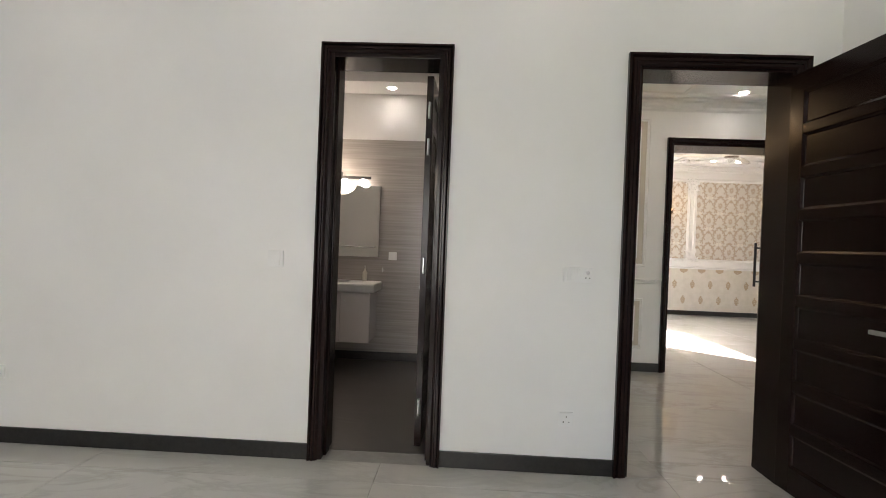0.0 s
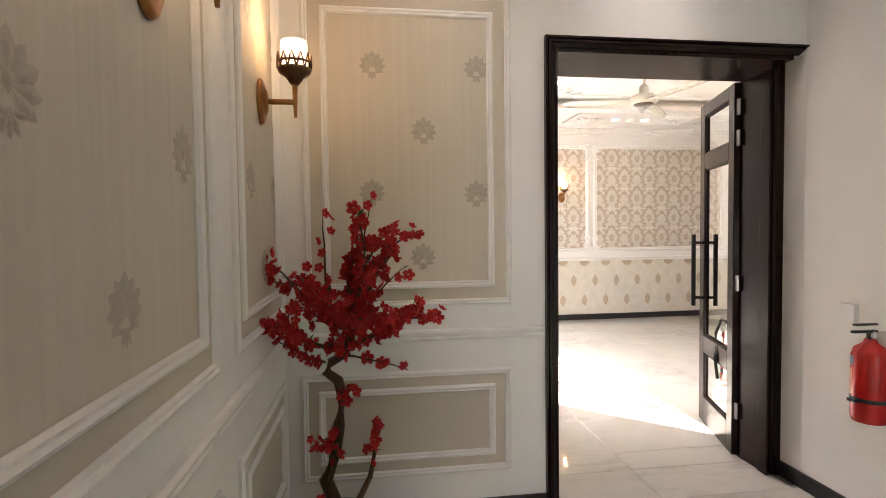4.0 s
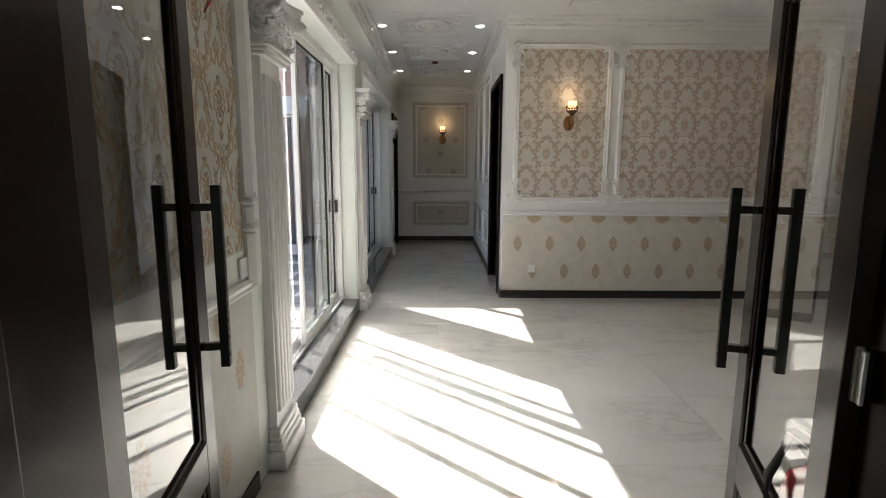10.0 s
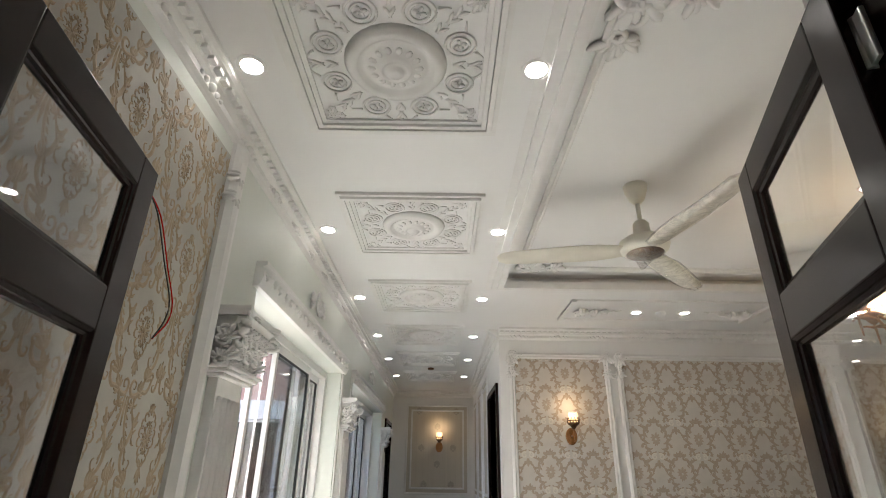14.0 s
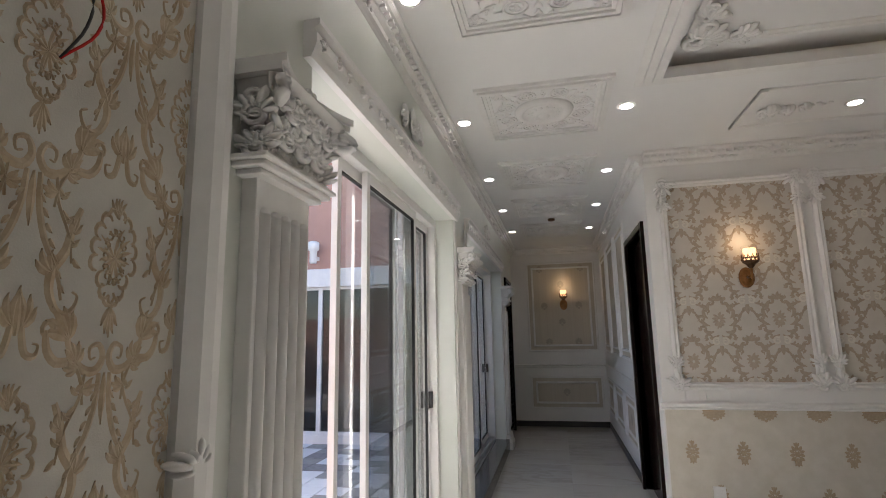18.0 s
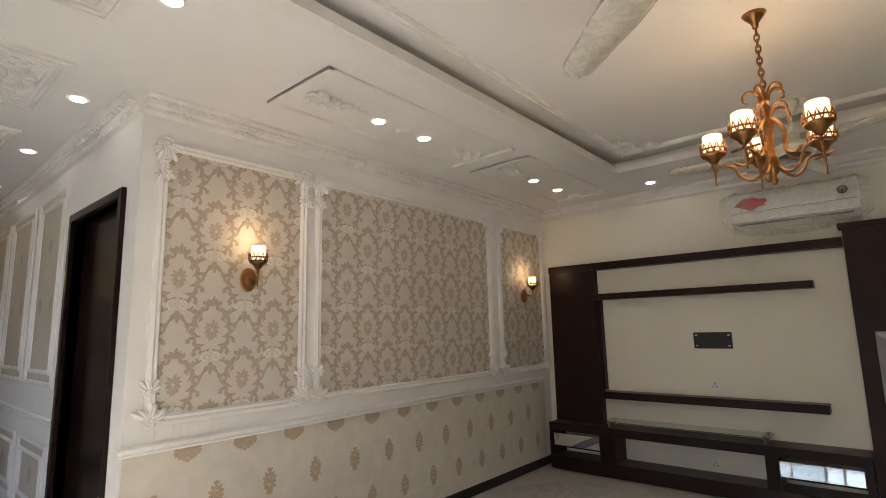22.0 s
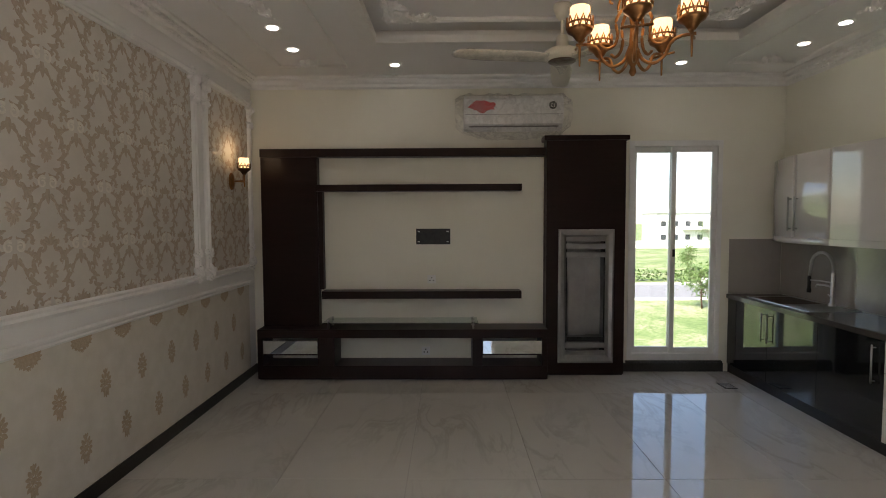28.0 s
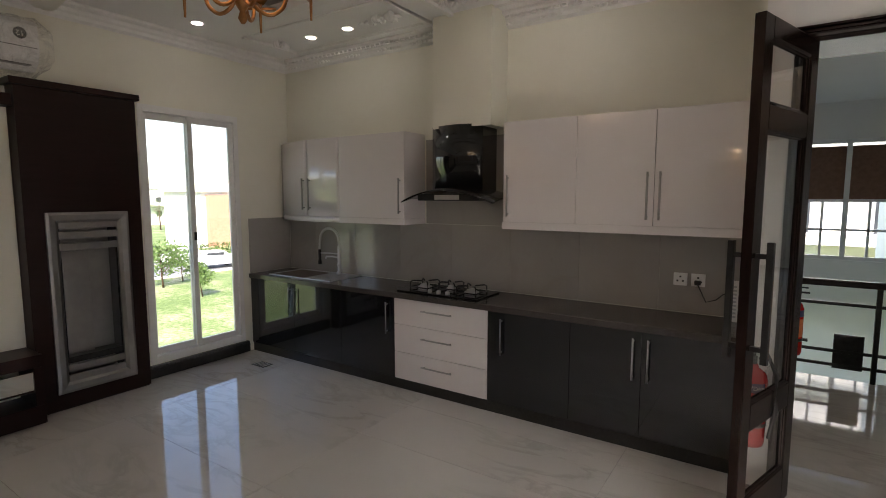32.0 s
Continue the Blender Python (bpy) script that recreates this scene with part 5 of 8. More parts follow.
    for sgn in (-1, 1):
        bm = bmesh.new()
        vol = lambda uu, o, zz: Vector((d + 0.085 + uu * 0.7 + o, sgn * (w + 0.05 + uu * 0.7), zz))
        tube(spiral(vol, 0, 2.49, 0.055, 1.8, 1.57, 0, 1, 22), 0.02, 8, bm)
        blob(bm, (d + 0.085, sgn * (w + 0.05), 2.49), 0.025, 0.025, 0.022)
        tube([(d + 0.02, sgn * (w - 0.06), 2.36), (d + 0.05, sgn * (w + 0.0), 2.46), (d + 0.085, sgn * (w + 0.07), 2.545)], 0.02, 8, bm)
        part("volute", bm, PLASTER, cap, "curled corner volute")
    bm = bmesh.new()
    for k in range(6):
        a = 2 * math.pi * k / 6
        blob(bm, (d + 0.07, 0.028 * math.cos(a), 2.585 + 0.028 * math.sin(a)), 0.012, 0.018, 0.018)
    blob(bm, (d + 0.078, 0, 2.585), 0.012, 0.014, 0.014)
    part("rosette", bm, PLASTER, cap, "small rosette on the abacus")
    for ob in (*p.children, *cap.children):
        if ob.name.startswith("reed") or ob.name.startswith("base"):
            continue
        for v in ob.data.vertices:
            if v.co.z > 2.16:
                v.co.z = 2.03 + (v.co.z - 2.165) * 0.64
    return p


first = pilaster(7.49, 7.77, "white reeded pilaster with a leafy capital")
for yc in (10.6, 14.13):
    copy_thing(first, pose(2.4, yc, 0))

wW = plane_x(2.4, 1)
for y0, y1, nm in ((7.79, 10.40, "trim_hood_lounge"), (10.88, 14.0, "trim_hood_passage")):
    bm = bmesh.new()
    hp = [(0, 0), (0.03, 0), (0.04, 0.02), (0.05, 0.05), (0.05, 0.085), (0.035, 0.1), (0.06, 0.115), (0.06, 0.135), (0, 0.135)]
    sweep(bm, hp, (2.4, y0, 2.54), (2.4, y1, 2.54), (1, 0, 0), (0, 0, 1))
    n = int((y1 - y0) / 0.11)
    for k in range(n):
        u = y0 + (k + 0.5) * (y1 - y0) / n
        acanthus(bm, plane_x(2.445, 1), u, 2.60, 0.05, 0.01, 1 if k % 2 else -1, 0.2, 5, 1.2)
    c = (y0 + y1) / 2
    for s in (-1, 0, 1):
        acanthus(bm, wW, c + s * 0.14, 2.82, 0.17 - 0.05 * abs(s), 0.02, s or 1, 0.4, 9)
    structure(nm, bm, PLASTER, "white carved hood moulding over the terrace door")
bm = bmesh.new()
sweep(bm, [(0, -0.06), (0.02, -0.06), (0.045, -0.03), (0.05, 0.0), (0.045, 0.03), (0.02, 0.06), (0, 0.06)], (2.4, 7.345, 1.0), (2.4, 7.345, 3.05), (1, 0, 0), (0, 1, 0))
for y in (10.38, 10.9, 13.97):
    sweep(bm, [(0, -0.03), (0.014, -0.03), (0.02, 0.0), (0.014, 0.03), (0, 0.03)], (2.4, y, 0.2), (2.4, y, 2.6), (1, 0, 0), (0, 1, 0))
structure("trim_west_uprights", bm, PLASTER, "white rounded upright moulding beside the wallpaper")

wpw = thing("wallpaper_panel", "cream wallpaper panel with raised gold damask beside the door", "wallpaper")
part("paper", slab(wW, 5.935, 7.29, 1.16, 2.98, 0, 0.002), PAPER_W, wpw, "cream vinyl wallpaper")
part("paper", slab(wW, 5.935, 7.35, 0.095, 0.98, 0, 0.002), PAPER_W, wpw, "cream vinyl wallpaper below the rail")


for col in range(-1, 10):
    for row in range(-2, 3):
        u, z = 7.12 - col * 0.16, 1.755 + row * 0.63 + (0.315 if col % 2 else 0)
        if z > 3.3 or z < 0.85:
            continue
        bm = bmesh.new()
        damask_motif(bm, lambda a, o, b: wW(u + 0.77 * (a - u), o, z + 0.87 * (b - z)), u, z, 0.9)
        trimmed(bm, (((0, 5.945, 0), (0, -1, 0)), ((0, 7.28, 0), (0, 1, 0)), ((0, 0, 1.17), (0, 0, -1)), ((0, 0, 2.97), (0, 0, 1))))
        if len(bm.faces) > 6:
            part("damask_print", bm, MOTIF_W, wpw, "raised gold damask motif")
        else:
            bm.free()
for row, (z, off) in enumerate(((0.66, 0.19), (0.33, 0.0), (0.93, 0.0))):
    for k in range(5):
        u = 5.85 + off + 0.375 * k
        if 5.95 < u < 7.33:
            bm = bmesh.new()
            flower_motif(bm, wW, u, z, 0.088 if row < 2 else 0.06, 0.004, 1)
            part("motif", bm, MOTIF, wpw, "gold printed motif")
bm = bmesh.new()
sweep(bm, RAIL, (2.4, 5.93, 1.0), (2.4, 7.38, 1.0), (1, 0, 0), (0, 0, 1))
structure("trim_west_rail", bm, PLASTER, "white moulded dado rail beside the pilaster")
bm = bmesh.new()
for z in (1.24, 1.36, 2.8, 2.9):
    acanthus(bm, wW, 7.325, z, 0.10, 0.03, -0.4, 1 if z < 2 else -1, 7, 1.3)
structure("trim_west_scroll", bm, PLASTER, "white acanthus scroll on the upright moulding")
sp = thing("switch_plate", "white switch plate on the band above the rail", "switch", (2.402, 7.28, 1.09))
part("plate", boxes((0, 0.012, -0.07, 0.07, -0.045, 0.045), bevel=0.004), PLASTIC, sp)
wire = thing("loose_wires", "loose red and black wires hanging from the wall", "wire")
for dx, mat, lab in ((0.0, BLACKRUBBER, "black wire"), (0.02, REDPAINT, "red wire")):
    part("wire", tube(smooth([(2.402, 6.78, 2.52), (2.44, 6.81 + dx, 2.44), (2.45, 6.90 + dx, 2.3), (2.45, 6.98 + dx, 2.2), (2.45, 6.98 + dx, 2.13), (2.44, 6.95, 2.06)]), 0.0025, 6), mat, wire, lab)


def sliding_door(y0, y1, panels, name, label):
    d = thing(name, label, "sliding door", kind="structure")
    x0, x1 = 2.12, 2.26
    z0, z1 = 0.15, 2.54
    part("frame", boxes((x0, x1, y0, y0 + 0.05, z0, z1), bevel=0.004), UPVC, d)
    part("frame", boxes((x0, x1, y1 - 0.05, y1, z0, z1), bevel=0.004), UPVC, d)
    part("frame_head", boxes((x0, x1, y0 + 0.05, y1 - 0.05, z1 - 0.06, z1), bevel=0.004), UPVC, d)
    bm = boxes((x0, x1, y0 + 0.05, y1 - 0.05, z0, z0 + 0.03))
    for k in range(3):
        box(bm, x0 + 0.02 + 0.045 * k, x0 + 0.027 + 0.045 * k, y0 + 0.05, y1 - 0.05, z0 + 0.03, z0 + 0.045)
    part("track", bm, ALU, d, "aluminium floor track")
    for a, b, t, glass in panels:
        x = x0 + 0.022 + 0.045 * t
        e = 0.042
        za, zb = z0 + 0.03, z1 - 0.06
        s = part("sash", boxes((x - 0.016, x + 0.016, a, a + e, za, zb), (x - 0.016, x + 0.016, b - e, b, za, zb), (x - 0.016, x + 0.016, a + e, b - e, za, za + 0.07), (x - 0.016, x + 0.016, a + e, b - e, zb - 0.06, zb), bevel=0.003), UPVC, d, "white sliding sash")
        g = part("glass_pane", boxes((x - 0.003, x + 0.003, a + e - 0.004, b - e + 0.004, za + 0.066, zb - 0.056)), glass, s, "large glass pane")
        g.visible_shadow = False
        ya, yb, zc, zd = a + e - 0.001, b - e + 0.001, za + 0.069, zb - 0.059
        part("gasket", boxes((x - 0.012, x + 0.012, ya, ya + 0.009, zc, zd), (x - 0.012, x + 0.012, yb - 0.009, yb, zc, zd), (x - 0.012, x + 0.012, ya, yb, zc, zc + 0.009), (x - 0.012, x + 0.012, ya, yb, zd - 0.009, zd)), BLACKRUBBER, s, "black glazing gasket")
    a, b, t, _ = panels[-1]
    hx = x0 + 0.022 + 0.045 * t + 0.016
    part("latch", boxes((hx, hx + 0.03, b - 0.045, b - 0.01, 1.08, 1.2), bevel=0.004), BLACKMETAL, d, "black latch")
    part("latch", boxes((hx, hx + 0.015, b - 0.045, b - 0.012, 0.98, 1.07), bevel=0.004), PLASTIC, d, "white latch plate")


sliding_door(7.86, 10.33, [(8.53, 9.4, 1, GLASS), (9.57, 10.28, 0, GREYGLASS), (8.80, 9.76, 2, GREYGLASS), (9.57, 10.27, 1, GLASS)], "door_7", "white framed sliding terrace door with grey glass, part open")
sliding_door(10.95, 13.92, [(10.99, 12.0, 0, GREYGLASS), (11.95, 12.95, 1, GREYGLASS), (12.9, 13.88, 0, GREYGLASS)], "door_8", "white framed sliding terrace door beside the passage, closed")
structure("trim_door_sill", boxes((2.1, 2.42, 7.82, 10.35, 0, 0.15), (2.1, 2.45, 10.93, 13.94, 0, 0.15), bevel=0.004), KERB, "polished black granite kerb under the terrace doors")

# ---- media wall ----
tv = thing("media_unit", "dark walnut wall unit with shelves and low niches", "tv unit", (8.88, 0.238, 0))
tv.scale = (1, 0.966, 0.99)
F = -0.13
part("side_panel", boxes((F, 0, 10.37, 10.985, 0.54, 2.43), bevel=0.003), UNITWOOD, tv)
part("inner_post", boxes((F + 0.03, 0, 10.32, 10.37, 0.93, 1.985), bevel=0.003), UNITWOOD, tv)
part("top_board", boxes((F - 0.02, 0, 7.89, 10.985, 2.345, 2.43), bevel=0.003), UNITWOOD, tv)
part("back_panel", boxes((-0.02, -0.003, 7.89, 10.37, 0.54, 2.345)), CREAM, tv, "cream back panel")
part("shelf", boxes((F - 0.06, -0.02, 8.15, 10.372, 1.98, 2.05), bevel=0.003), UNITWOOD, tv)
part("shelf", boxes((F - 0.06, -0.02, 8.15, 10.322, 0.84, 0.92), bevel=0.003), UNITWOOD, tv)
B0 = F - 0.2
part("base_top", boxes((B0, 0, 7.89, 10.985, 0.45, 0.54), bevel=0.003), UNITWOOD, tv)
part("base_bottom", boxes((B0, 0, 7.89, 10.985, 0.02, 0.16), bevel=0.003), UNITWOOD, tv)
part("plinth", boxes((B0 + 0.05, 0, 7.89, 10.985, 0.0, 0.02)), BLACKBASE, tv)
for a, b in ((10.93, 10.985), (10.16, 10.34), (8.58, 8.69), (7.89, 7.95)):
    part("upright", boxes((B0, 0, a, b, 0.16, 0.45), bevel=0.003), UNITWOOD, tv)
part("niche_back", boxes((-0.02, -0.004, 7.95, 10.93, 0.16, 0.45)), CREAM, tv, "cream niche back")
for a, b in ((10.34, 10.93), (7.95, 8.58)):
    part("drawer_front", boxes((B0 + 0.004, B0 + 0.02, a + 0.005, b - 0.005, 0.285, 0.42), bevel=0.002), MIRROR, tv, "mirrored drawer front")
    part("niche_shelf", boxes((B0 + 0.02, -0.02, a, b, 0.265, 0.28)), UNITWOOD, tv)
gs = part("glass_shelf", boxes((B0 - 0.02, -0.06, 8.63, 10.28, 0.605, 0.615), bevel=0.002), GREENGLASS, tv, "green edged glass shelf")
for y in (8.68, 10.23):
    for x in (B0 + 0.04, -0.1):
        part("glass_post", lathe([(0.012, 0.54), (0.012, 0.625), (0.016, 0.625), (0.016, 0.632)], 12, (x, y, 0)), CHROME, gs, "steel post")
part("bracket", boxes((-0.035, -0.02, 8.92, 9.3, 1.41, 1.58), bevel=0.004), BLACKMETAL, tv, "black screen bracket plate")
for y in (8.95, 9.27):
    for z in (1.44, 1.55):
        part("bracket_bolt", boxes((-0.04, -0.035, y - 0.012, y + 0.012, z - 0.006, z + 0.006)), CHROME, tv, "steel bolt slot")
for y, z in ((9.13, 1.03), (9.2, 0.24)):
    s = thing("wall_socket", "white wall socket on the media wall", "socket", (8.858, 0.238 + 0.966 * y, 0.99 * z))
    part("plate", boxes((-0.012, 0, -0.045, 0.045, -0.045, 0.045), bevel=0.004), PLASTIC, s)
    part("holes", boxes(*[(-0.0135, -0.0115, a - 0.006, a + 0.006, b - 0.006, b + 0.006) for a, b in ((0, 0.018), (-0.018, -0.012), (0.018, -0.012))]), BLACKMETAL, s)

tw = thing("heater_tower", "tall dark walnut tower with a brushed steel heater recess", "cabinet", (8.88, 0.238, 0))
tw.scale = (1, 0.966, 0.99)
TWF = -0.16
for a, b, c, d in ((7.03, 7.16, 0.02, 2.5), (7.74, 7.88, 0.02, 2.5), (7.16, 7.74, 0.02, 0.16), (7.16, 7.74, 1.56, 2.5)):
    part("front_panel", boxes((TWF, 0, a, b, c, d)), UNITWOOD, tw)
part("top_cap", boxes((TWF - 0.03, 0, 7.0, 7.91, 2.5, 2.55), bevel=0.006), UNITWOOD, tw, "moulded walnut cap")
part("plinth", boxes((TWF + 0.03, 0, 7.03, 7.88, 0, 0.02)), BLACKBASE, tw)
hp = thing("gas_heater_recess", "brushed steel heater surround with slotted vents", "heater", (8.88 + TWF, 7.435, 0))
hp.scale = (1, 0.966, 0.99)
bm = bmesh.new()
picture_frame(bm, lambda u, o, z: Vector((-o, u, z)), -0.3, 0.3, 0.145, 1.57, [(0, 0), (0.02, 0), (0.028, 0.02), (0.022, 0.06), (0.0, 0.085), (-0.03, 0.085), (-0.03, 0.0)])
part("surround", bm, STEEL, hp, "bevelled steel surround")
part("back", boxes((0.145, 0.15, -0.22, 0.22, 0.2, 1.5)), STEEL, hp)
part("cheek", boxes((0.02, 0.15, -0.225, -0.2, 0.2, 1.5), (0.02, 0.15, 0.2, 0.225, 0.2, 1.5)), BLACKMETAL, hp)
for z in (1.30, 1.39, 1.47, 0.25, 0.33):
    part("vent_bar", boxes((-0.005, 0.012, -0.215, 0.215, z - 0.028, z + 0.028), bevel=0.004), STEEL, hp, "steel bar between vent slots")
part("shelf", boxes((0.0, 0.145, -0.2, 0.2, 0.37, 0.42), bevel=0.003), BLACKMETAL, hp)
part("inner_panel", boxes((0.09, 0.1, -0.02, 0.17, 0.42, 1.26), bevel=0.004), STEEL, hp, "brushed steel reflector")
part("knob", lathe([(0.012, 0), (0.014, 0.01), (0.01, 0.02)], 12), STEEL, hp, m=pose(-0.006, -0.13, 0.29, 0, -90, 0))

ac = thing("air_conditioner", "white split air conditioner still wrapped in plastic film", "air conditioner", (8.88, 8.2, 2.765))
bm = bmesh.new()
pr = [(0, -0.17), (-0.10, -0.18), (-0.19, -0.12), (-0.215, -0.03), (-0.20, 0.13), (-0.17, 0.165), (0, 0.17)]
sweep(bm, pr, (0, -0.51, 0), (0, 0.51, 0), (1, 0, 0), (0, 0, 1))
part("body", bm, PLASTIC, ac)
part("louvre", boxes((-0.2, -0.12, -0.46, 0.46, -0.15, -0.145)), BLACKMETAL, ac, "dark louvre gap")
part("seam", boxes((-0.2165, -0.21, -0.5, 0.5, -0.032, -0.028)), BLACKMETAL, ac)
bm = bmesh.new()
rp = random.Random(9)
rim = [(0.32 + (0.14 + rp.uniform(-0.03, 0.025)) * math.cos(a), 0.055 + (0.062 + rp.uniform(-0.02, 0.016)) * math.sin(a)) for a in [2 * math.pi * k / 22 for k in range(22)]]
lo = [bm.verts.new((-0.2145 + 0.085 * max(0.0, z + 0.03) - 0.003, y, z)) for y, z in rim]
hi = [bm.verts.new((v.co.x + 0.006, v.co.y, v.co.z)) for v in lo]
bm.faces.new(lo)
for k in range(22):
    bm.faces.new((lo[k], hi[k], hi[(k + 1) % 22], lo[(k + 1) % 22]))
part("logo_patch", bm, REDPAINT, ac, "red printed patch under the film")
bd = part("display_badge", lathe([(0.04, 0), (0.04, 0.004)], 18), BLACKMETAL, ac, "round black badge", m=pose(-0.211, -0.4, 0.06, 0, -90, 0))
txt = bpy.data.curves.new("badge_number", "FONT")
txt.body, txt.size, txt.align_x, txt.align_y = "12", 0.05, "CENTER", "CENTER"
num = new("badge_number", txt)
num.data.materials.append(PLASTIC)
num.parent, num.matrix_basis = bd, pose(0, 0, 0.0055, 0, 0, 90)


def film_build(nt, p):
    tr = nt.nodes.new("ShaderNodeBsdfTransparent")
    gl = nt.nodes.new("ShaderNodeBsdfGlossy")
    gl.inputs["Roughness"].default_value = 0.18
    mix = nt.nodes.new("ShaderNodeMixShader")
    v = coords(nt)
    n = node(nt, "ShaderNodeTexNoise", Scale=12.0, Detail=2.0, Distortion=1.0)
    nt.links.new(v, n.inputs["Vector"])
    nt.links.new(math2(nt, "MULTIPLY_ADD", n.outputs[0], 0.16, 0.02), mix.inputs[0])
    b = nt.nodes.new("ShaderNodeBump")
    b.inputs["Strength"].default_value, b.inputs["Distance"].default_value = 0.8, 0.02
    nt.links.new(n.outputs[0], b.inputs["Height"])
    nt.links.new(b.outputs[0], gl.inputs["Normal"])
    nt.links.new(tr.outputs[0], mix.inputs[1])
    nt.links.new(gl.outputs[0], mix.inputs[2])
    nt.links.new(mix.outputs[0], nt.nodes["Material Output"].inputs[0])


FILM = material("clear_plastic_film", film_build)


def wrap_build(nt, p):
    """Thin crumpled packing film: part clear, part milky, with sharp creases whose white colour imitates highlights."""
    film_build(nt, p)
    first = nt.nodes["Material Output"].inputs[0].links[0].from_socket
    df = nt.nodes.new("ShaderNodeBsdfDiffuse")
    df.inputs["Color"].default_value = (0.85, 0.85, 0.83, 1)
    v = coords(nt)
    n = node(nt, "ShaderNodeTexNoise", Scale=9.0, Detail=3.0, Roughness=0.6, Distortion=0.5)
    nt.links.new(v, n.inputs["Vector"])
    crease = math2(nt, "SUBTRACT", 1.0, math2(nt, "MINIMUM", math2(nt, "MULTIPLY", math2(nt, "ABSOLUTE", math2(nt, "SUBTRACT", n.outputs[0], 0.5)), 12.0), 1.0))
    mix = nt.nodes.new("ShaderNodeMixShader")
    nt.links.new(math2(nt, "MULTIPLY_ADD", crease, 0.16, 0.07), mix.inputs[0])
    nt.links.new(first, mix.inputs[1])
    nt.links.new(df.outputs[0], mix.inputs[2])
    nt.links.new(mix.outputs[0], nt.nodes["Material Output"].inputs[0])


WRAP = material("crumpled_packing_film", wrap_build)
bm = bmesh.new()
rng = random.Random(4)
rings = []
for k in range(25):
    t = k / 24 * 2 - 1
    sc = 1.0 if abs(t) < 0.86 else 1.0 - (abs(t) - 0.86) * 4.0
    rings.append([bm.verts.new((x * (0.9 + 0.2 * sc) - 0.014 + rng.uniform(-0.012, 0.012), t * 0.6, z * (0.45 + 0.65 * sc) - (0.075 * max(0, 1 - t * t) if z < -0.1 else 0) + rng.uniform(-0.012, 0.012))) for x, z in pr])
for a, b in zip(rings, rings[1:]):
    for i in range(len(pr) - 1):
        f = bm.faces.new((a[i], a[i + 1], b[i + 1], b[i]))
        f.smooth = True
part("plastic_film", bm, WRAP, ac, "crumpled clear plastic film")

# ---- east window ----
wn1 = thing("window_1", "tall white framed sliding window over the lawn", "window", kind="structure")
part("window_frame", boxes((8.87, 8.99, 5.95, 6.0, 0.13, 2.49), (8.87, 8.99, 6.89, 6.94, 0.13, 2.49), (8.87, 8.99, 6.0, 6.89, 2.43, 2.49), (8.87, 8.99, 6.0, 6.89, 0.13, 0.2), bevel=0.004), UPVC, wn1)
for a, b, x in ((6.0, 6.48, 8.91), (6.43, 6.89, 8.95)):
    s = part("sash", boxes((x - 0.016, x + 0.016, a, a + 0.05, 0.2, 2.43), (x - 0.016, x + 0.016, b - 0.05, b, 0.2, 2.43), (x - 0.016, x + 0.016, a + 0.05, b - 0.05, 0.2, 0.26), (x - 0.016, x + 0.016, a + 0.05, b - 0.05, 2.37, 2.43), bevel=0.003), UPVC, wn1)
    g = part("pane", boxes((x - 0.003, x + 0.003, a + 0.046, b - 0.046, 0.256, 2.374)), GLASS, s)
    g.visible_shadow = False
part("latch", boxes((8.88, 8.9, 6.435, 6.46, 1.25, 1.33), bevel=0.004), BLACKMETAL, wn1, "black latch")
part("window_sill", boxes((8.83, 8.87, 5.93, 6.96, 0.10, 0.128), bevel=0.004), KERB, wn1, "dark granite sill")

# ---- kitchen ----
CF, CB = 5.86, 5.30


def bar_handle(parent, a, b, out, r=0.006):
    """A bar handle from a to b standing off along out."""
    a, b, out = Vector(a), Vector(b), Vector(out)
    way = (b - a).normalized()
    bm = tube([a + out * 0.03, b + out * 0.03], r, 8)
    for p in (a + way * 0.02, b - way * 0.02):
        tube([p, p + out * 0.03], r * 0.8, 6, bm)
    part("handle", bm, STEEL, parent, "brushed steel bar handle")


def base_unit(x0, x1, doors, mat, label, handles):
    u = thing("base_cabinet", label, "cabinet", group="kitchen base cabinets")
    part("body", boxes((x0, x1, CB + 0.01, CF - 0.022, 0.09, 0.805)), mat, u)
    part("toe_kick", boxes((x0, x1, CB + 0.01, CF - 0.012, 0, 0.09)), BLACKBASE, u, "black toe kick")
    n = len(doors) - 1
    for k in range(n):
        a, b = doors[k], doors[k + 1]
        d = part("door", boxes((a + 0.0015, b - 0.0015, CF - 0.02, CF, 0.093, 0.802), bevel=0.0015), mat, u)
        hx = handles[k]
        bar_handle(d, (hx, CF, 0.48), (hx, CF, 0.76), (0, 1, 0))
    return u


base_unit(7.53, 8.875, [7.53, 8.19, 8.875], LACQUER_DARK, "gloss charcoal double base cabinet under the sink", [8.15, 8.235])
base_unit(6.885, 7.53, [6.885, 7.53], LACQUER_DARK, "gloss charcoal single base cabinet", [6.96])
base_unit(5.31, 5.965, [5.31, 5.965], LACQUER_DARK, "gloss charcoal single base cabinet beside the drawers", [5.84])
base_unit(4.245, 5.31, [4.245, 4.83, 5.31], LACQUER_DARK, "gloss charcoal double base cabinet", [4.785, 4.88])
du = thing("drawer_unit", "gloss white three drawer unit under the hob", "drawers")
part("body", boxes((5.965, 6.885, CB + 0.01, CF - 0.022, 0.09, 0.805)), LACQUER_DRAW, du)
part("toe_kick", boxes((5.965, 6.885, CB + 0.01, CF - 0.012, 0, 0.09)), BLACKBASE, du, "black toe kick")
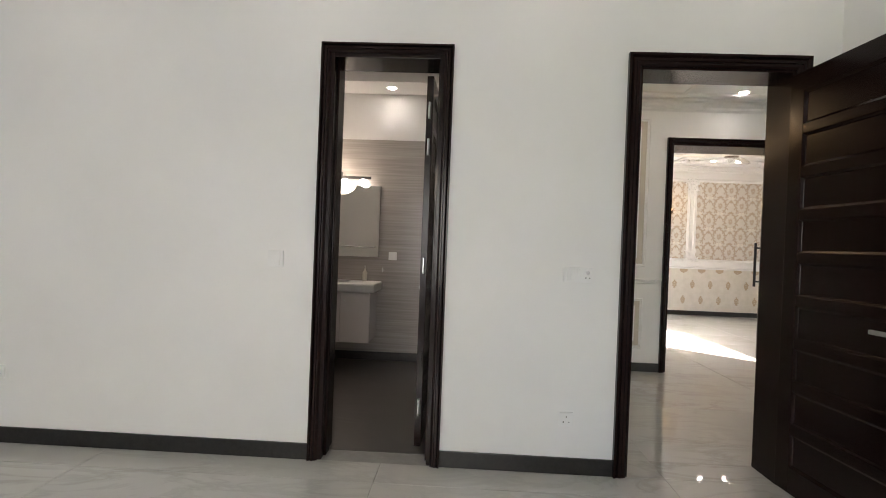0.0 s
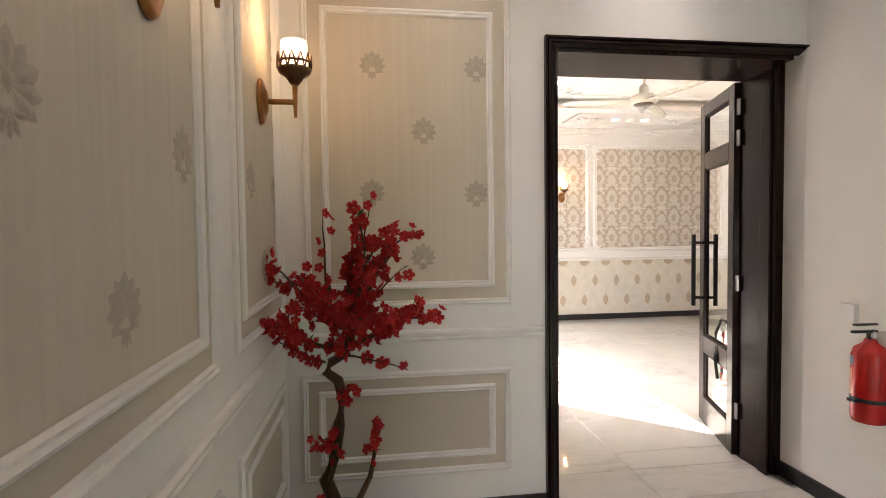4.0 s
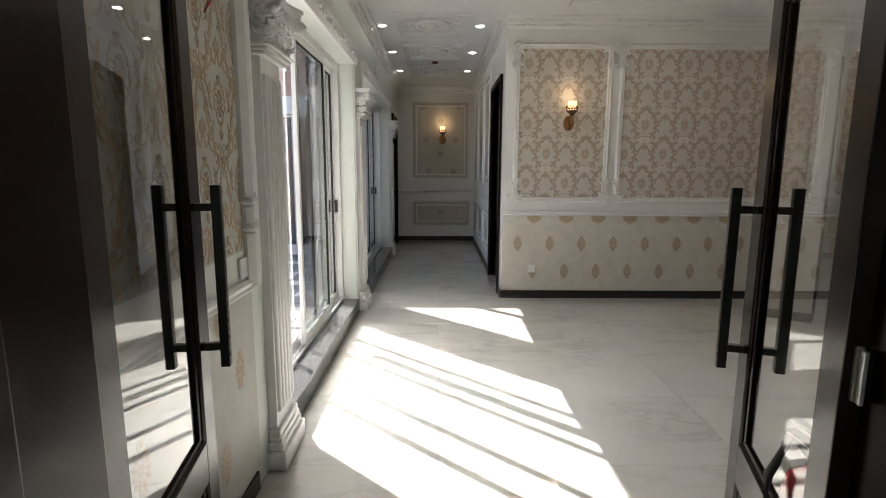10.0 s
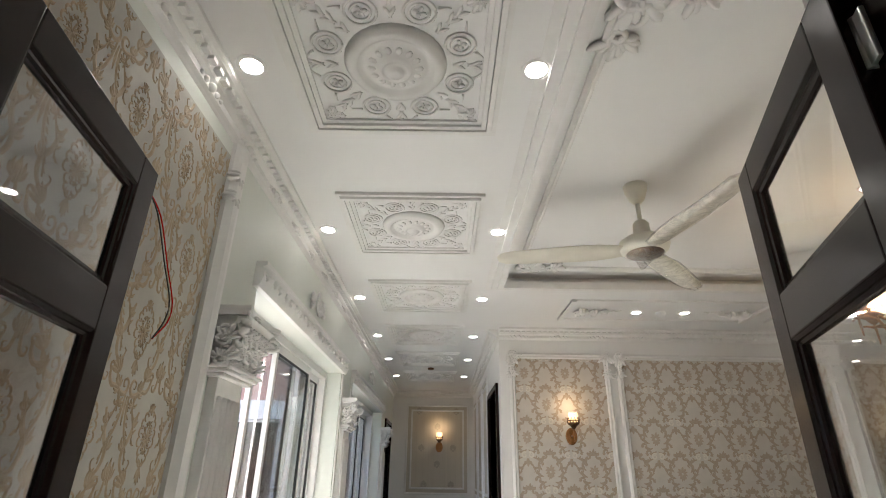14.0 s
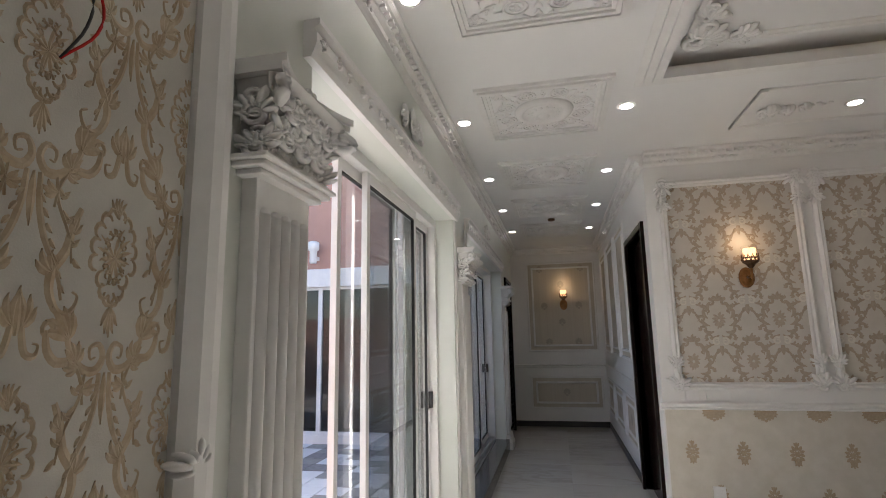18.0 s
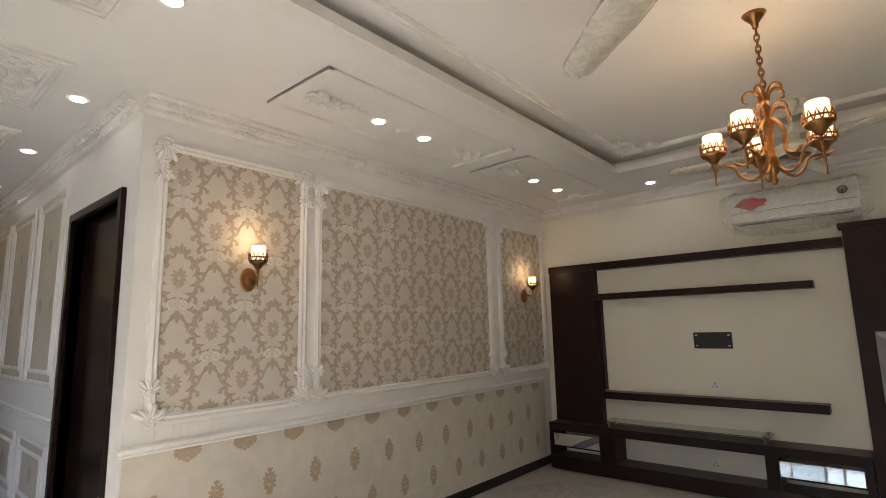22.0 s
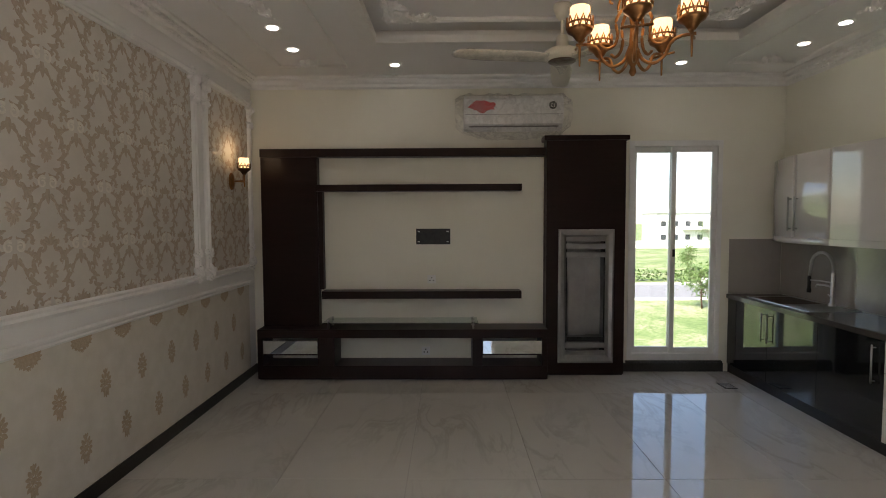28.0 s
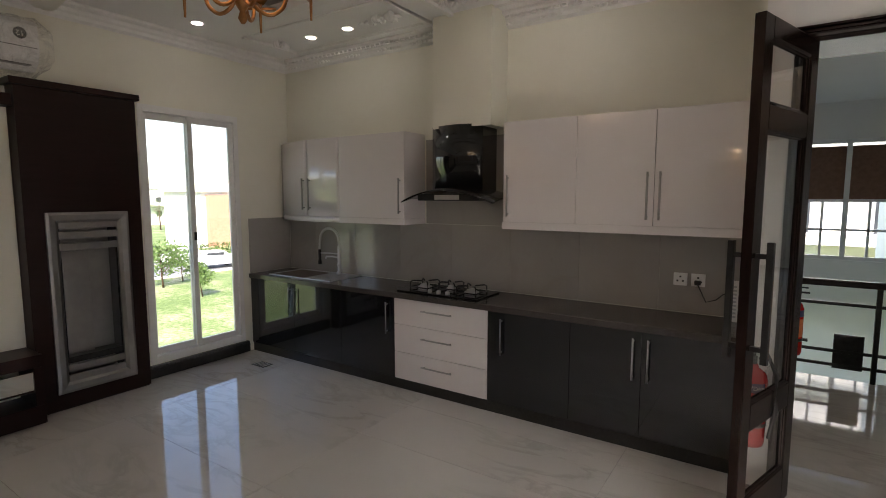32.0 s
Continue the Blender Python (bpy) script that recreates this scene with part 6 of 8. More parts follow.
for a, b in ((0.093, 0.33), (0.334, 0.575), (0.579, 0.805)):
    d = part("drawer", boxes((5.967, 6.883, CF - 0.02, CF + 0.002, a, b), bevel=0.002), LACQUER_DRAW, du)
    bar_handle(d, (6.28, CF, (a + b) / 2 + 0.03), (6.58, CF, (a + b) / 2 + 0.03), (0, 1, 0), 0.007)
wt = thing("worktop", "dark speckled granite kitchen worktop", "worktop")
part("front_edge", boxes((4.243, 8.877, CF + 0.012, CF + 0.02, 0.806, 0.85), bevel=0.003), GRANITE, wt, "polished granite nosing")
part("slab", boxes((4.243, 8.877, CB + 0.012, CF + 0.012, 0.808, 0.85), bevel=0.005), GRANITE, wt)
sb = thing("splashback", "grey beige tiled splashback behind the worktop", "splashback")
x = 4.245
while x < 8.86:
    b = min(x + 0.6, 8.87)
    part("tile", boxes((x + 0.001, b - 0.001, CB, CB + 0.009, 0.851, 1.42 if b > 5.96 else 1.42), bevel=0.001), SPLASH, sb)
    x = b
part("tile", boxes((5.967, 6.93, CB, CB + 0.009, 1.422, 2.2)), SPLASH, sb)
part("tile", boxes((8.87, 8.879, CB + 0.01, CF, 0.851, 1.44), bevel=0.001), SPLASH, sb)

UF = 5.63


def wall_unit(x0, x1, doors, handles, label):
    u = thing("wall_cabinet", label, "cabinet", group="kitchen wall cabinets")
    part("body", boxes((x0, x1, CB + 0.01, UF - 0.02, 1.46, 2.25)), LACQUER, u)
    part("light_rail", boxes((x0 - 0.005, x1 + 0.005, CB + 0.01, UF + 0.005, 1.42, 1.475), bevel=0.003), LACQUER, u, "white pelmet")
    for k in range(len(doors) - 1):
        d = part("door", boxes((doors[k] + 0.0015, doors[k + 1] - 0.0015, UF - 0.019, UF, 1.478, 2.25), bevel=0.002), LACQUER, u, "gloss white door")
        bar_handle(d, (handles[k], UF, 1.52), (handles[k], UF, 1.84), (0, 1, 0), 0.008)
    return u


wall_unit(5.375, 5.96, [5.375, 5.96], [5.915], "gloss white wall cabinet beside the hood")
wall_unit(4.25, 5.375, [4.25, 4.84, 5.375], [4.80, 4.88], "wide gloss white double wall cabinet")
wall_unit(6.945, 7.75, [6.945, 7.75], [6.99], "gloss white wall cabinet above the sink side")
cu = thing("wall_cabinet", "gloss white wall cabinet with curved corner doors", "cabinet", group="kitchen wall cabinets")


def curved_front(a0, a1, z0, z1, off):
    """Doors that curve from the front back to the east wall."""
    bm = bmesh.new()
    pts = []
    for k in range(13):
        t = a0 + (a1 - a0) * k / 12
        xx = 7.75 + 1.12 * t
        yy = UF - 0.22 * max(0.0, (t - 0.25) / 0.75) ** 2
        pts.append((xx, yy + off))
    fr = [[bm.verts.new((x, y - dy, z)) for x, y in pts] for z in (z0, z1) for dy in (0, 0.02)]
    for k in range(12):
        for a, b in ((0, 2), (1, 3), (0, 1), (2, 3)):
            f = bm.faces.new((fr[a][k], fr[a][k + 1], fr[b][k + 1], fr[b][k]))
            f.smooth = True
    for k in (0, 12):
        bm.faces.new((fr[0][k], fr[1][k], fr[3][k], fr[2][k]))
    return bm


bm = bmesh.new()
pts = [(7.75 + 1.12 * k / 12, UF - 0.022 - 0.22 * max(0.0, (k / 12 - 0.25) / 0.75) ** 2) for k in range(13)]
ring = [(7.75, CB + 0.01)] + pts + [(8.87, CB + 0.01)]
lo = [bm.verts.new((x, y, 1.46)) for x, y in ring]
hi = [bm.verts.new((x, y, 2.25)) for x, y in ring]
for k in range(len(ring)):
    bm.faces.new((lo[k], lo[(k + 1) % len(ring)], hi[(k + 1) % len(ring)], hi[k]))
bm.faces.new(lo[::-1])
bm.faces.new(hi)
part("body", bm, LACQUER, cu)
part("light_rail", curved_front(0, 1, 1.42, 1.475, 0.005), LACQUER, cu, "white pelmet")
for a, b, hx in ((0.003, 0.42, 8.17), (0.425, 0.99, 8.26)):
    d = part("door", curved_front(a, b, 1.478, 2.25, 0), LACQUER, cu, "curved gloss white door")
    bar_handle(d, (hx, UF - 0.005, 1.54), (hx, UF - 0.005, 1.86), (0, 1, 0), 0.009)

ch = structure("wall_duct_chase", boxes((6.10, 6.66, 5.3, 5.586, 2.25, H)), CREAM, "cream boxed duct above the cooker hood")
hd = thing("cooker_hood", "black glass cooker hood with curved canopy", "cooker hood", (6.44, 5.31, 0))
bm = bmesh.new()
ring = [(-0.25, 0.0)] + [(-0.25 + 0.5 * k / 10, 0.24 + 0.07 * math.sin(math.pi * k / 10)) for k in range(11)] + [(0.25, 0.0)]
lo = [bm.verts.new((x, y, 1.72)) for x, y in ring]
hi = [bm.verts.new((x, y, 2.27)) for x, y in ring]
for k in range(len(ring)):
    bm.faces.new((lo[k], lo[(k + 1) % len(ring)], hi[(k + 1) % len(ring)], hi[k])).smooth = 0 < k < 11
bm.faces.new(lo[::-1])
bm.faces.new(hi)
part("chimney", bm, BLACKGLASS, hd, "glossy black chimney")
bm = bmesh.new()
n = 16
top_v, bot_v = [], []
for k in range(n + 1):
    t = k / n * 2 - 1
    z = 1.76 - 0.10 * t * t
    for j, yy in enumerate((0.0, 0.3, 0.44 + 0.05 * (1 - t * t))):
        top_v.append(bm.verts.new((t * 0.45, yy, z - 0.03 * (j == 2))))
        bot_v.append(bm.verts.new((t * 0.45, yy, z - 0.008 - 0.03 * (j == 2))))
for k in range(n):
    for j in range(2):
        a, b, c, d = k * 3 + j, (k + 1) * 3 + j, (k + 1) * 3 + j + 1, k * 3 + j + 1
        bm.faces.new([top_v[i] for i in (a, b, c, d)]).smooth = True
        bm.faces.new([bot_v[i] for i in (d, c, b, a)]).smooth = True
    a, b = k * 3 + 2, (k + 1) * 3 + 2
    bm.faces.new((top_v[a], top_v[b], bot_v[b], bot_v[a]))
part("canopy", bm, BLACKGLASS, hd, "curved black glass canopy")
part("motor_box", boxes((-0.3, 0.3, 0.02, 0.40, 1.64, 1.70), bevel=0.01), BLACKMETAL, hd, "dark motor housing")
part("control_strip", boxes((-0.12, 0.12, 0.40, 0.405, 1.65, 1.69)), CHROME, hd, "steel control strip")

hob = thing("gas_hob", "black glass gas hob with three burners and pan stands", "hob", (6.50, 5.60, 0.85))
part("glass_top", boxes((-0.40, 0.40, -0.2, 0.2, 0.0, 0.012), bevel=0.004), BLACKGLASS, hob)
for bx, by, r in ((-0.24, 0.0, 0.062), (0.24, 0.0, 0.062), (0.0, -0.06, 0.042)):
    b = part("burner", lathe([(r, 0.012), (r, 0.03), (r * 0.7, 0.035), (r * 0.65, 0.05), (r * 0.3, 0.055)], 20, (bx, by, 0)), CHROME, hob, "steel burner")
    bm = bmesh.new()
    for k in range(4):
        a = math.pi / 4 + k * math.pi / 2
        c, s = math.cos(a), math.sin(a)
        q = r + 0.07
        tube([(bx + q * c, by + q * s, 0.012), (bx + q * c, by + q * s, 0.075), (bx + (q - 0.02) * c, by + (q - 0.02) * s, 0.085), (bx + 0.03 * c, by + 0.03 * s, 0.08)], 0.007, 6, bm)
    for k in range(4):
        a, e = math.pi / 4 + k * math.pi / 2, math.pi / 4 + (k + 1) * math.pi / 2
        q = r + 0.07
        tube([(bx + q * math.cos(a), by + q * math.sin(a), 0.03), (bx + q * math.cos(e), by + q * math.sin(e), 0.03)], 0.006, 6, bm)
    part("pan_stand", bm, BLACKMETAL, hob, "black iron pan stand")
for k in range(3):
    part("knob", lathe([(0.02, 0.012), (0.018, 0.035), (0.012, 0.04)], 14, (-0.09 + 0.09 * k, 0.14, 0)), CHROME, hob, "steel knob")

sk = thing("sink", "steel kitchen sink with drainer set in the worktop", "sink", (8.2, 5.56, 0.85))
part("rim", boxes((-0.46, 0.46, 0.2, 0.225, 0, 0.006), (-0.46, 0.46, -0.225, -0.19, 0, 0.006), (-0.46, -0.06, -0.19, 0.2, 0, 0.006), (0.42, 0.46, -0.19, 0.2, 0, 0.006), bevel=0.002), CHROME, sk)
# no hollow: a flat plate, its dark colour imitates the shade inside the bowl
part("bowl", boxes((-0.06, 0.42, -0.19, 0.2, 0.0005, 0.003)), DARKBRONZE, sk, "flat dark plate imitating the shade in the steel bowl")
bm = bmesh.new()
for k in range(7):
    box(bm, -0.43 + 0.05 * k, -0.415 + 0.05 * k, -0.16, 0.17, 0.006, 0.01, bevel=0.001)
part("drainer_ribs", bm, CHROME, sk)
fc = thing("kitchen_tap", "chrome spring neck kitchen tap with pull-down spray", "tap", (8.0, 5.40, 0.85))
part("base", lathe([(0.028, 0), (0.028, 0.03), (0.018, 0.04), (0.016, 0.30), (0.012, 0.31)], 16), CHROME, fc)
arc = [(0, 0, 0.30)] + [(0.13 - 0.13 * math.cos(math.pi * k / 10), 0.02 * k / 10, 0.36 + 0.13 * math.sin(math.pi * k / 10)) for k in range(11)] + [(0.26, 0.03, 0.26)]
part("spring_neck", tube(arc, 0.011, 8), CHROME, fc)
bm = bmesh.new()
for k in range(40):
    i = min(int(k / 40 * (len(arc) - 1)), len(arc) - 2)
    f = k / 40 * (len(arc) - 1) - i
    c = Vector(arc[i]).lerp(Vector(arc[i + 1]), f)
    w = (Vector(arc[i + 1]) - Vector(arc[i])).normalized()
    s1 = w.cross(Vector((0, 1, 0))).normalized()
    s2 = w.cross(s1)
    tube([c + 0.014 * (math.cos(a) * s1 + math.sin(a) * s2) for a in [j * math.pi / 3 for j in range(7)]], 0.0025, 4, bm)
part("spring_coil", bm, CHROME, fc)
part("spray_head", lathe([(0.012, 0.26), (0.016, 0.24), (0.014, 0.15), (0.02, 0.13), (0.02, 0.10)], 14, (0.26, 0.03, 0)), BLACKMETAL, fc, "black and chrome spray head")
part("arm", tube([(0, 0, 0.22), (0.13, 0.015, 0.225), (0.24, 0.03, 0.22)], 0.007, 8), CHROME, fc)
part("spout", tube([(0, 0, 0.18), (0.08, 0.01, 0.19), (0.17, 0.02, 0.185), (0.18, 0.02, 0.16)], 0.009, 8), CHROME, fc)
part("lever", tube([(0, 0, 0.08), (-0.03, 0.06, 0.12)], 0.006, 8), CHROME, fc)

for x in (4.70, 4.585):
    s = thing("kitchen_socket", "white socket plate on the splashback", "socket", (x, CB + 0.009, 1.09))
    part("plate", boxes((-0.045, 0.045, 0, 0.012, -0.045, 0.045), bevel=0.004), PLASTIC, s)
    part("holes", boxes(*[(a - 0.006, a + 0.006, 0.0115, 0.0135, b - 0.006, b + 0.006) for a, b in ((0, 0.018), (-0.018, -0.012), (0.018, -0.012))]), BLACKMETAL, s)
    if x < 4.6:
        part("plug", boxes((-0.02, 0.02, 0.0135, 0.045, -0.03, 0.0), bevel=0.005), BLACKRUBBER, s, "black plug")
        part("cable", tube([(0, 0.045, -0.02), (-0.06, 0.06, -0.14), (-0.12, 0.05, -0.12), (-0.16, 0.04, -0.08), (-0.22, 0.06, -0.05)], 0.004, 6), BLACKRUBBER, s, "black cable")
pw = thing("power_strip", "upright white slotted router box on the worktop", "router", (4.36, 5.42, 0.85))
part("body", boxes((-0.035, 0.035, -0.03, 0.03, 0, 0.27), bevel=0.006), PLASTIC, pw)
for k in range(9):
    part("slot", boxes((-0.022, 0.022, 0.0295, 0.0315, 0.03 + 0.025 * k, 0.042 + 0.025 * k)), ALU, pw, "grey vent slot")
dr = thing("floor_drain", "black slotted floor drain grate", "drain", (8.38, 6.12, 0))
part("grate", boxes((-0.09, 0.09, -0.06, 0.06, 0.0005, 0.004), bevel=0.001), BLACKMETAL, dr)
for k in range(5):
    part("bar", boxes((-0.075 + 0.035 * k, -0.06 + 0.035 * k, -0.045, 0.045, 0.004, 0.007)), ALU, dr)

# ---- lounge sockets ----
for x, z, w in ((4.225, 1.105, 0.05), (4.42, 1.105, 0.09), (4.36, 0.36, 0.045)):
    s = thing("wall_socket", "white switch and socket plate on the damask wall", "socket", (x, 10.987, z))
    part("plate", boxes((-w, w, -0.012, 0, -0.045, 0.045), bevel=0.004), PLASTIC, s)
    part("rocker", boxes((-w * 0.5, -w * 0.1, -0.015, -0.011, -0.02, 0.02), bevel=0.001), PLASTIC, s)
    part("rocker", boxes((w * 0.2, w * 0.6, -0.015, -0.011, -0.02, 0.02), bevel=0.001), PLASTIC, s)

# ---- ceiling fan ----
fn = thing("ceiling_fan", "ivory ceiling fan with film-wrapped blades, at rest", "fan", (4.52, 8.0, TZ))
part("canopy", lathe([(0.02, -0.13), (0.045, -0.1), (0.065, -0.04), (0.07, 0)], 20), FANWHITE, fn)
part("rod", lathe([(0.013, -0.33), (0.013, -0.1)], 12), FANWHITE, fn)
mo = part("motor", lathe([(0.03, -0.25), (0.045, -0.27), (0.05, -0.35), (0.10, -0.365), (0.135, -0.39), (0.142, -0.42), (0.13, -0.45), (0.108, -0.465)], 28), FANWHITE, fn, "ivory motor housing")
part("cap", lathe([(0.104, -0.455), (0.102, -0.47), (0.035, -0.478), (0.012, -0.48)], 24), DARKBRONZE, mo, "dark round cap under the motor")
bm = bmesh.new()
rg = random.Random(21)
rr = []
for z, r in ((-0.474, 0.112), (-0.484, 0.08), (-0.50, 0.05), (-0.53, 0.03), (-0.565, 0.012)):
    rr.append([bm.verts.new(((r + rg.uniform(-0.008, 0.008)) * math.cos(2 * math.pi * k / 14) + (z + 0.474) * 0.3, (r + rg.uniform(-0.008, 0.008)) * math.sin(2 * math.pi * k / 14), z + rg.uniform(-0.004, 0.004))) for k in range(14)])
for a, b in zip(rr, rr[1:]):
    for k in range(14):
        bm.faces.new((a[k], a[(k + 1) % 14], b[(k + 1) % 14], b[k]))
part("plastic_wrap", bm, WRAP, mo, "crumpled clear film under the motor")
for k, (ang, wrap) in enumerate(((169, 0), (48, 1), (280, 1))):
    bm = bmesh.new()
    prof = [(0.10, 0.05), (0.17, 0.068), (0.27, 0.086), (0.42, 0.086), (0.6, 0.077), (0.74, 0.07), (0.80, 0.058), (0.83, 0.036), (0.84, 0.014)]
    up, dn = [], []
    for r, w in prof:
        tilt = 0.16
        for s in (-1, 0, 1):
            up.append(bm.verts.new((r, s * w, -0.44 + s * w * tilt + (0.006 if s == 0 else 0))))
            dn.append(bm.verts.new((r, s * w, -0.445 + s * w * tilt + (0.006 if s == 0 else 0))))
    for i in range(len(prof) - 1):
        for j in range(2):
            a, b, c, d = i * 3 + j, (i + 1) * 3 + j, (i + 1) * 3 + j + 1, i * 3 + j + 1
            bm.faces.new([up[q] for q in (a, b, c, d)]).smooth = True
            bm.faces.new([dn[q] for q in (d, c, b, a)]).smooth = True
        for j in (0, 2):
            a, b = i * 3 + j, (i + 1) * 3 + j
            bm.faces.new((up[a], up[b], dn[b], dn[a]))
    bm.faces.new([up[0], up[1], up[2], dn[2], dn[1], dn[0]])
    e = (len(prof) - 1) * 3
    bm.faces.new([up[e], up[e + 1], up[e + 2], dn[e + 2], dn[e + 1], dn[e]])
    bl = part("blade", bm, FANWHITE, fn, m=pose(0, 0, 0, 0, 0, ang))
    if wrap:
        bm = bmesh.new()
        rr = []
        for r, w in prof + [(0.85, 0.045)]:
            rr.append([bm.verts.new((r, s * (w + 0.012), -0.442 + s * w * 0.16 + dz + rng.uniform(-0.008, 0.008))) for s, dz in ((-1, 0), (-0.3, 0.018), (0.4, 0.016), (1, 0), (0.4, -0.02), (-0.4, -0.022))])
        for a, b in zip(rr, rr[1:]):
            for q in range(6):
                bm.faces.new((a[q], a[(q + 1) % 6], b[(q + 1) % 6], b[q])).smooth = True
        part("plastic_wrap", bm, WRAP, bl, "crumpled clear film on the blade")
fn.scale = (1, 1, 0.95)
copy_thing(fn, pose(7.35, 8.0, TZ, 0, 0, 180) @ Matrix.Diagonal((1, 1, 0.95, 1)))

# ---- sconces and chandelier ----
def lamp_cup(parent, at, scale=1.0, metal=DARKBRONZE):
    """Opal shade in a pierced bronze gallery, with a clear outer sleeve."""
    x, y, z = at
    s = scale
    sh = part("shade", lathe([(0.038 * s, 0.0), (0.041 * s, 0.004 * s), (0.041 * s, 0.086 * s), (0.038 * s, 0.09 * s)], 18, at), SHADE, parent, "glowing cream shade")
    bm = lathe([(0.012 * s, -0.05 * s), (0.02 * s, -0.04 * s), (0.03 * s, -0.025 * s), (0.05 * s, -0.012 * s), (0.055 * s, 0.0), (0.051 * s, 0.004 * s)], 18, at)
    part("cup", bm, metal, parent, "bronze cup")
    bm = bmesh.new()
    for k in range(12):
        a = 2 * math.pi * k / 12
        pl = lambda u, o, zz, ang=a: Vector((x + (0.053 * s + o) * math.cos(ang + u / (0.053 * s)), y + (0.053 * s + o) * math.sin(ang + u / (0.053 * s)), z + zz))
        tube([pl(-0.012 * s, 0, 0.0), pl(-0.006 * s, 0, 0.028 * s), pl(0, 0, 0.046 * s), pl(0.006 * s, 0, 0.028 * s), pl(0.012 * s, 0, 0.0)], 0.0034 * s, 4, bm)
    tube([Vector((x + 0.053 * s * math.cos(a), y + 0.053 * s * math.sin(a), z + 0.02 * s)) for a in [2 * math.pi * k / 24 for k in range(25)]], 0.005 * s, 4, bm)
    part("gallery", bm, metal, parent, "pierced bronze gallery", kind="stuff")
    bm = bmesh.new()
    r0 = [bm.verts.new((x + 0.052 * s * math.cos(2 * math.pi * k / 20), y + 0.052 * s * math.sin(2 * math.pi * k / 20), z + 0.005 * s)) for k in range(20)]
    r1 = [bm.verts.new((v.co.x, v.co.y, z + 0.108 * s)) for v in r0]
    for k in range(20):
        bm.faces.new((r0[k], r0[(k + 1) % 20], r1[(k + 1) % 20], r1[k])).smooth = True
    g = part("glass_sleeve", bm, FILM, parent, "clear glass sleeve")
    g.visible_shadow = False


def sconce(at, turn, scale, power):
    """A wall sconce; local -y looks away from the wall."""
    s = thing("wall_sconce", "bronze wall sconce with a glowing cream shade", "wall lamp", at, turn, group="wall sconces")
    m = scale
    bm = lathe([(0.062 * m, 0), (0.06 * m, 0.008 * m), (0.05 * m, 0.014 * m), (0.044 * m, 0.012 * m), (0.03 * m, 0.022 * m), (0.015 * m, 0.026 * m)], 24)
    bmesh.ops.transform(bm, matrix=pose(0, 0, 0, 90, 0, 0) @ Matrix.Diagonal((0.85, 1.2, 1, 1)), verts=bm.verts)
    part("back_plate", bm, BRASS, s, "oval brass back plate")
    part("arm", tube([(0, 0, 0), (0, -0.06 * m, 0), (0, -0.11 * m, 0)], 0.009 * m, 10), BRASS, s)
    part("stem", tube([(0, -0.11 * m, 0.06 * m), (0, -0.11 * m, -0.01 * m), (0, -0.11 * m, -0.05 * m)], 0.0095 * m, 10, None, 0.45), BRASS, s, "tapered brass stem")
    lamp_cup(s, (0, -0.11 * m, 0.105 * m), m)
    w = s.matrix_basis @ Vector((0, -0.11 * m, 0.27 * m))
    bulb("sconce_bulb", w, power)


sconce((4.73, 10.985, 2.04), 0, 1.15, 0.24)
sconce((8.34, 10.985, 2.04), 0, 1.15, 0.24)
sconce((3.33, 15.895, 2.12), 0, 1.3, 0.28)
sconce((1.223, 5.02, 2.06), 90, 1.25, 0.2)
sconce((1.223, 3.98, 2.06), 90, 1.25, 0.2)

cd = thing("chandelier", "antique brass five arm chandelier with glowing shades", "chandelier", (5.91, 7.97, TZ))
cd.scale = (0.9, 0.9, 0.89)
part("canopy", lathe([(0.015, -0.09), (0.02, -0.06), (0.05, -0.02), (0.065, 0)], 20), BRASS, cd)
bm = bmesh.new()
for k in range(13):
    z = -0.09 - k * 0.037
    a = (k % 2) * math.pi / 2
    tube([Vector((0.013 * math.cos(t) * math.cos(a), 0.013 * math.cos(t) * math.sin(a), z - 0.022 + 0.026 * math.sin(t))) for t in [2 * math.pi * j / 10 for j in range(11)]], 0.0055, 6, bm)
part("chain", bm, BRASS, cd, "brass link chain")
part("hub", lathe([(0.008, -1.05), (0.02, -1.03), (0.012, -1.0), (0.03, -0.97), (0.04, -0.93), (0.022, -0.88), (0.016, -0.78), (0.028, -0.70), (0.022, -0.64), (0.03, -0.60), (0.012, -0.57)], 20), BRASS, cd, "turned brass hub")
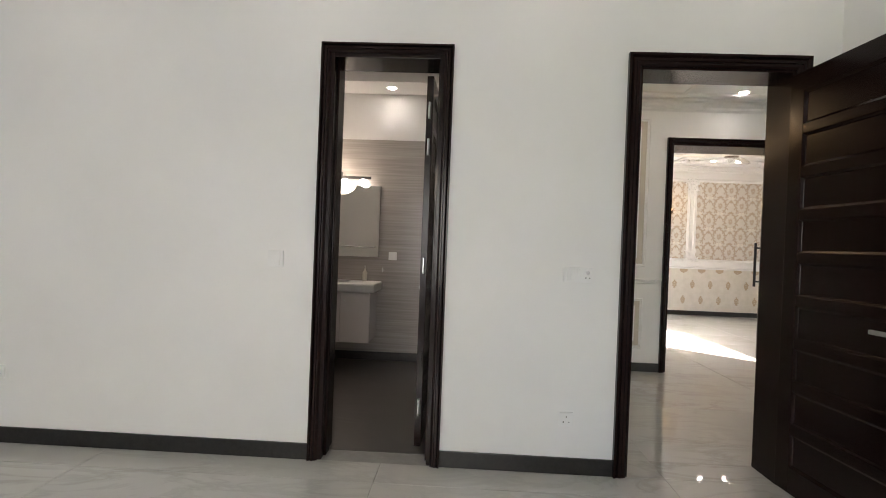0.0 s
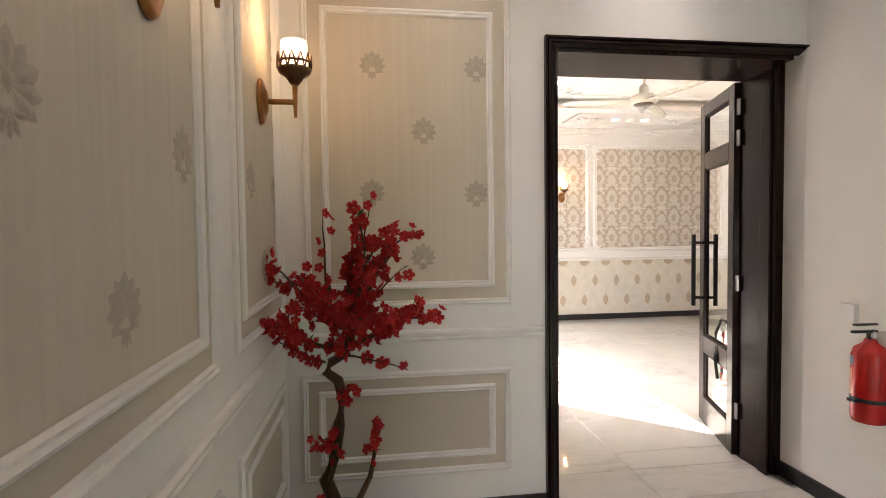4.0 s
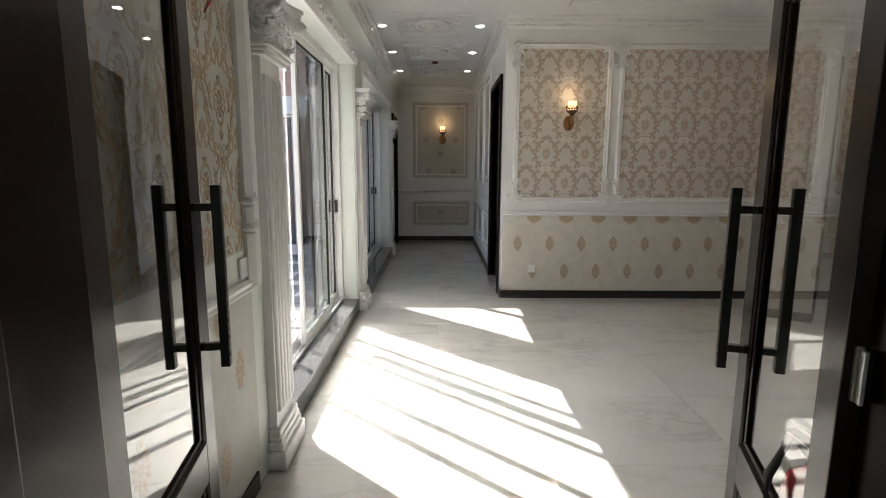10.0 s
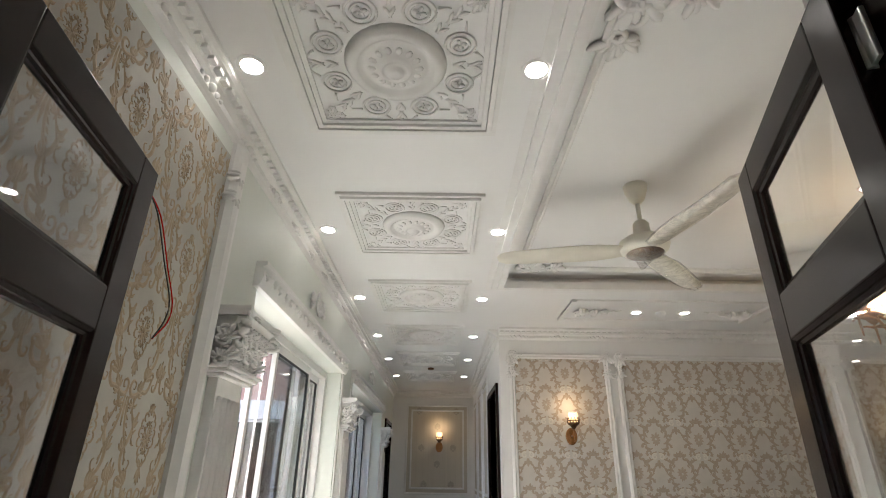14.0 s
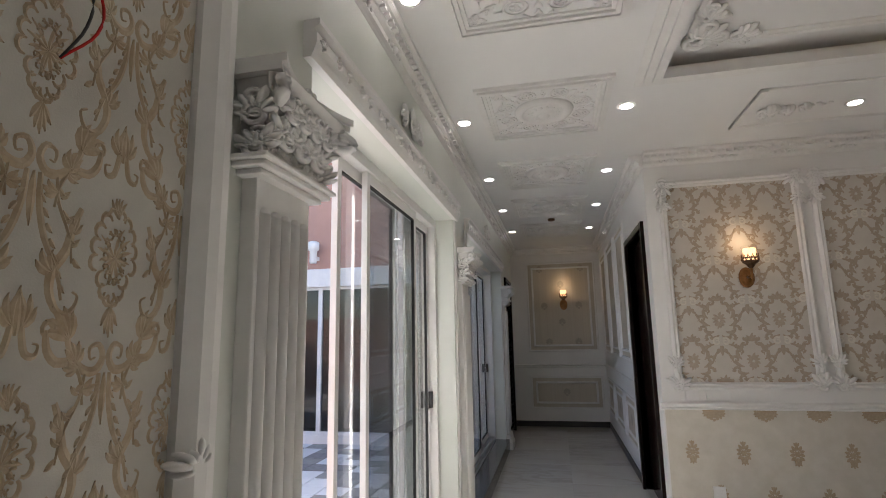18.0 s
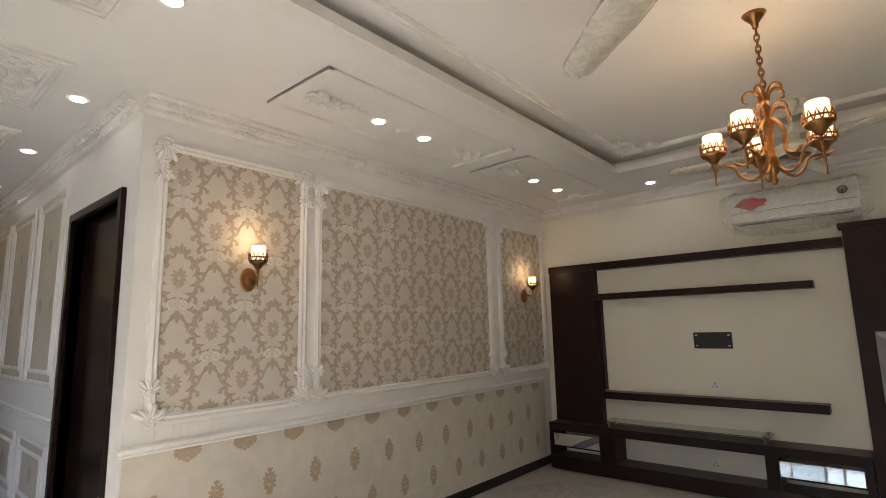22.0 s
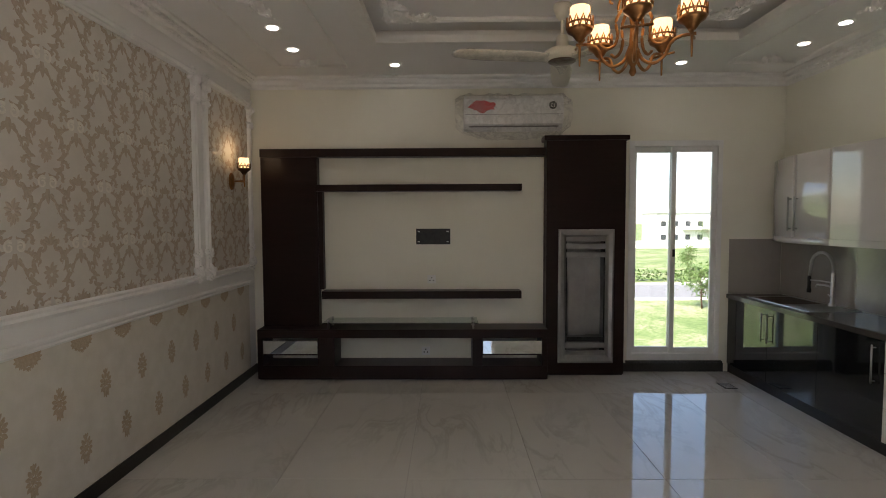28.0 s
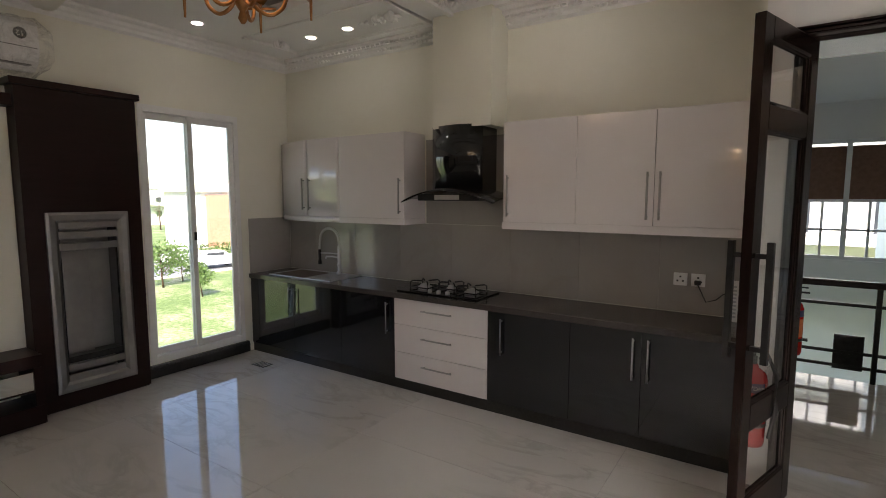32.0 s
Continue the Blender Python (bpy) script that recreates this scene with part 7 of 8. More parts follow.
for k in range(5):
    a = 2 * math.pi * k / 5 + 0.35
    c, s = math.cos(a), math.sin(a)
    P = lambda r, z: (r * c, r * s, z)
    arm = part("arm", tube(smooth([P(0.02, -0.90), P(0.05, -0.97), P(0.11, -1.0), P(0.165, -0.965), P(0.19, -0.91), P(0.235, -0.885), P(0.29, -0.885), P(0.31, -0.885)]), 0.0088, 8), BRASS, cd, "curved brass arm")
    part("scroll", tube(smooth([P(0.015, -0.73), P(0.022, -0.65), P(0.05, -0.60), P(0.09, -0.59), P(0.122, -0.615), P(0.128, -0.655), P(0.112, -0.665)]), 0.0095, 8, None, 0.6), BRASS, arm, "leaf scroll")
    part("inner_scroll", tube(smooth([P(0.02, -0.66), P(0.065, -0.70), P(0.095, -0.76), P(0.085, -0.83), P(0.10, -0.885), P(0.145, -0.905), P(0.185, -0.88)]), 0.0085, 8), BRASS, arm)
    part("pin", tube([P(0.29, -0.80), P(0.29, -1.0)], 0.010, 8, None, 0.5), BRASS, arm, "brass drop pin")
    part("cross_pin", tube([(0.29 * c - 0.075 * s, 0.29 * s + 0.075 * c, -0.885), (0.29 * c + 0.075 * s, 0.29 * s - 0.075 * c, -0.885)], 0.007, 8), BRASS, arm, "brass cross pin")
    part("leaf_scroll", tube(smooth([P(0.012, -0.56), P(0.03, -0.50), P(0.07, -0.47), P(0.105, -0.49), P(0.108, -0.525), P(0.085, -0.535)]), 0.011, 8, None, 0.5), BRASS, arm, "upper leaf scroll")
    lamp_cup(cd, P(0.29, -0.80), 1.3, BRASS)
bulb("chandelier_bulb", (5.91, 7.97, TZ - 0.54), 1.7, size=0.25)

# ---- bedroom ----
def wall_plate(name, label, category, x, y, z, w, h, holes, rockers):
    s = thing(name, label, category, (x, y, z))
    part("plate", boxes((-w, w, -0.013, 0, -h, h), bevel=0.0025), PLASTIC, s)
    if holes:
        part("holes", boxes(*[(a - 0.0026, a + 0.0026, -0.0145, -0.0125, b - 0.0035, b + 0.0035) for a, b in holes]), BLACKMETAL, s)
    for a, b in rockers:
        part("rocker", boxes((a + 0.001, b - 0.001, -0.0175, -0.012, -h * 0.8, h * 0.8), bevel=0.002), PLASTIC, s)


PINS = ((0, 0.016), (-0.016, -0.014), (0.016, -0.014))
wall_plate("light_switch", "white rocker light switch beside the bathroom door", "switch", -0.685, 2.83, 1.175, 0.046, 0.048, (), ((-0.004, 0.03),))
wall_plate("wall_switch", "wide white switch panel with a socket", "switch", 1.08, 2.83, 1.15, 0.083, 0.042, ((0.044, -0.016), (0.066, -0.016)), [(-0.075 + 0.018 * k, -0.059 + 0.018 * k) for k in range(5)])
part("knob", lathe([(0.011, 0), (0.011, 0.006), (0.006, 0.008), (0.005, 0.016)], 14), PLASTIC, [o for o in scene.objects if o.name == "wall_switch"][0], "round dimmer knob", m=pose(0.055, -0.013, 0.014, 90, 0, 0))
wall_plate("wall_socket", "white low wall socket on the bedroom wall", "socket", 1.044, 2.83, 0.316, 0.04, 0.04, PINS, ())
wall_plate("wall_socket", "white low wall socket near the bedroom corner", "socket", -2.36, 2.83, 0.43, 0.04, 0.04, PINS, ())
bw = thing("window_2", "white framed bedroom window", "window", kind="structure")
part("window_frame", boxes((-1.6, -1.54, -3.15, -3.05, 0.7, 2.4), (0.94, 1.0, -3.15, -3.05, 0.7, 2.4), (-1.54, 0.94, -3.15, -3.05, 0.7, 0.76), (-1.54, 0.94, -3.15, -3.05, 2.34, 2.4), (-0.33, -0.27, -3.15, -3.05, 0.76, 2.34)), UPVC, bw)

# ---- bathroom ----
bm = boxes((-2.45, 0.83, 5.437, 5.45, 2.42, 2.92), (0.82, 0.83, 3.08, 5.437, 2.42, 3.1), (-2.45, -2.44, 3.08, 5.437, 2.42, 3.1))
structure("trim_bathroom_band", bm, WHITE, "white painted band above the bathroom tiles")
vn = thing("vanity_unit", "white wall hung vanity unit with basin", "vanity", (-0.97, 5.45, 0))
part("body", boxes((-0.45, 0.45, -0.42, 0, 0.26, 0.78), bevel=0.004), LACQUER, vn)
for k in range(3):
    a = -0.45 + 0.3 * k
    d = part("door", boxes((a + 0.003, a + 0.297, -0.44, -0.422, 0.265, 0.775), bevel=0.003), LACQUER, vn)
    part("knob", lathe([(0.006, 0), (0.006, 0.015), (0.014, 0.02), (0.012, 0.03)], 12), CHROME, d, m=pose(a + (0.26 if k < 2 else 0.04), -0.44, 0.70, 90, 0, 0))
bm = boxes((-0.5, 0.5, -0.48, 0, 0.78, 0.87), bevel=0.02)
part("basin", bm, PLASTIC, vn, "white ceramic basin slab")
part("basin_bowl", lathe([(0.0001, 0.872), (0.2, 0.873), (0.21, 0.876)], 24, (0, -0.25, 0)), PLASTIC, vn)
bm = tube([(0, -0.09, 0.87), (0, -0.09, 0.98), (0, -0.12, 1.01), (0, -0.2, 1.0)], 0.014, 10)
tube([(0, -0.09, 1.0), (0, -0.05, 1.06)], 0.008, 8, bm)
part("mixer_tap", bm, CHROME, vn, "chrome mixer tap")
for x, r, h in ((-0.42, 0.025, 0.1), (-0.34, 0.028, 0.11), (0.33, 0.026, 0.13)):
    s = thing("soap_bottle", "small soap dispenser on the basin", "bottle", (-0.97 + x, 5.33, 0.875))
    part("bottle", lathe([(r, 0), (r, h * 0.7), (r * 0.4, h * 0.85), (r * 0.35, h)], 14), PAPER, s)
    part("pump", tube([(0, 0, h), (0, 0, h + 0.03), (0, -0.03, h + 0.03)], 0.005, 6), CHROME, s)
mr = thing("mirror", "frameless bathroom mirror above the basin", "mirror", (-1.02, 5.437, 1.52))
part("glass", boxes((-0.5, 0.5, -0.006, 0, -0.39, 0.39), bevel=0.002), MIRROR, mr)
part("shelf", tube([(0.1, -0.08, -0.28), (0.46, -0.08, -0.28)], 0.008, 8), CHROME, mr, "chrome towel bar")
ml = thing("mirror_light", "black mirror light bar with glowing round bulbs", "wall lamp", (-1.0, 5.437, 1.99))
part("bar", boxes((-0.38, 0.38, -0.06, -0.04, -0.015, 0.015), (-0.06, 0.06, -0.04, 0, -0.06, 0.06), bevel=0.004), BLACKMETAL, ml)
for k in range(4):
    bm = bmesh.new()
    blob(bm, (-0.3 + 0.2 * k, -0.08, -0.055), 0.05, 0.05, 0.04, None, 12, 8)
    part("bulb", bm, BATHBULB, ml, "glowing round bulb")
bulb("mirror_light_bulb", (-1.0, 5.2, 2.0), 1.2, (1.0, 0.85, 0.68), 0.2)
s = thing("wall_socket", "white socket beside the bathroom mirror", "socket", (-0.36, 5.437, 1.15))
part("plate", boxes((-0.045, 0.045, -0.01, 0, -0.045, 0.045), bevel=0.003), PLASTIC, s)
h = thing("robe_hook", "chrome hook on the bathroom wall", "hook", (-0.46, 5.437, 0.99))
part("hook", tube([(0, 0, 0), (0, -0.04, -0.01), (0, -0.05, 0.03)], 0.008, 8), CHROME, h)
structure("baseboard_bathroom", boxes((-2.45, 0.83, 5.437, 5.45, 0, 0.09)), BLACKBASE, "dark skirting in the bathroom")
bm = bmesh.new()
for x in (-1.8, -1.0, -0.2, 0.5):
    box(bm, x, x + 0.05, 3.2, 5.0, 3.07, 3.1)
structure("trim_bathroom_ceiling", bm, CEIL, "white ceiling ribs in the bathroom")

# ---- hall ceiling mouldings ----
hc = plane_down(2.95)
bm = bmesh.new()
picture_frame(bm, hc, 1.45, 3.9, 3.4, 5.25, scale=1.2)
picture_frame(bm, hc, 2.6, 3.9, 4.2, 5.25, scale=1.0)
for u, du in ((2.75, 1), (3.75, -1)):
    acanthus(bm, hc, u, 4.75, 0.2, 0.014, du, 0.2, 9)
structure("trim_hall_ceiling", bm, PLASTER, "white moulded frames on the hall ceiling")

# ---- fire extinguishers ----
LABELBLUE = mottled("dark_blue_label", (0.03, 0.05, 0.16), (0.05, 0.07, 0.2), 20.0, 0.4)
LABELORANGE = mottled("orange_label", (0.55, 0.16, 0.06), (0.65, 0.22, 0.09), 20.0, 0.4)


def extinguisher(at, turn, r, h, label, hose, spin=0.0):
    e = thing("fire_extinguisher", label, "fire extinguisher", at, turn)
    part("cylinder", lathe([(r * 0.5, 0.0), (r * 0.92, 0.01), (r, 0.03), (r, h - 0.06), (r * 0.85, h - 0.025), (r * 0.4, h), (r * 0.3, h + 0.02)], 28), REDPAINT, e, "red steel cylinder")
    bm = boxes((-0.012, 0.012, -0.1, 0.03, h + 0.05, h + 0.062), (-0.012, 0.012, -0.09, 0.03, h + 0.085, h + 0.095), bevel=0.003)
    lathe([(0.018, h + 0.02), (0.018, h + 0.06)], 12, (0, 0, 0), bm)
    part("valve", bm, BLACKMETAL, e, "black valve and lever")
    part("gauge", lathe([(0.018, 0), (0.018, 0.012)], 14), CHROME, e, m=pose(0.018, 0, h + 0.04, 0, 90, 0))
    part("strap", lathe([(r + 0.002, h * 0.28), (r + 0.004, h * 0.29), (r + 0.004, h * 0.32), (r + 0.002, h * 0.33)], 28), BLACKMETAL, e, "black strap")
    part("strap_clip", boxes((-0.02, 0.02, -r - 0.03, -r, h * 0.28, h * 0.32), bevel=0.003), BLACKMETAL, e)
    part("bracket", boxes((-0.02, 0.02, r * 0.8, r + 0.03, h - 0.1, h + 0.05)), CHROME, e, "wall bracket")
    bm = bmesh.new()
    def wrap(a0, a1, z0, z1, mat, nm):
        a0, a1 = a0 + spin, a1 + spin
        bmm = bmesh.new()
        n = 10
        lo = [bmm.verts.new(((r + 0.0015) * math.cos(a0 + (a1 - a0) * k / n), (r + 0.0015) * math.sin(a0 + (a1 - a0) * k / n), z0)) for k in range(n + 1)]
        hi = [bmm.verts.new((v.co.x, v.co.y, z1)) for v in lo]
        for k in range(n):
            bmm.faces.new((lo[k], lo[k + 1], hi[k + 1], hi[k])).smooth = True
        return part(nm, bmm, mat, e)
    bm.free()
    wrap(-2.6, -0.6, h * 0.72, h * 0.84, LABELBLUE, "label_band")
    wrap(-2.5, -0.7, h * 0.36, h * 0.68, LABELORANGE, "label")
    for k in range(6):
        wrap(-2.3, -1.7 + 0.1 * (k % 3), h * (0.62 - 0.04 * k), h * (0.633 - 0.04 * k), PLASTIC, "label_line")
    if hose:
        part("hose", tube([(0.02, 0, h + 0.04), (0.06, -0.02, h + 0.08), (r + 0.04, -0.02, h - 0.02), (r + 0.045, -0.02, h * 0.5), (r + 0.02, -0.03, h * 0.15)], 0.011, 8), BLACKRUBBER, e, "black rubber hose")
        tx = bpy.data.curves.new("label_word", "FONT")
        tx.body, tx.size, tx.align_x, tx.align_y = "POWDER", 0.03, "CENTER", "CENTER"
        w = new("label_word", tx)
        w.data.materials.append(PLASTIC)
        w.parent, w.matrix_basis = e, pose(0, -r - 0.003, h * 0.78, 90, 0, 0)
    return e


extinguisher((4.03, 5.01, 0.575), -90, 0.075, 0.39, "red fire extinguisher hanging on the hall wall", False, -1.2)
extinguisher((4.205, 6.205, 0.37), 180, 0.07, 0.42, "red powder fire extinguisher on the wall end beside the kitchen", True)
bx = thing("junction_box", "small white junction box above the extinguisher", "switch box", (4.12, 5.2, 1.08))
part("box", boxes((-0.03, 0, -0.045, 0.045, -0.045, 0.045), bevel=0.004), PLASTIC, bx)

# ---- plant ----
PETAL = mottled("red_silk_petal", (0.42, 0.008, 0.012), (0.62, 0.02, 0.02), 40.0, 0.7, 200, 0.1)
LEAFM = mottled("dark_green_silk_leaf", (0.02, 0.045, 0.015), (0.045, 0.08, 0.03), 30.0, 0.6, 200, 0.1)
pt = thing("blossom_tree", "artificial red blossom tree in a ribbed steel pot", "plant", (1.505, 5.08, 0))
rng = random.Random(11)
bm = bmesh.new()
n = 40
prof = [(0.118, 0.0), (0.122, 0.02), (0.132, 0.28), (0.139, 0.29), (0.139, 0.304), (0.124, 0.304), (0.115, 0.24)]
rings = []
for r, z in prof:
    rings.append([bm.verts.new(((r + (0.004 if k % 2 and 0.01 < z < 0.285 else 0)) * math.cos(2 * math.pi * k / n), (r + (0.004 if k % 2 and 0.01 < z < 0.285 else 0)) * math.sin(2 * math.pi * k / n), z)) for k in range(n)])
for a, b in zip(rings, rings[1:]):
    for k in range(n):
        bm.faces.new((a[k], a[(k + 1) % n], b[(k + 1) % n], b[k]))
bm.faces.new(rings[0][::-1])
bm.faces.new(rings[-1])
part("pot", bm, STEEL, pt, "ribbed steel pot")
part("soil", lathe([(0.0001, 0.255), (0.114, 0.25), (0.114, 0.24)], 20), BARK, pt)
trunk = [(0.03, 0, 0.24), (-0.02, 0.01, 0.34), (-0.06, 0.0, 0.46), (-0.02, 0.01, 0.58), (0.0, 0.0, 0.7), (0.02, 0.0, 0.82), (0.0, 0.0, 0.89), (-0.05, 0.0, 0.93), (-0.03, 0.0, 0.97), (0.03, 0.01, 1.0), (0.06, 0.0, 1.08), (0.06, 0.0, 1.2)]
bm = tube(trunk, 0.034, 8, None, 0.45)
tube([(0.0, 0, 0.24), (0.07, 0.0, 0.34), (0.13, 0.02, 0.45), (0.15, 0.01, 0.56)], 0.02, 7, bm, 0.4)
tube([(-0.01, 0, 0.25), (-0.05, 0.02, 0.3), (-0.045, -0.02, 0.45), (-0.005, -0.025, 0.57)], 0.02, 7, bm, 0.4)
part("trunk", bm, BARK, pt, "twisted brown trunk")
tips = []
bmB = bmesh.new()


def branch(a, way, ln, r, depth):
    pts = [Vector(a)]
    d = Vector(way).normalized()
    for k in range(5):
        d = (d + Vector((rng.uniform(-0.2, 0.2), rng.uniform(-0.2, 0.2), rng.uniform(-0.1, 0.14)))).normalized()
        q = pts[-1] + d * ln / 5
        q.y = min(q.y, 0.32)
        q.x = max(q.x, -0.3)
        pts.append(q)
    tube(pts, r, 5, bmB, 0.35)
    for k in range(1, 6):
        tips.append((pts[k], d))
        tips.append((pts[k].lerp(pts[k - 1], 0.5), d))
    if depth:
        for k in (1, 2, 3, 4, 5):
            w = (d + Vector((rng.uniform(-0.9, 0.9), rng.uniform(-0.8, 0.8), rng.uniform(-0.6, 0.7)))).normalized()
            branch(pts[k], w, ln * rng.uniform(0.35, 0.5), r * 0.5, depth - 1)


for a, w, ln in (((0.04, 0.01, 1.04), (-0.75, -0.1, 0.85), 0.42), ((0.05, 0, 1.08), (0.2, -0.05, 1.0), 0.40), ((0.05, 0, 1.18), (-0.1, 0.2, 1), 0.30), ((0.03, 0, 1.03), (0.9, -0.15, 0.5), 0.33), ((0.05, 0, 1.1), (-0.3, -0.8, 0.6), 0.28), ((0.05, 0, 1.1), (0.4, -0.8, 0.4), 0.28), ((0.04, 0, 1.06), (0.3, 0.8, 0.5), 0.28), ((0.0, 0, 1.02), (-0.8, -0.3, 0.4), 0.3), ((0.05, 0, 1.15), (0.6, 0.1, 0.9), 0.36)):
    branch(a, w, ln, 0.011, 1)
for a, w, ln in (((0.06, 0, 1.25), (0.32, -0.1, 1), 0.44), ((-0.04, 0, 1.25), (-0.2, 0.0, 1), 0.38), ((0.12, 0, 1.2), (0.7, 0, 0.75), 0.24), ((-0.05, 0, 0.97), (-0.95, -0.2, 0.3), 0.26), ((0.02, 0, 1.0), (0.95, -0.25, -0.02), 0.3), ((0.15, 0.01, 0.54), (-0.1, -0.05, 1), 0.16), ((-0.005, -0.025, 0.56), (-0.25, -0.1, 1), 0.16), ((-0.03, 0, 0.34), (-0.95, -0.2, 0.1), 0.17), ((-0.02, 0, 0.6), (-0.9, -0.2, 0.1), 0.1), ((0.01, 0, 0.8), (0.5, -0.3, 0.6), 0.07)):
    branch(a, w, ln, 0.006, 0)
part("twig_cluster", bmB, BARK, pt, "thin brown twigs", kind="stuff")
petal_me = []
for v in range(3):
    bm = bmesh.new()
    for k in range(5):
        a = 2 * math.pi * k / 5
        c, s = math.cos(a), math.sin(a)
        for rr, sc in ((1.0, 1.0), (0.6, 0.7)):
            off = 0.3 if rr < 1 else 0
            c2, s2 = math.cos(a + off), math.sin(a + off)
            ring = [(0.002, 0), (0.010, 0.008), (0.021, 0.010), (0.027, 0.004), (0.024, 0), (0.027, -0.004), (0.021, -0.010), (0.010, -0.008)]
            vs = [bm.verts.new((sc * (p * c2 - q * s2), sc * (p * s2 + q * c2), sc * (0.006 + (0.35 + 0.1 * v) * p) * (1.0 if rr == 1 else 1.4))) for p, q in ring]
            mid = bm.verts.new((sc * 0.016 * c2, sc * 0.016 * s2, sc * 0.006))
            for i in range(8):
                bm.faces.new((vs[i], vs[(i + 1) % 8], mid))
    me = finish(bm)
    me.materials.append(PETAL)
    petal_me.append(me)
rng.shuffle(tips)
for k, (p, d) in enumerate(tips[:290]):
    ob = new("blossom", petal_me[k % 3])
    ob.parent = pt
    j = Vector((rng.uniform(-0.02, 0.02), rng.uniform(-0.025, 0.02), rng.uniform(-0.02, 0.02)))
    q = Vector((rng.uniform(-1, 1), rng.uniform(-1.4, 0.5), rng.uniform(-0.4, 1))).to_track_quat("Z", "Y").to_matrix().to_4x4()
    ob.matrix_basis = Matrix.Translation(p + j) @ q @ Matrix.Scale(rng.uniform(0.8, 1.2), 4)
bm = bmesh.new()
for k, (p, d) in enumerate(tips[290:600]):
    j = Vector((rng.uniform(-0.03, 0.03), rng.uniform(-0.03, 0.02), rng.uniform(-0.03, 0.03)))
    q = Vector((rng.uniform(-1, 1), rng.uniform(-1.4, 0.5), rng.uniform(-0.4, 1))).to_track_quat("Z", "Y").to_matrix().to_4x4()
    n0 = len(bm.verts)
    bm.from_mesh(petal_me[k % 3])
    bm.verts.ensure_lookup_table()
    bmesh.ops.transform(bm, matrix=Matrix.Translation(p + j) @ q @ Matrix.Scale(rng.uniform(0.7, 1.1), 4), verts=bm.verts[n0:])
part("blossom_filling", bm, PETAL, pt, "small red blossoms between the twigs", kind="stuff")
bm = bmesh.new()
for p, d in tips[290:420] + tips[:40]:
    a = Vector((rng.uniform(-1, 1), rng.uniform(-1, 1), rng.uniform(-0.3, 1))).normalized()
    s = a.cross(Vector((0.3, 0.2, 1))).normalized() * 0.009
    b = p + a * 0.045
    m = p + a * 0.022
    v = [bm.verts.new(c) for c in (p, m + s, b, m - s)]
    bm.faces.new(v)
lf = part("leaves", bm, LEAFM, pt, "small dark green leaves", kind="stuff")

# ---- stair hall beyond the hall ----
structure("floor_stair_landing", boxes((2.62, 4.12, 0.4, 3.4, -1.7, -1.6)), MARBLE, "white marble stair landing below the hall")
structure("wall_stair_drop", boxes((2.62, 4.12, 3.4, 3.42, -1.6, -0.01)), WHITE, "white face below the hall edge")
structure("wall_stair_west", boxes((2.62, 2.7, 0.4, 3.08, -3.0, 0.0)), WHITE, "white stair wall below the bedroom floor")
rl = thing("stair_railing", "dark wood and black metal stair railing", "railing", (0, 3.44, 0))
part("handrail", boxes((2.66, 4.1, -0.03, 0.03, 0.86, 0.92), bevel=0.012), WENGE_X, rl)
for z in (0.70, 0.26, 0.13):
    part("rail", boxes((2.66, 4.1, -0.012, 0.012, z - 0.014, z + 0.014), bevel=0.003), BLACKMETAL, rl)
for x in (2.70, 3.36, 4.06):
    part("post", boxes((x - 0.02, x + 0.02, -0.02, 0.02, 0, 0.88), bevel=0.003), BLACKMETAL, rl)
bm = boxes((3.44, 3.66, -0.008, 0.008, 0.10, 0.42))
part("scroll_panel", bm, BLACKMETAL, rl, "black pattern panel")
w3 = thing("window_3", "white framed stair window with brown blinds", "window", kind="structure")
part("window_frame", boxes((2.85, 2.9, 0.28, 0.34, 0.8, 2.45), (3.9, 3.95, 0.28, 0.34, 0.8, 2.45), (2.9, 3.9, 0.28, 0.34, 0.8, 0.85), (2.9, 3.9, 0.28, 0.34, 2.4, 2.45), (3.37, 3.43, 0.28, 0.34, 0.85, 2.4), (2.9, 3.9, 0.29, 0.33, 1.6, 1.64), (3.12, 3.15, 0.29, 0.33, 0.85, 1.6), (3.64, 3.67, 0.29, 0.33, 0.85, 1.6), (2.9, 3.9, 0.29, 0.33, 1.2, 1.23)), UPVC, w3)
part("blind", boxes(*[(2.9, 3.9, 0.30 + 0.004 * (k % 2), 0.305 + 0.004 * (k % 2), 1.64 + 0.08 * k, 1.725 + 0.08 * k) for k in range(9)]), mottled("brown_blind_fabric", (0.16, 0.08, 0.05), (0.22, 0.12, 0.08), 20.0, 0.8), w3, "brown blind")

# ---- terrace court ----
YN, ZT = 14.05, 4.6
PAVE_A = mottled("grey_paving_stone", (0.20, 0.19, 0.19), (0.32, 0.31, 0.30), 14.0, 0.7, 200, 0.3)
DARKGLASS = material("dark_reflecting_glass", glass_build((0.35, 0.37, 0.38)))
pv = thing("pavement_terrace", "grey and pale patterned terrace paving", "pavement", kind="structure")
part("bed", boxes((-6, 2.1, 6.1, YN, -0.2, -0.03)), GROUT, pv)
pave = {}
rng = random.Random(3)
for i in range(12):
    for j in range(14):
        s = rng.choice((0, 1, 2))
        if s not in pave:
            me = finish(boxes((0.004, 0.292, 0.004, 0.292, -0.03, -0.002 - 0.004 * s), bevel=0.004))
            me.materials.append((PAVE_A, GROUT, CEIL)[s])
            pave[s] = me
        t = new("paving_stone", pave[s])
        t.parent = pv
        t.location = (2.1 - 0.3 * (i + 1), YN - 0.3 * (j + 1), 0)
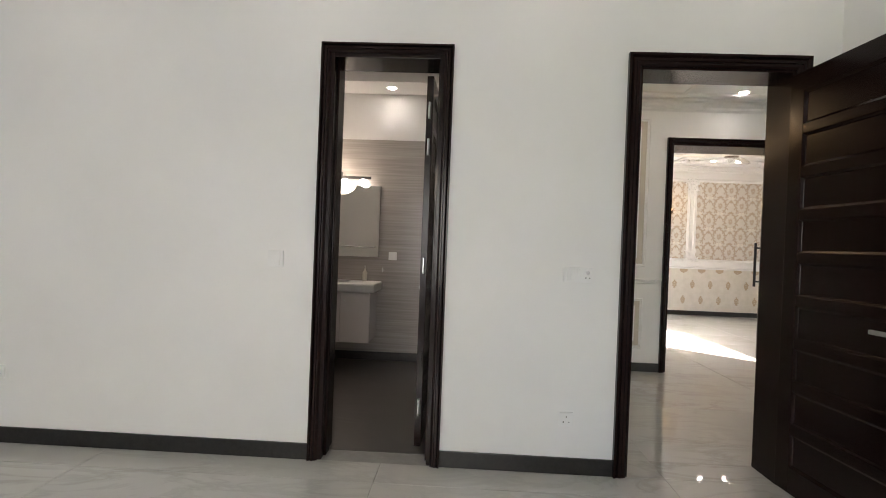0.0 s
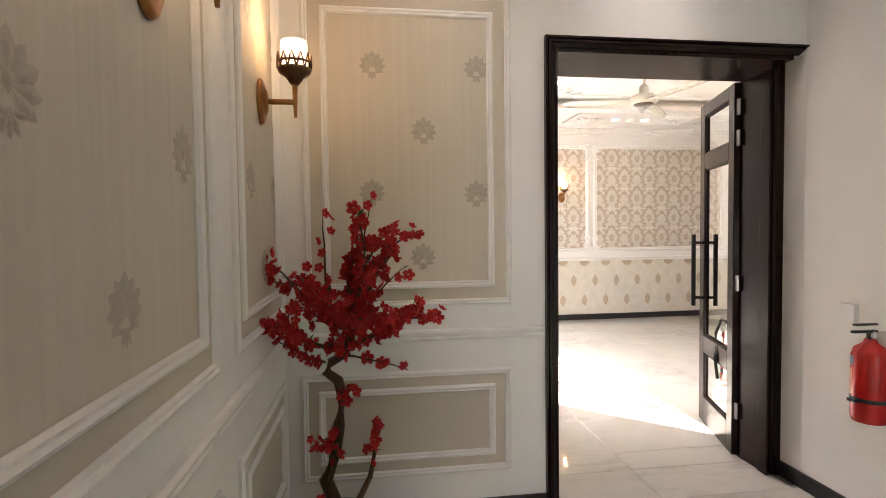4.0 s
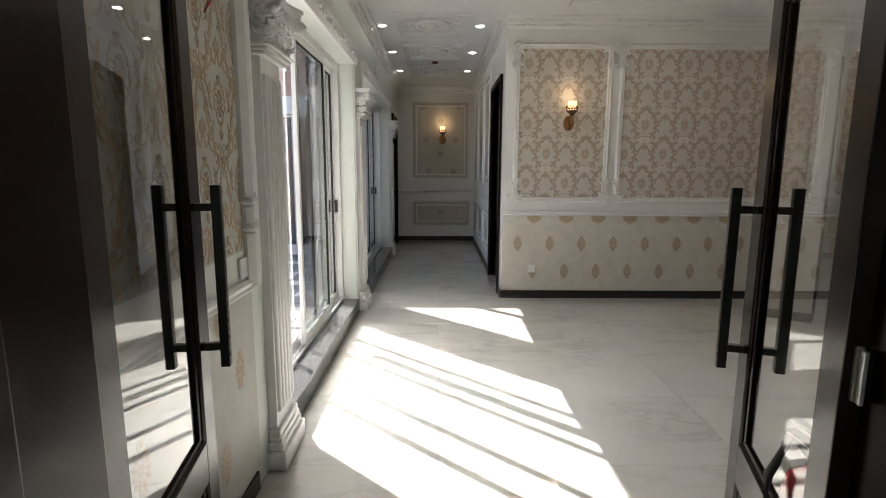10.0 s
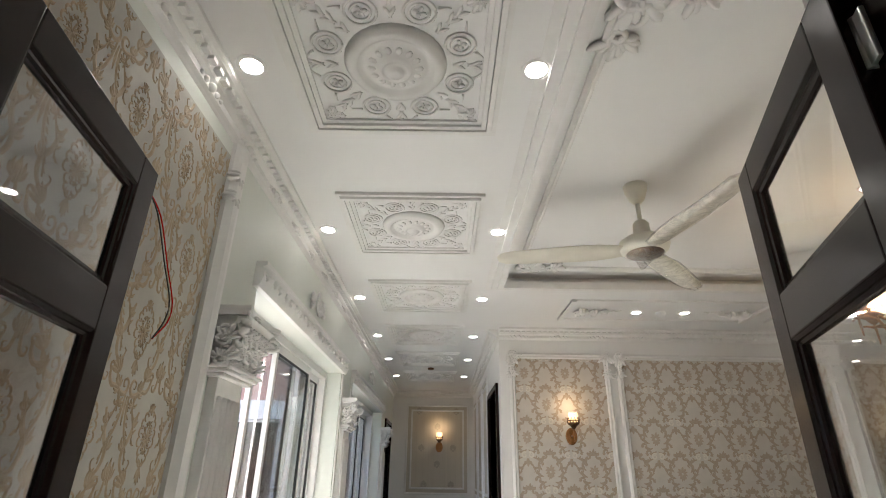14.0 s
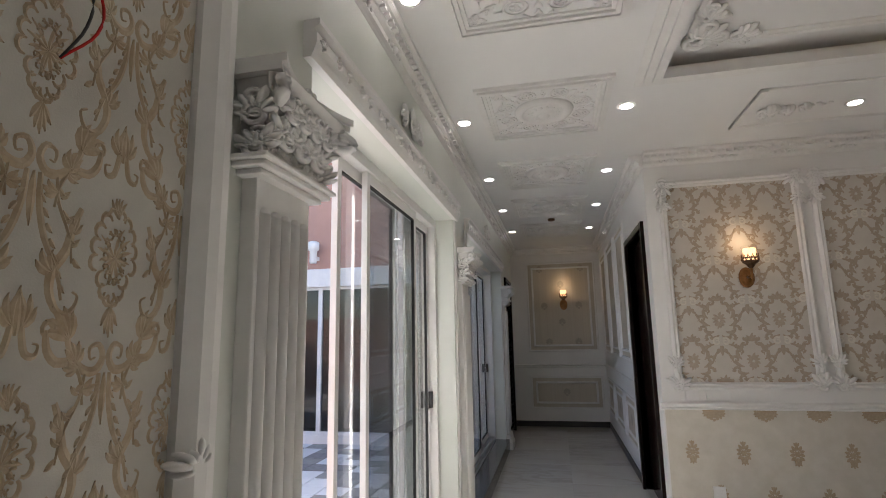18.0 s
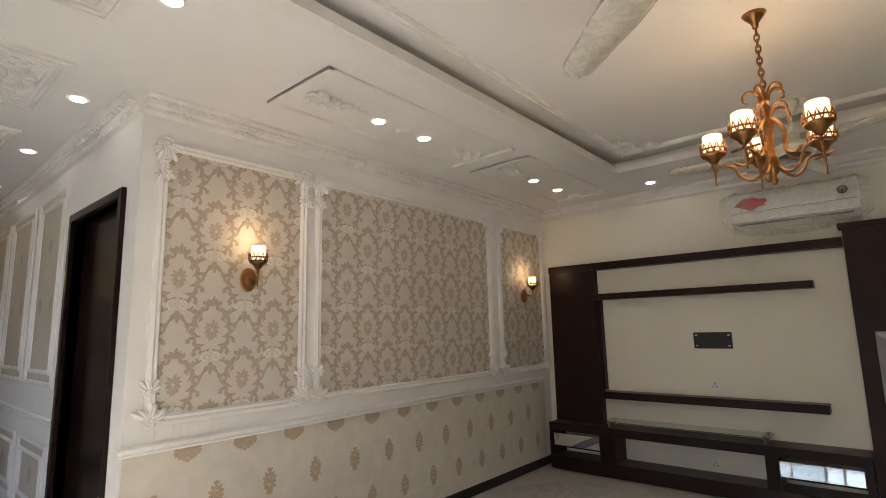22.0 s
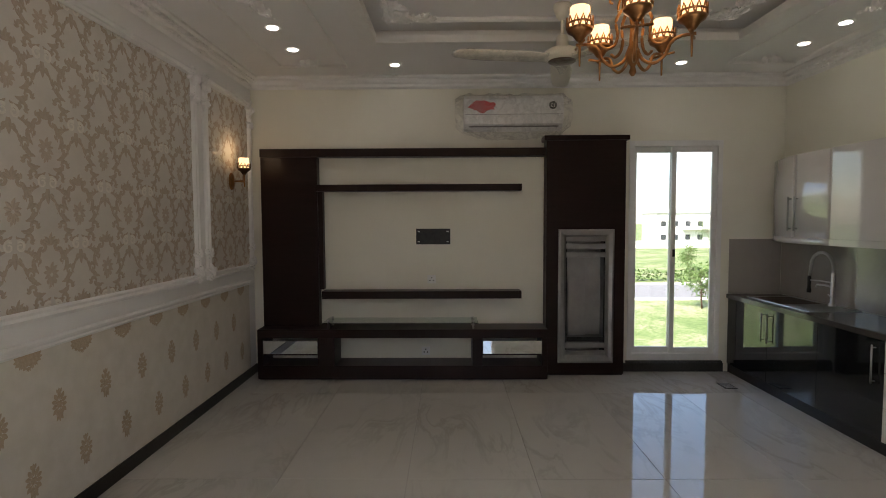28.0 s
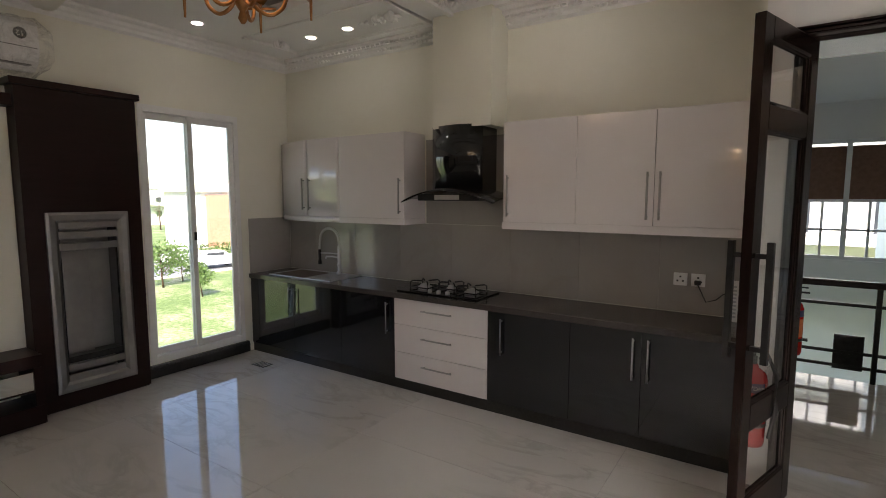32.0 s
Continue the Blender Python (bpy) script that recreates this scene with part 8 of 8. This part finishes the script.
cw = thing("court_wall", "terracotta pink court wall with white band above tall windows", "wall", kind="structure")
part("wall", boxes((-6, 2.1, YN, YN + 0.25, 2.72, ZT)), PINKWALL, cw, "terracotta pink render")
part("band", boxes((-6, 2.1, YN - 0.06, YN + 0.25, 2.42, 2.72), bevel=0.02), PLASTER, cw, "white moulded band")
part("coping", boxes((-6, 2.1, YN - 0.04, YN + 0.29, ZT, ZT + 0.06), bevel=0.01), PLASTER, cw, "white coping")
part("sill_wall", boxes((-6, 2.1, YN, YN + 0.25, -0.2, 0.12)), PLASTER, cw)
for k in range(6):
    x = 2.05 - 1.3 * (k + 1)
    wf = part("window_frame", boxes((x, x + 0.035, YN + 0.02, YN + 0.1, 0.12, 2.42), (x + 1.265, x + 1.3, YN + 0.02, YN + 0.1, 0.12, 2.42), (x + 0.035, x + 1.265, YN + 0.02, YN + 0.1, 0.12, 0.17), (x + 0.035, x + 1.265, YN + 0.02, YN + 0.1, 2.38, 2.42), bevel=0.004), UPVC, cw, "white window frame")
    part("pane", boxes((x + 0.033, x + 1.267, YN + 0.055, YN + 0.062, 0.168, 2.382)), DARKGLASS, wf, "dark glass pane")
part("room_behind", boxes((-6, 2.1, YN + 2.4, YN + 2.5, -0.2, 2.8), (-6, 2.1, YN + 0.25, YN + 2.5, -0.25, -0.2), (-6, 2.1, YN + 0.25, YN + 2.5, 2.8, 2.9)), TAUPE, cw, "beige room behind the court windows")
ln = thing("court_lamp", "white cylinder court wall lamp", "wall lamp", (-0.6, YN - 0.06, 2.8))
part("body", lathe([(0.05, 0), (0.06, 0.03), (0.06, 0.2), (0.09, 0.22), (0.09, 0.34), (0.05, 0.36)], 16, (0, -0.1, 0)), PLASTIC, ln)
part("arm", boxes((-0.03, 0.03, -0.1, 0.06, 0.06, 0.12)), PLASTIC, ln)
ld = thing("ladder", "aluminium ladder leaning on the court wall", "ladder", (1.2, YN - 0.5, 0), 0)
ld.matrix_basis = pose(1.35, YN - 0.75, -0.003, -13, 0, 0)
for x in (-0.2, 0.2):
    part("rail", boxes((x - 0.015, x + 0.015, -0.03, 0.03, 0, 2.9), bevel=0.003), ALU, ld)
for k in range(9):
    part("rung", tube([(-0.2, 0, 0.28 + 0.3 * k), (0.2, 0, 0.28 + 0.3 * k)], 0.014, 8), ALU, ld)
structure("wall_court_far", boxes((-6.2, -6, 5.9, YN + 2.5, -0.2, 2.9), (-6, 2.1, 5.9, 6.1, -0.2, 2.2)), PINKWALL, "low terracotta pink court walls")

# ---- outside the east window ----
GZ = -4.2


def grass_build(nt, p):
    v = coords(nt)
    n1 = node(nt, "ShaderNodeTexNoise", Scale=0.35, Detail=6.0, Roughness=0.7)
    n2 = node(nt, "ShaderNodeTexNoise", Scale=5.0, Detail=5.0)
    nt.links.new(v, n1.inputs["Vector"])
    nt.links.new(v, n2.inputs["Vector"])
    m = math2(nt, "ADD", math2(nt, "MULTIPLY", n1.outputs[0], 0.6), math2(nt, "MULTIPLY", n2.outputs[0], 0.4))
    nt.links.new(ramp(nt, m, [(0.38, (0.08, 0.13, 0.035)), (0.49, (0.14, 0.20, 0.055)), (0.56, (0.24, 0.25, 0.13)), (0.64, (0.34, 0.30, 0.22))]), p.inputs["Base Color"])
    p.inputs["Roughness"].default_value = 0.9
    bumped(nt, p, n2.outputs[0], 0.6, 0.05)


GRASS = material("patchy_lawn", grass_build)
ASPHALT = mottled("pale_asphalt_road", (0.16, 0.16, 0.165), (0.22, 0.22, 0.22), 4.0, 0.85, 60, 0.3)
HOUSEW = mottled("white_house_render", (0.62, 0.61, 0.58), (0.70, 0.69, 0.66), 1.5, 0.7, 60, 0.2)
HOUSEBRICK = mottled("brown_brick_cladding", (0.36, 0.19, 0.12), (0.44, 0.25, 0.16), 3.0, 0.8, 40, 0.3)
HOUSEGLASS = mottled("dark_house_window", (0.03, 0.035, 0.04), (0.06, 0.065, 0.07), 2.0, 0.1)
CARWHITE = mottled("white_car_paint", (0.72, 0.72, 0.72), (0.76, 0.76, 0.76), 2.0, 0.15)
TREELEAF = mottled("bright_green_foliage", (0.05, 0.10, 0.02), (0.12, 0.19, 0.05), 6.0, 0.6, 60, 0.3)
structure("ground", boxes((-400, 900, -600, 600, GZ - 0.5, GZ)), GRASS, "patchy green lawn reaching the horizon")
road = thing("road", "pale grey road crossing the lawn with low kerbs", "road", kind="structure")
part("carriageway", boxes((41, 50, -120, 90, GZ, GZ + 0.03)), ASPHALT, road)
part("kerb", boxes((40.8, 41, -120, 90, GZ, GZ + 0.16)), HOUSEW, road)
part("kerb", boxes((50, 50.2, -120, 90, GZ, GZ + 0.16)), HOUSEW, road)


def house(at, w, d, h, label, brick=False):
    hs = thing("house", label, "house", at)
    part("wall", boxes((0, d, -w / 2, w / 2, 0, h)), HOUSEW, hs)
    part("roof", boxes((-0.5, d + 0.3, -w / 2 - 0.4, w / 2 + 0.4, h, h + 0.35)), HOUSEW, hs, "flat white roof slab")
    part("parapet", boxes((0, 0.2, -w / 2, w / 2, h + 0.35, h + 1.1)), HOUSEW, hs)
    part("canopy", boxes((-1.6, 0, -w / 2, w * 0.1, h * 0.46, h * 0.46 + 0.3)), HOUSEW, hs, "projecting porch slab")
    if brick:
        part("brick_tower", boxes((-0.6, 0, w * 0.05, w * 0.45, 0, h * 0.95)), HOUSEBRICK, hs, "brown brick block")
    n = int(w / 3)
    for fl in range(2):
        for k in range(n):
            y = -w / 2 + (k + 0.5) * w / n
            if brick and y > w * 0.03:
                continue
            wf = part("window", boxes((-0.06, 0.0, y - 0.75, y + 0.75, 1.0 + fl * 3.3, 2.5 + fl * 3.3)), HOUSEW, hs, "framed window")
            part("pane", boxes((-0.08, -0.055, y - 0.65, y + 0.65, 1.1 + fl * 3.3, 2.4 + fl * 3.3)), HOUSEGLASS, wf, "dark pane")
    return hs


house((135, -13, GZ), 15, 10, 7.6, "white two storey house across the road")
house((142, -31, GZ), 17, 11, 8.4, "white two storey house with a porch slab")
house((130, -50, GZ), 15, 10, 7.8, "white two storey house with a long porch")
house((59, -29, GZ), 10, 8, 6.4, "white house with a brown brick block among trees", True)
house((133, -86, GZ), 14, 10, 7.6, "large white house beyond the lawn")
house_s = house((2.5, -12, GZ), 12, 8, 9.5, "white neighbouring house beyond the stair window")
house_s.matrix_basis = pose(2.5, -12, GZ, 0, 0, -90)
house((150, 6, GZ), 15, 11, 7.6, "white two storey house far along the road")
part("boundary", boxes((112, 112.3, -100, 30, GZ, GZ + 1.6)), HOUSEW, thing("garden_wall", "low white garden wall before the houses", "wall"))


def car(at, turn, label):
    c = thing("car", label, "car", at, turn)
    bm = bmesh.new()
    side = [(-2.1, 0.35), (-2.15, 0.7), (-1.9, 0.85), (-1.1, 0.95), (-0.55, 1.4), (0.8, 1.42), (1.4, 1.0), (2.05, 0.9), (2.15, 0.6), (2.1, 0.35)]
    l = [bm.verts.new((x, -0.85 + 0.12 * (z > 1.2), z)) for x, z in side]
    r = [bm.verts.new((x, 0.85 - 0.12 * (z > 1.2), z)) for x, z in side]
    for k in range(len(side)):
        bm.faces.new((l[k], l[(k + 1) % len(side)], r[(k + 1) % len(side)], r[k]))
    bm.faces.new(l[::-1])
    bm.faces.new(r)
    part("body", bm, CARWHITE, c)
    for s in (-1, 1):
        part("side_window", boxes((-0.5, 0.9, s * 0.8 - 0.02, s * 0.8 + 0.02, 0.98, 1.32)), HOUSEGLASS, c)
    for x in (-1.3, 1.3):
        for s in (-1, 1):
            wl = part("wheel", lathe([(0.31, -0.1), (0.31, 0.1)], 16), BLACKRUBBER, c, m=pose(x, s * 0.78, 0.31, 90, 0, 0))
            part("rim", lathe([(0.19, -0.105), (0.19, 0.105)], 12), ALU, wl)


car((43, -15.2, GZ + 0.03), 80, "white saloon car parked at the road")
car((46.6, -15.0, GZ + 0.03), 75, "white hatchback car parked at the road")


def tree(at, h, crown, label, leaves, seed):
    rg = random.Random(seed)
    t = thing("tree", label, "tree", at)
    bm = tube([(0, 0, 0), (0.08, 0.03, h * 0.3), (0.0, 0.1, h * 0.6), (0.05, 0.05, h * 0.85)], 0.07 * h / 3, 7, None, 0.3)
    ends = []
    for k in range(9):
        a = rg.uniform(0, 6.28)
        z = h * rg.uniform(0.3, 0.75)
        e = Vector((crown * 0.7 * math.cos(a), crown * 0.7 * math.sin(a), z + h * rg.uniform(0.1, 0.35)))
        tube([(0.03, 0.05, z), (e.x * 0.5, e.y * 0.5, (z + e.z) / 2 + 0.1), e], 0.025 * h / 3, 5, bm, 0.3)
        ends.append(e)
        ends.append(e * 0.6 + Vector((0, 0, z * 0.4)))
    part("trunk", bm, BARK, t, "brown trunk and limbs")
    bm = bmesh.new()
    for k in range(leaves):
        e = rg.choice(ends)
        p = e + Vector((rg.gauss(0, crown * 0.28), rg.gauss(0, crown * 0.28), rg.gauss(0, crown * 0.22)))
        a = Vector((rg.uniform(-1, 1), rg.uniform(-1, 1), rg.uniform(-0.6, 1))).normalized()
        s = a.cross(Vector((rg.uniform(-1, 1), rg.uniform(-1, 1), 0.3))).normalized()
        ln, wd = rg.uniform(0.10, 0.2), rg.uniform(0.035, 0.07)
        v = [bm.verts.new(c) for c in (p, p + a * ln * 0.5 + s * wd, p + a * ln, p + a * ln * 0.5 - s * wd)]
        bm.faces.new(v)
    part("crown", bm, TREELEAF, t, "loose leafy crown", kind="stuff")


tree((37.2, -7.9, GZ), 2.9, 1.25, "young leafy tree on the lawn", 1500, 1)
tree((32.3, -7.6, GZ), 1.9, 0.6, "small bushy tree on the lawn", 1300, 2)
tree((38.6, -10.0, GZ), 2.0, 0.9, "low green bush on the lawn", 1000, 5)
tree((62, -3.6, GZ), 3.8, 1.4, "leafy shrub near the road", 1200, 3)
tree((63, -19, GZ), 2.8, 0.85, "round leafy tree near the road", 1300, 4)
tree((92, -19, GZ), 5.5, 2.2, "tree in front of the houses", 1300, 6)
tree((95, -38, GZ), 6.0, 2.6, "leafy tree in front of the houses", 1300, 7)
tree((90, -52, GZ), 5.0, 2.4, "spreading tree in front of the houses", 1300, 8)
bm = bmesh.new()
rg = random.Random(9)
for k in range(3500):
    p = Vector((53 + rg.uniform(-0.7, 0.7), rg.uniform(-48, -2), GZ + rg.uniform(0.0, 1.0)))
    a = Vector((rg.uniform(-1, 1), rg.uniform(-1, 1), rg.uniform(-0.3, 1))).normalized() * 0.3
    s = a.cross(Vector((0.4, 0.2, 1))).normalized() * 0.1
    bm.faces.new([bm.verts.new(c) for c in (p, p + a * 0.5 + s, p + a, p + a * 0.5 - s)])
tagged(part("hedge", bm, TREELEAF), "clipped green hedge along the far kerb", "hedge", kind="stuff")

# ---- floor tiles ----
tile_bases = {}


def tile_mesh(w, d):
    key = (round(w, 3), round(d, 3))
    if key not in tile_bases:
        bm = bmesh.new()
        g, e = 0.0012, 0.0015
        lo = [bm.verts.new((x, y, -0.006)) for x, y in ((g, g), (w - g, g), (w - g, d - g), (g, d - g))]
        mid = [bm.verts.new((v.co.x, v.co.y, -e * 0.4)) for v in lo]
        hi = [bm.verts.new((x, y, 0)) for x, y in ((g + e, g + e), (w - g - e, g + e), (w - g - e, d - g - e), (g + e, d - g - e))]
        for p, q in ((lo, mid), (mid, hi)):
            for k in range(4):
                bm.faces.new((p[k], p[(k + 1) % 4], q[(k + 1) % 4], q[k]))
        bm.faces.new(hi)
        me = finish(bm)
        me.materials.append(MARBLE)
        tile_bases[key] = me
    return tile_bases[key]


def tile_floor(name, x0, x1, y0, y1, label, ox=3.26, oy=6.68, tw=1.64, td=0.82):
    floor = thing(name, label, "floor", kind="structure")
    i0, i1 = math.floor((x0 - ox) / tw), math.ceil((x1 - ox) / tw)
    j0, j1 = math.floor((y0 - oy) / td), math.ceil((y1 - oy) / td)
    for i in range(i0, i1):
        for j in range(j0, j1):
            a, b = max(x0, ox + i * tw), min(x1, ox + (i + 1) * tw)
            c, d = max(y0, oy + j * td), min(y1, oy + (j + 1) * td)
            if b - a < 0.01 or d - c < 0.01:
                continue
            t = new("tile", tile_mesh(b - a, d - c))
            t.parent = floor
            t.location = (a, c, 0)


tile_floor("floor_bedroom", -3.0, 2.5, -3.0, 2.83, "polished white marble tile bedroom floor")
tile_floor("floor_door_sill", 1.385, 2.26, 2.83, 3.08, "polished white marble doorway floor")
tile_floor("floor_hall", 1.22, 4.12, 3.42, 5.5, "polished white marble tile hall floor")
tile_floor("floor_hall_strip", 1.22, 2.62, 3.08, 3.42, "polished white marble tile hall floor strip")
tile_floor("floor_lounge_doorway", 2.62, 4.07, 5.5, 5.86, "polished white marble floor between the double doors")
tile_floor("floor_lounge", 2.4, 4.12, 5.86, 6.1, "polished white marble lounge floor by the door")
tile_floor("floor_lounge_main", 2.4, 8.88, 6.1, 10.99, "polished white marble tile lounge floor reflecting the window")
tile_floor("floor_kitchen", 4.24, 8.88, 5.3, 6.1, "polished white marble tile kitchen floor")
tile_floor("floor_passage", 2.4, 4.0, 10.99, 15.9, "polished white marble tile passage floor")
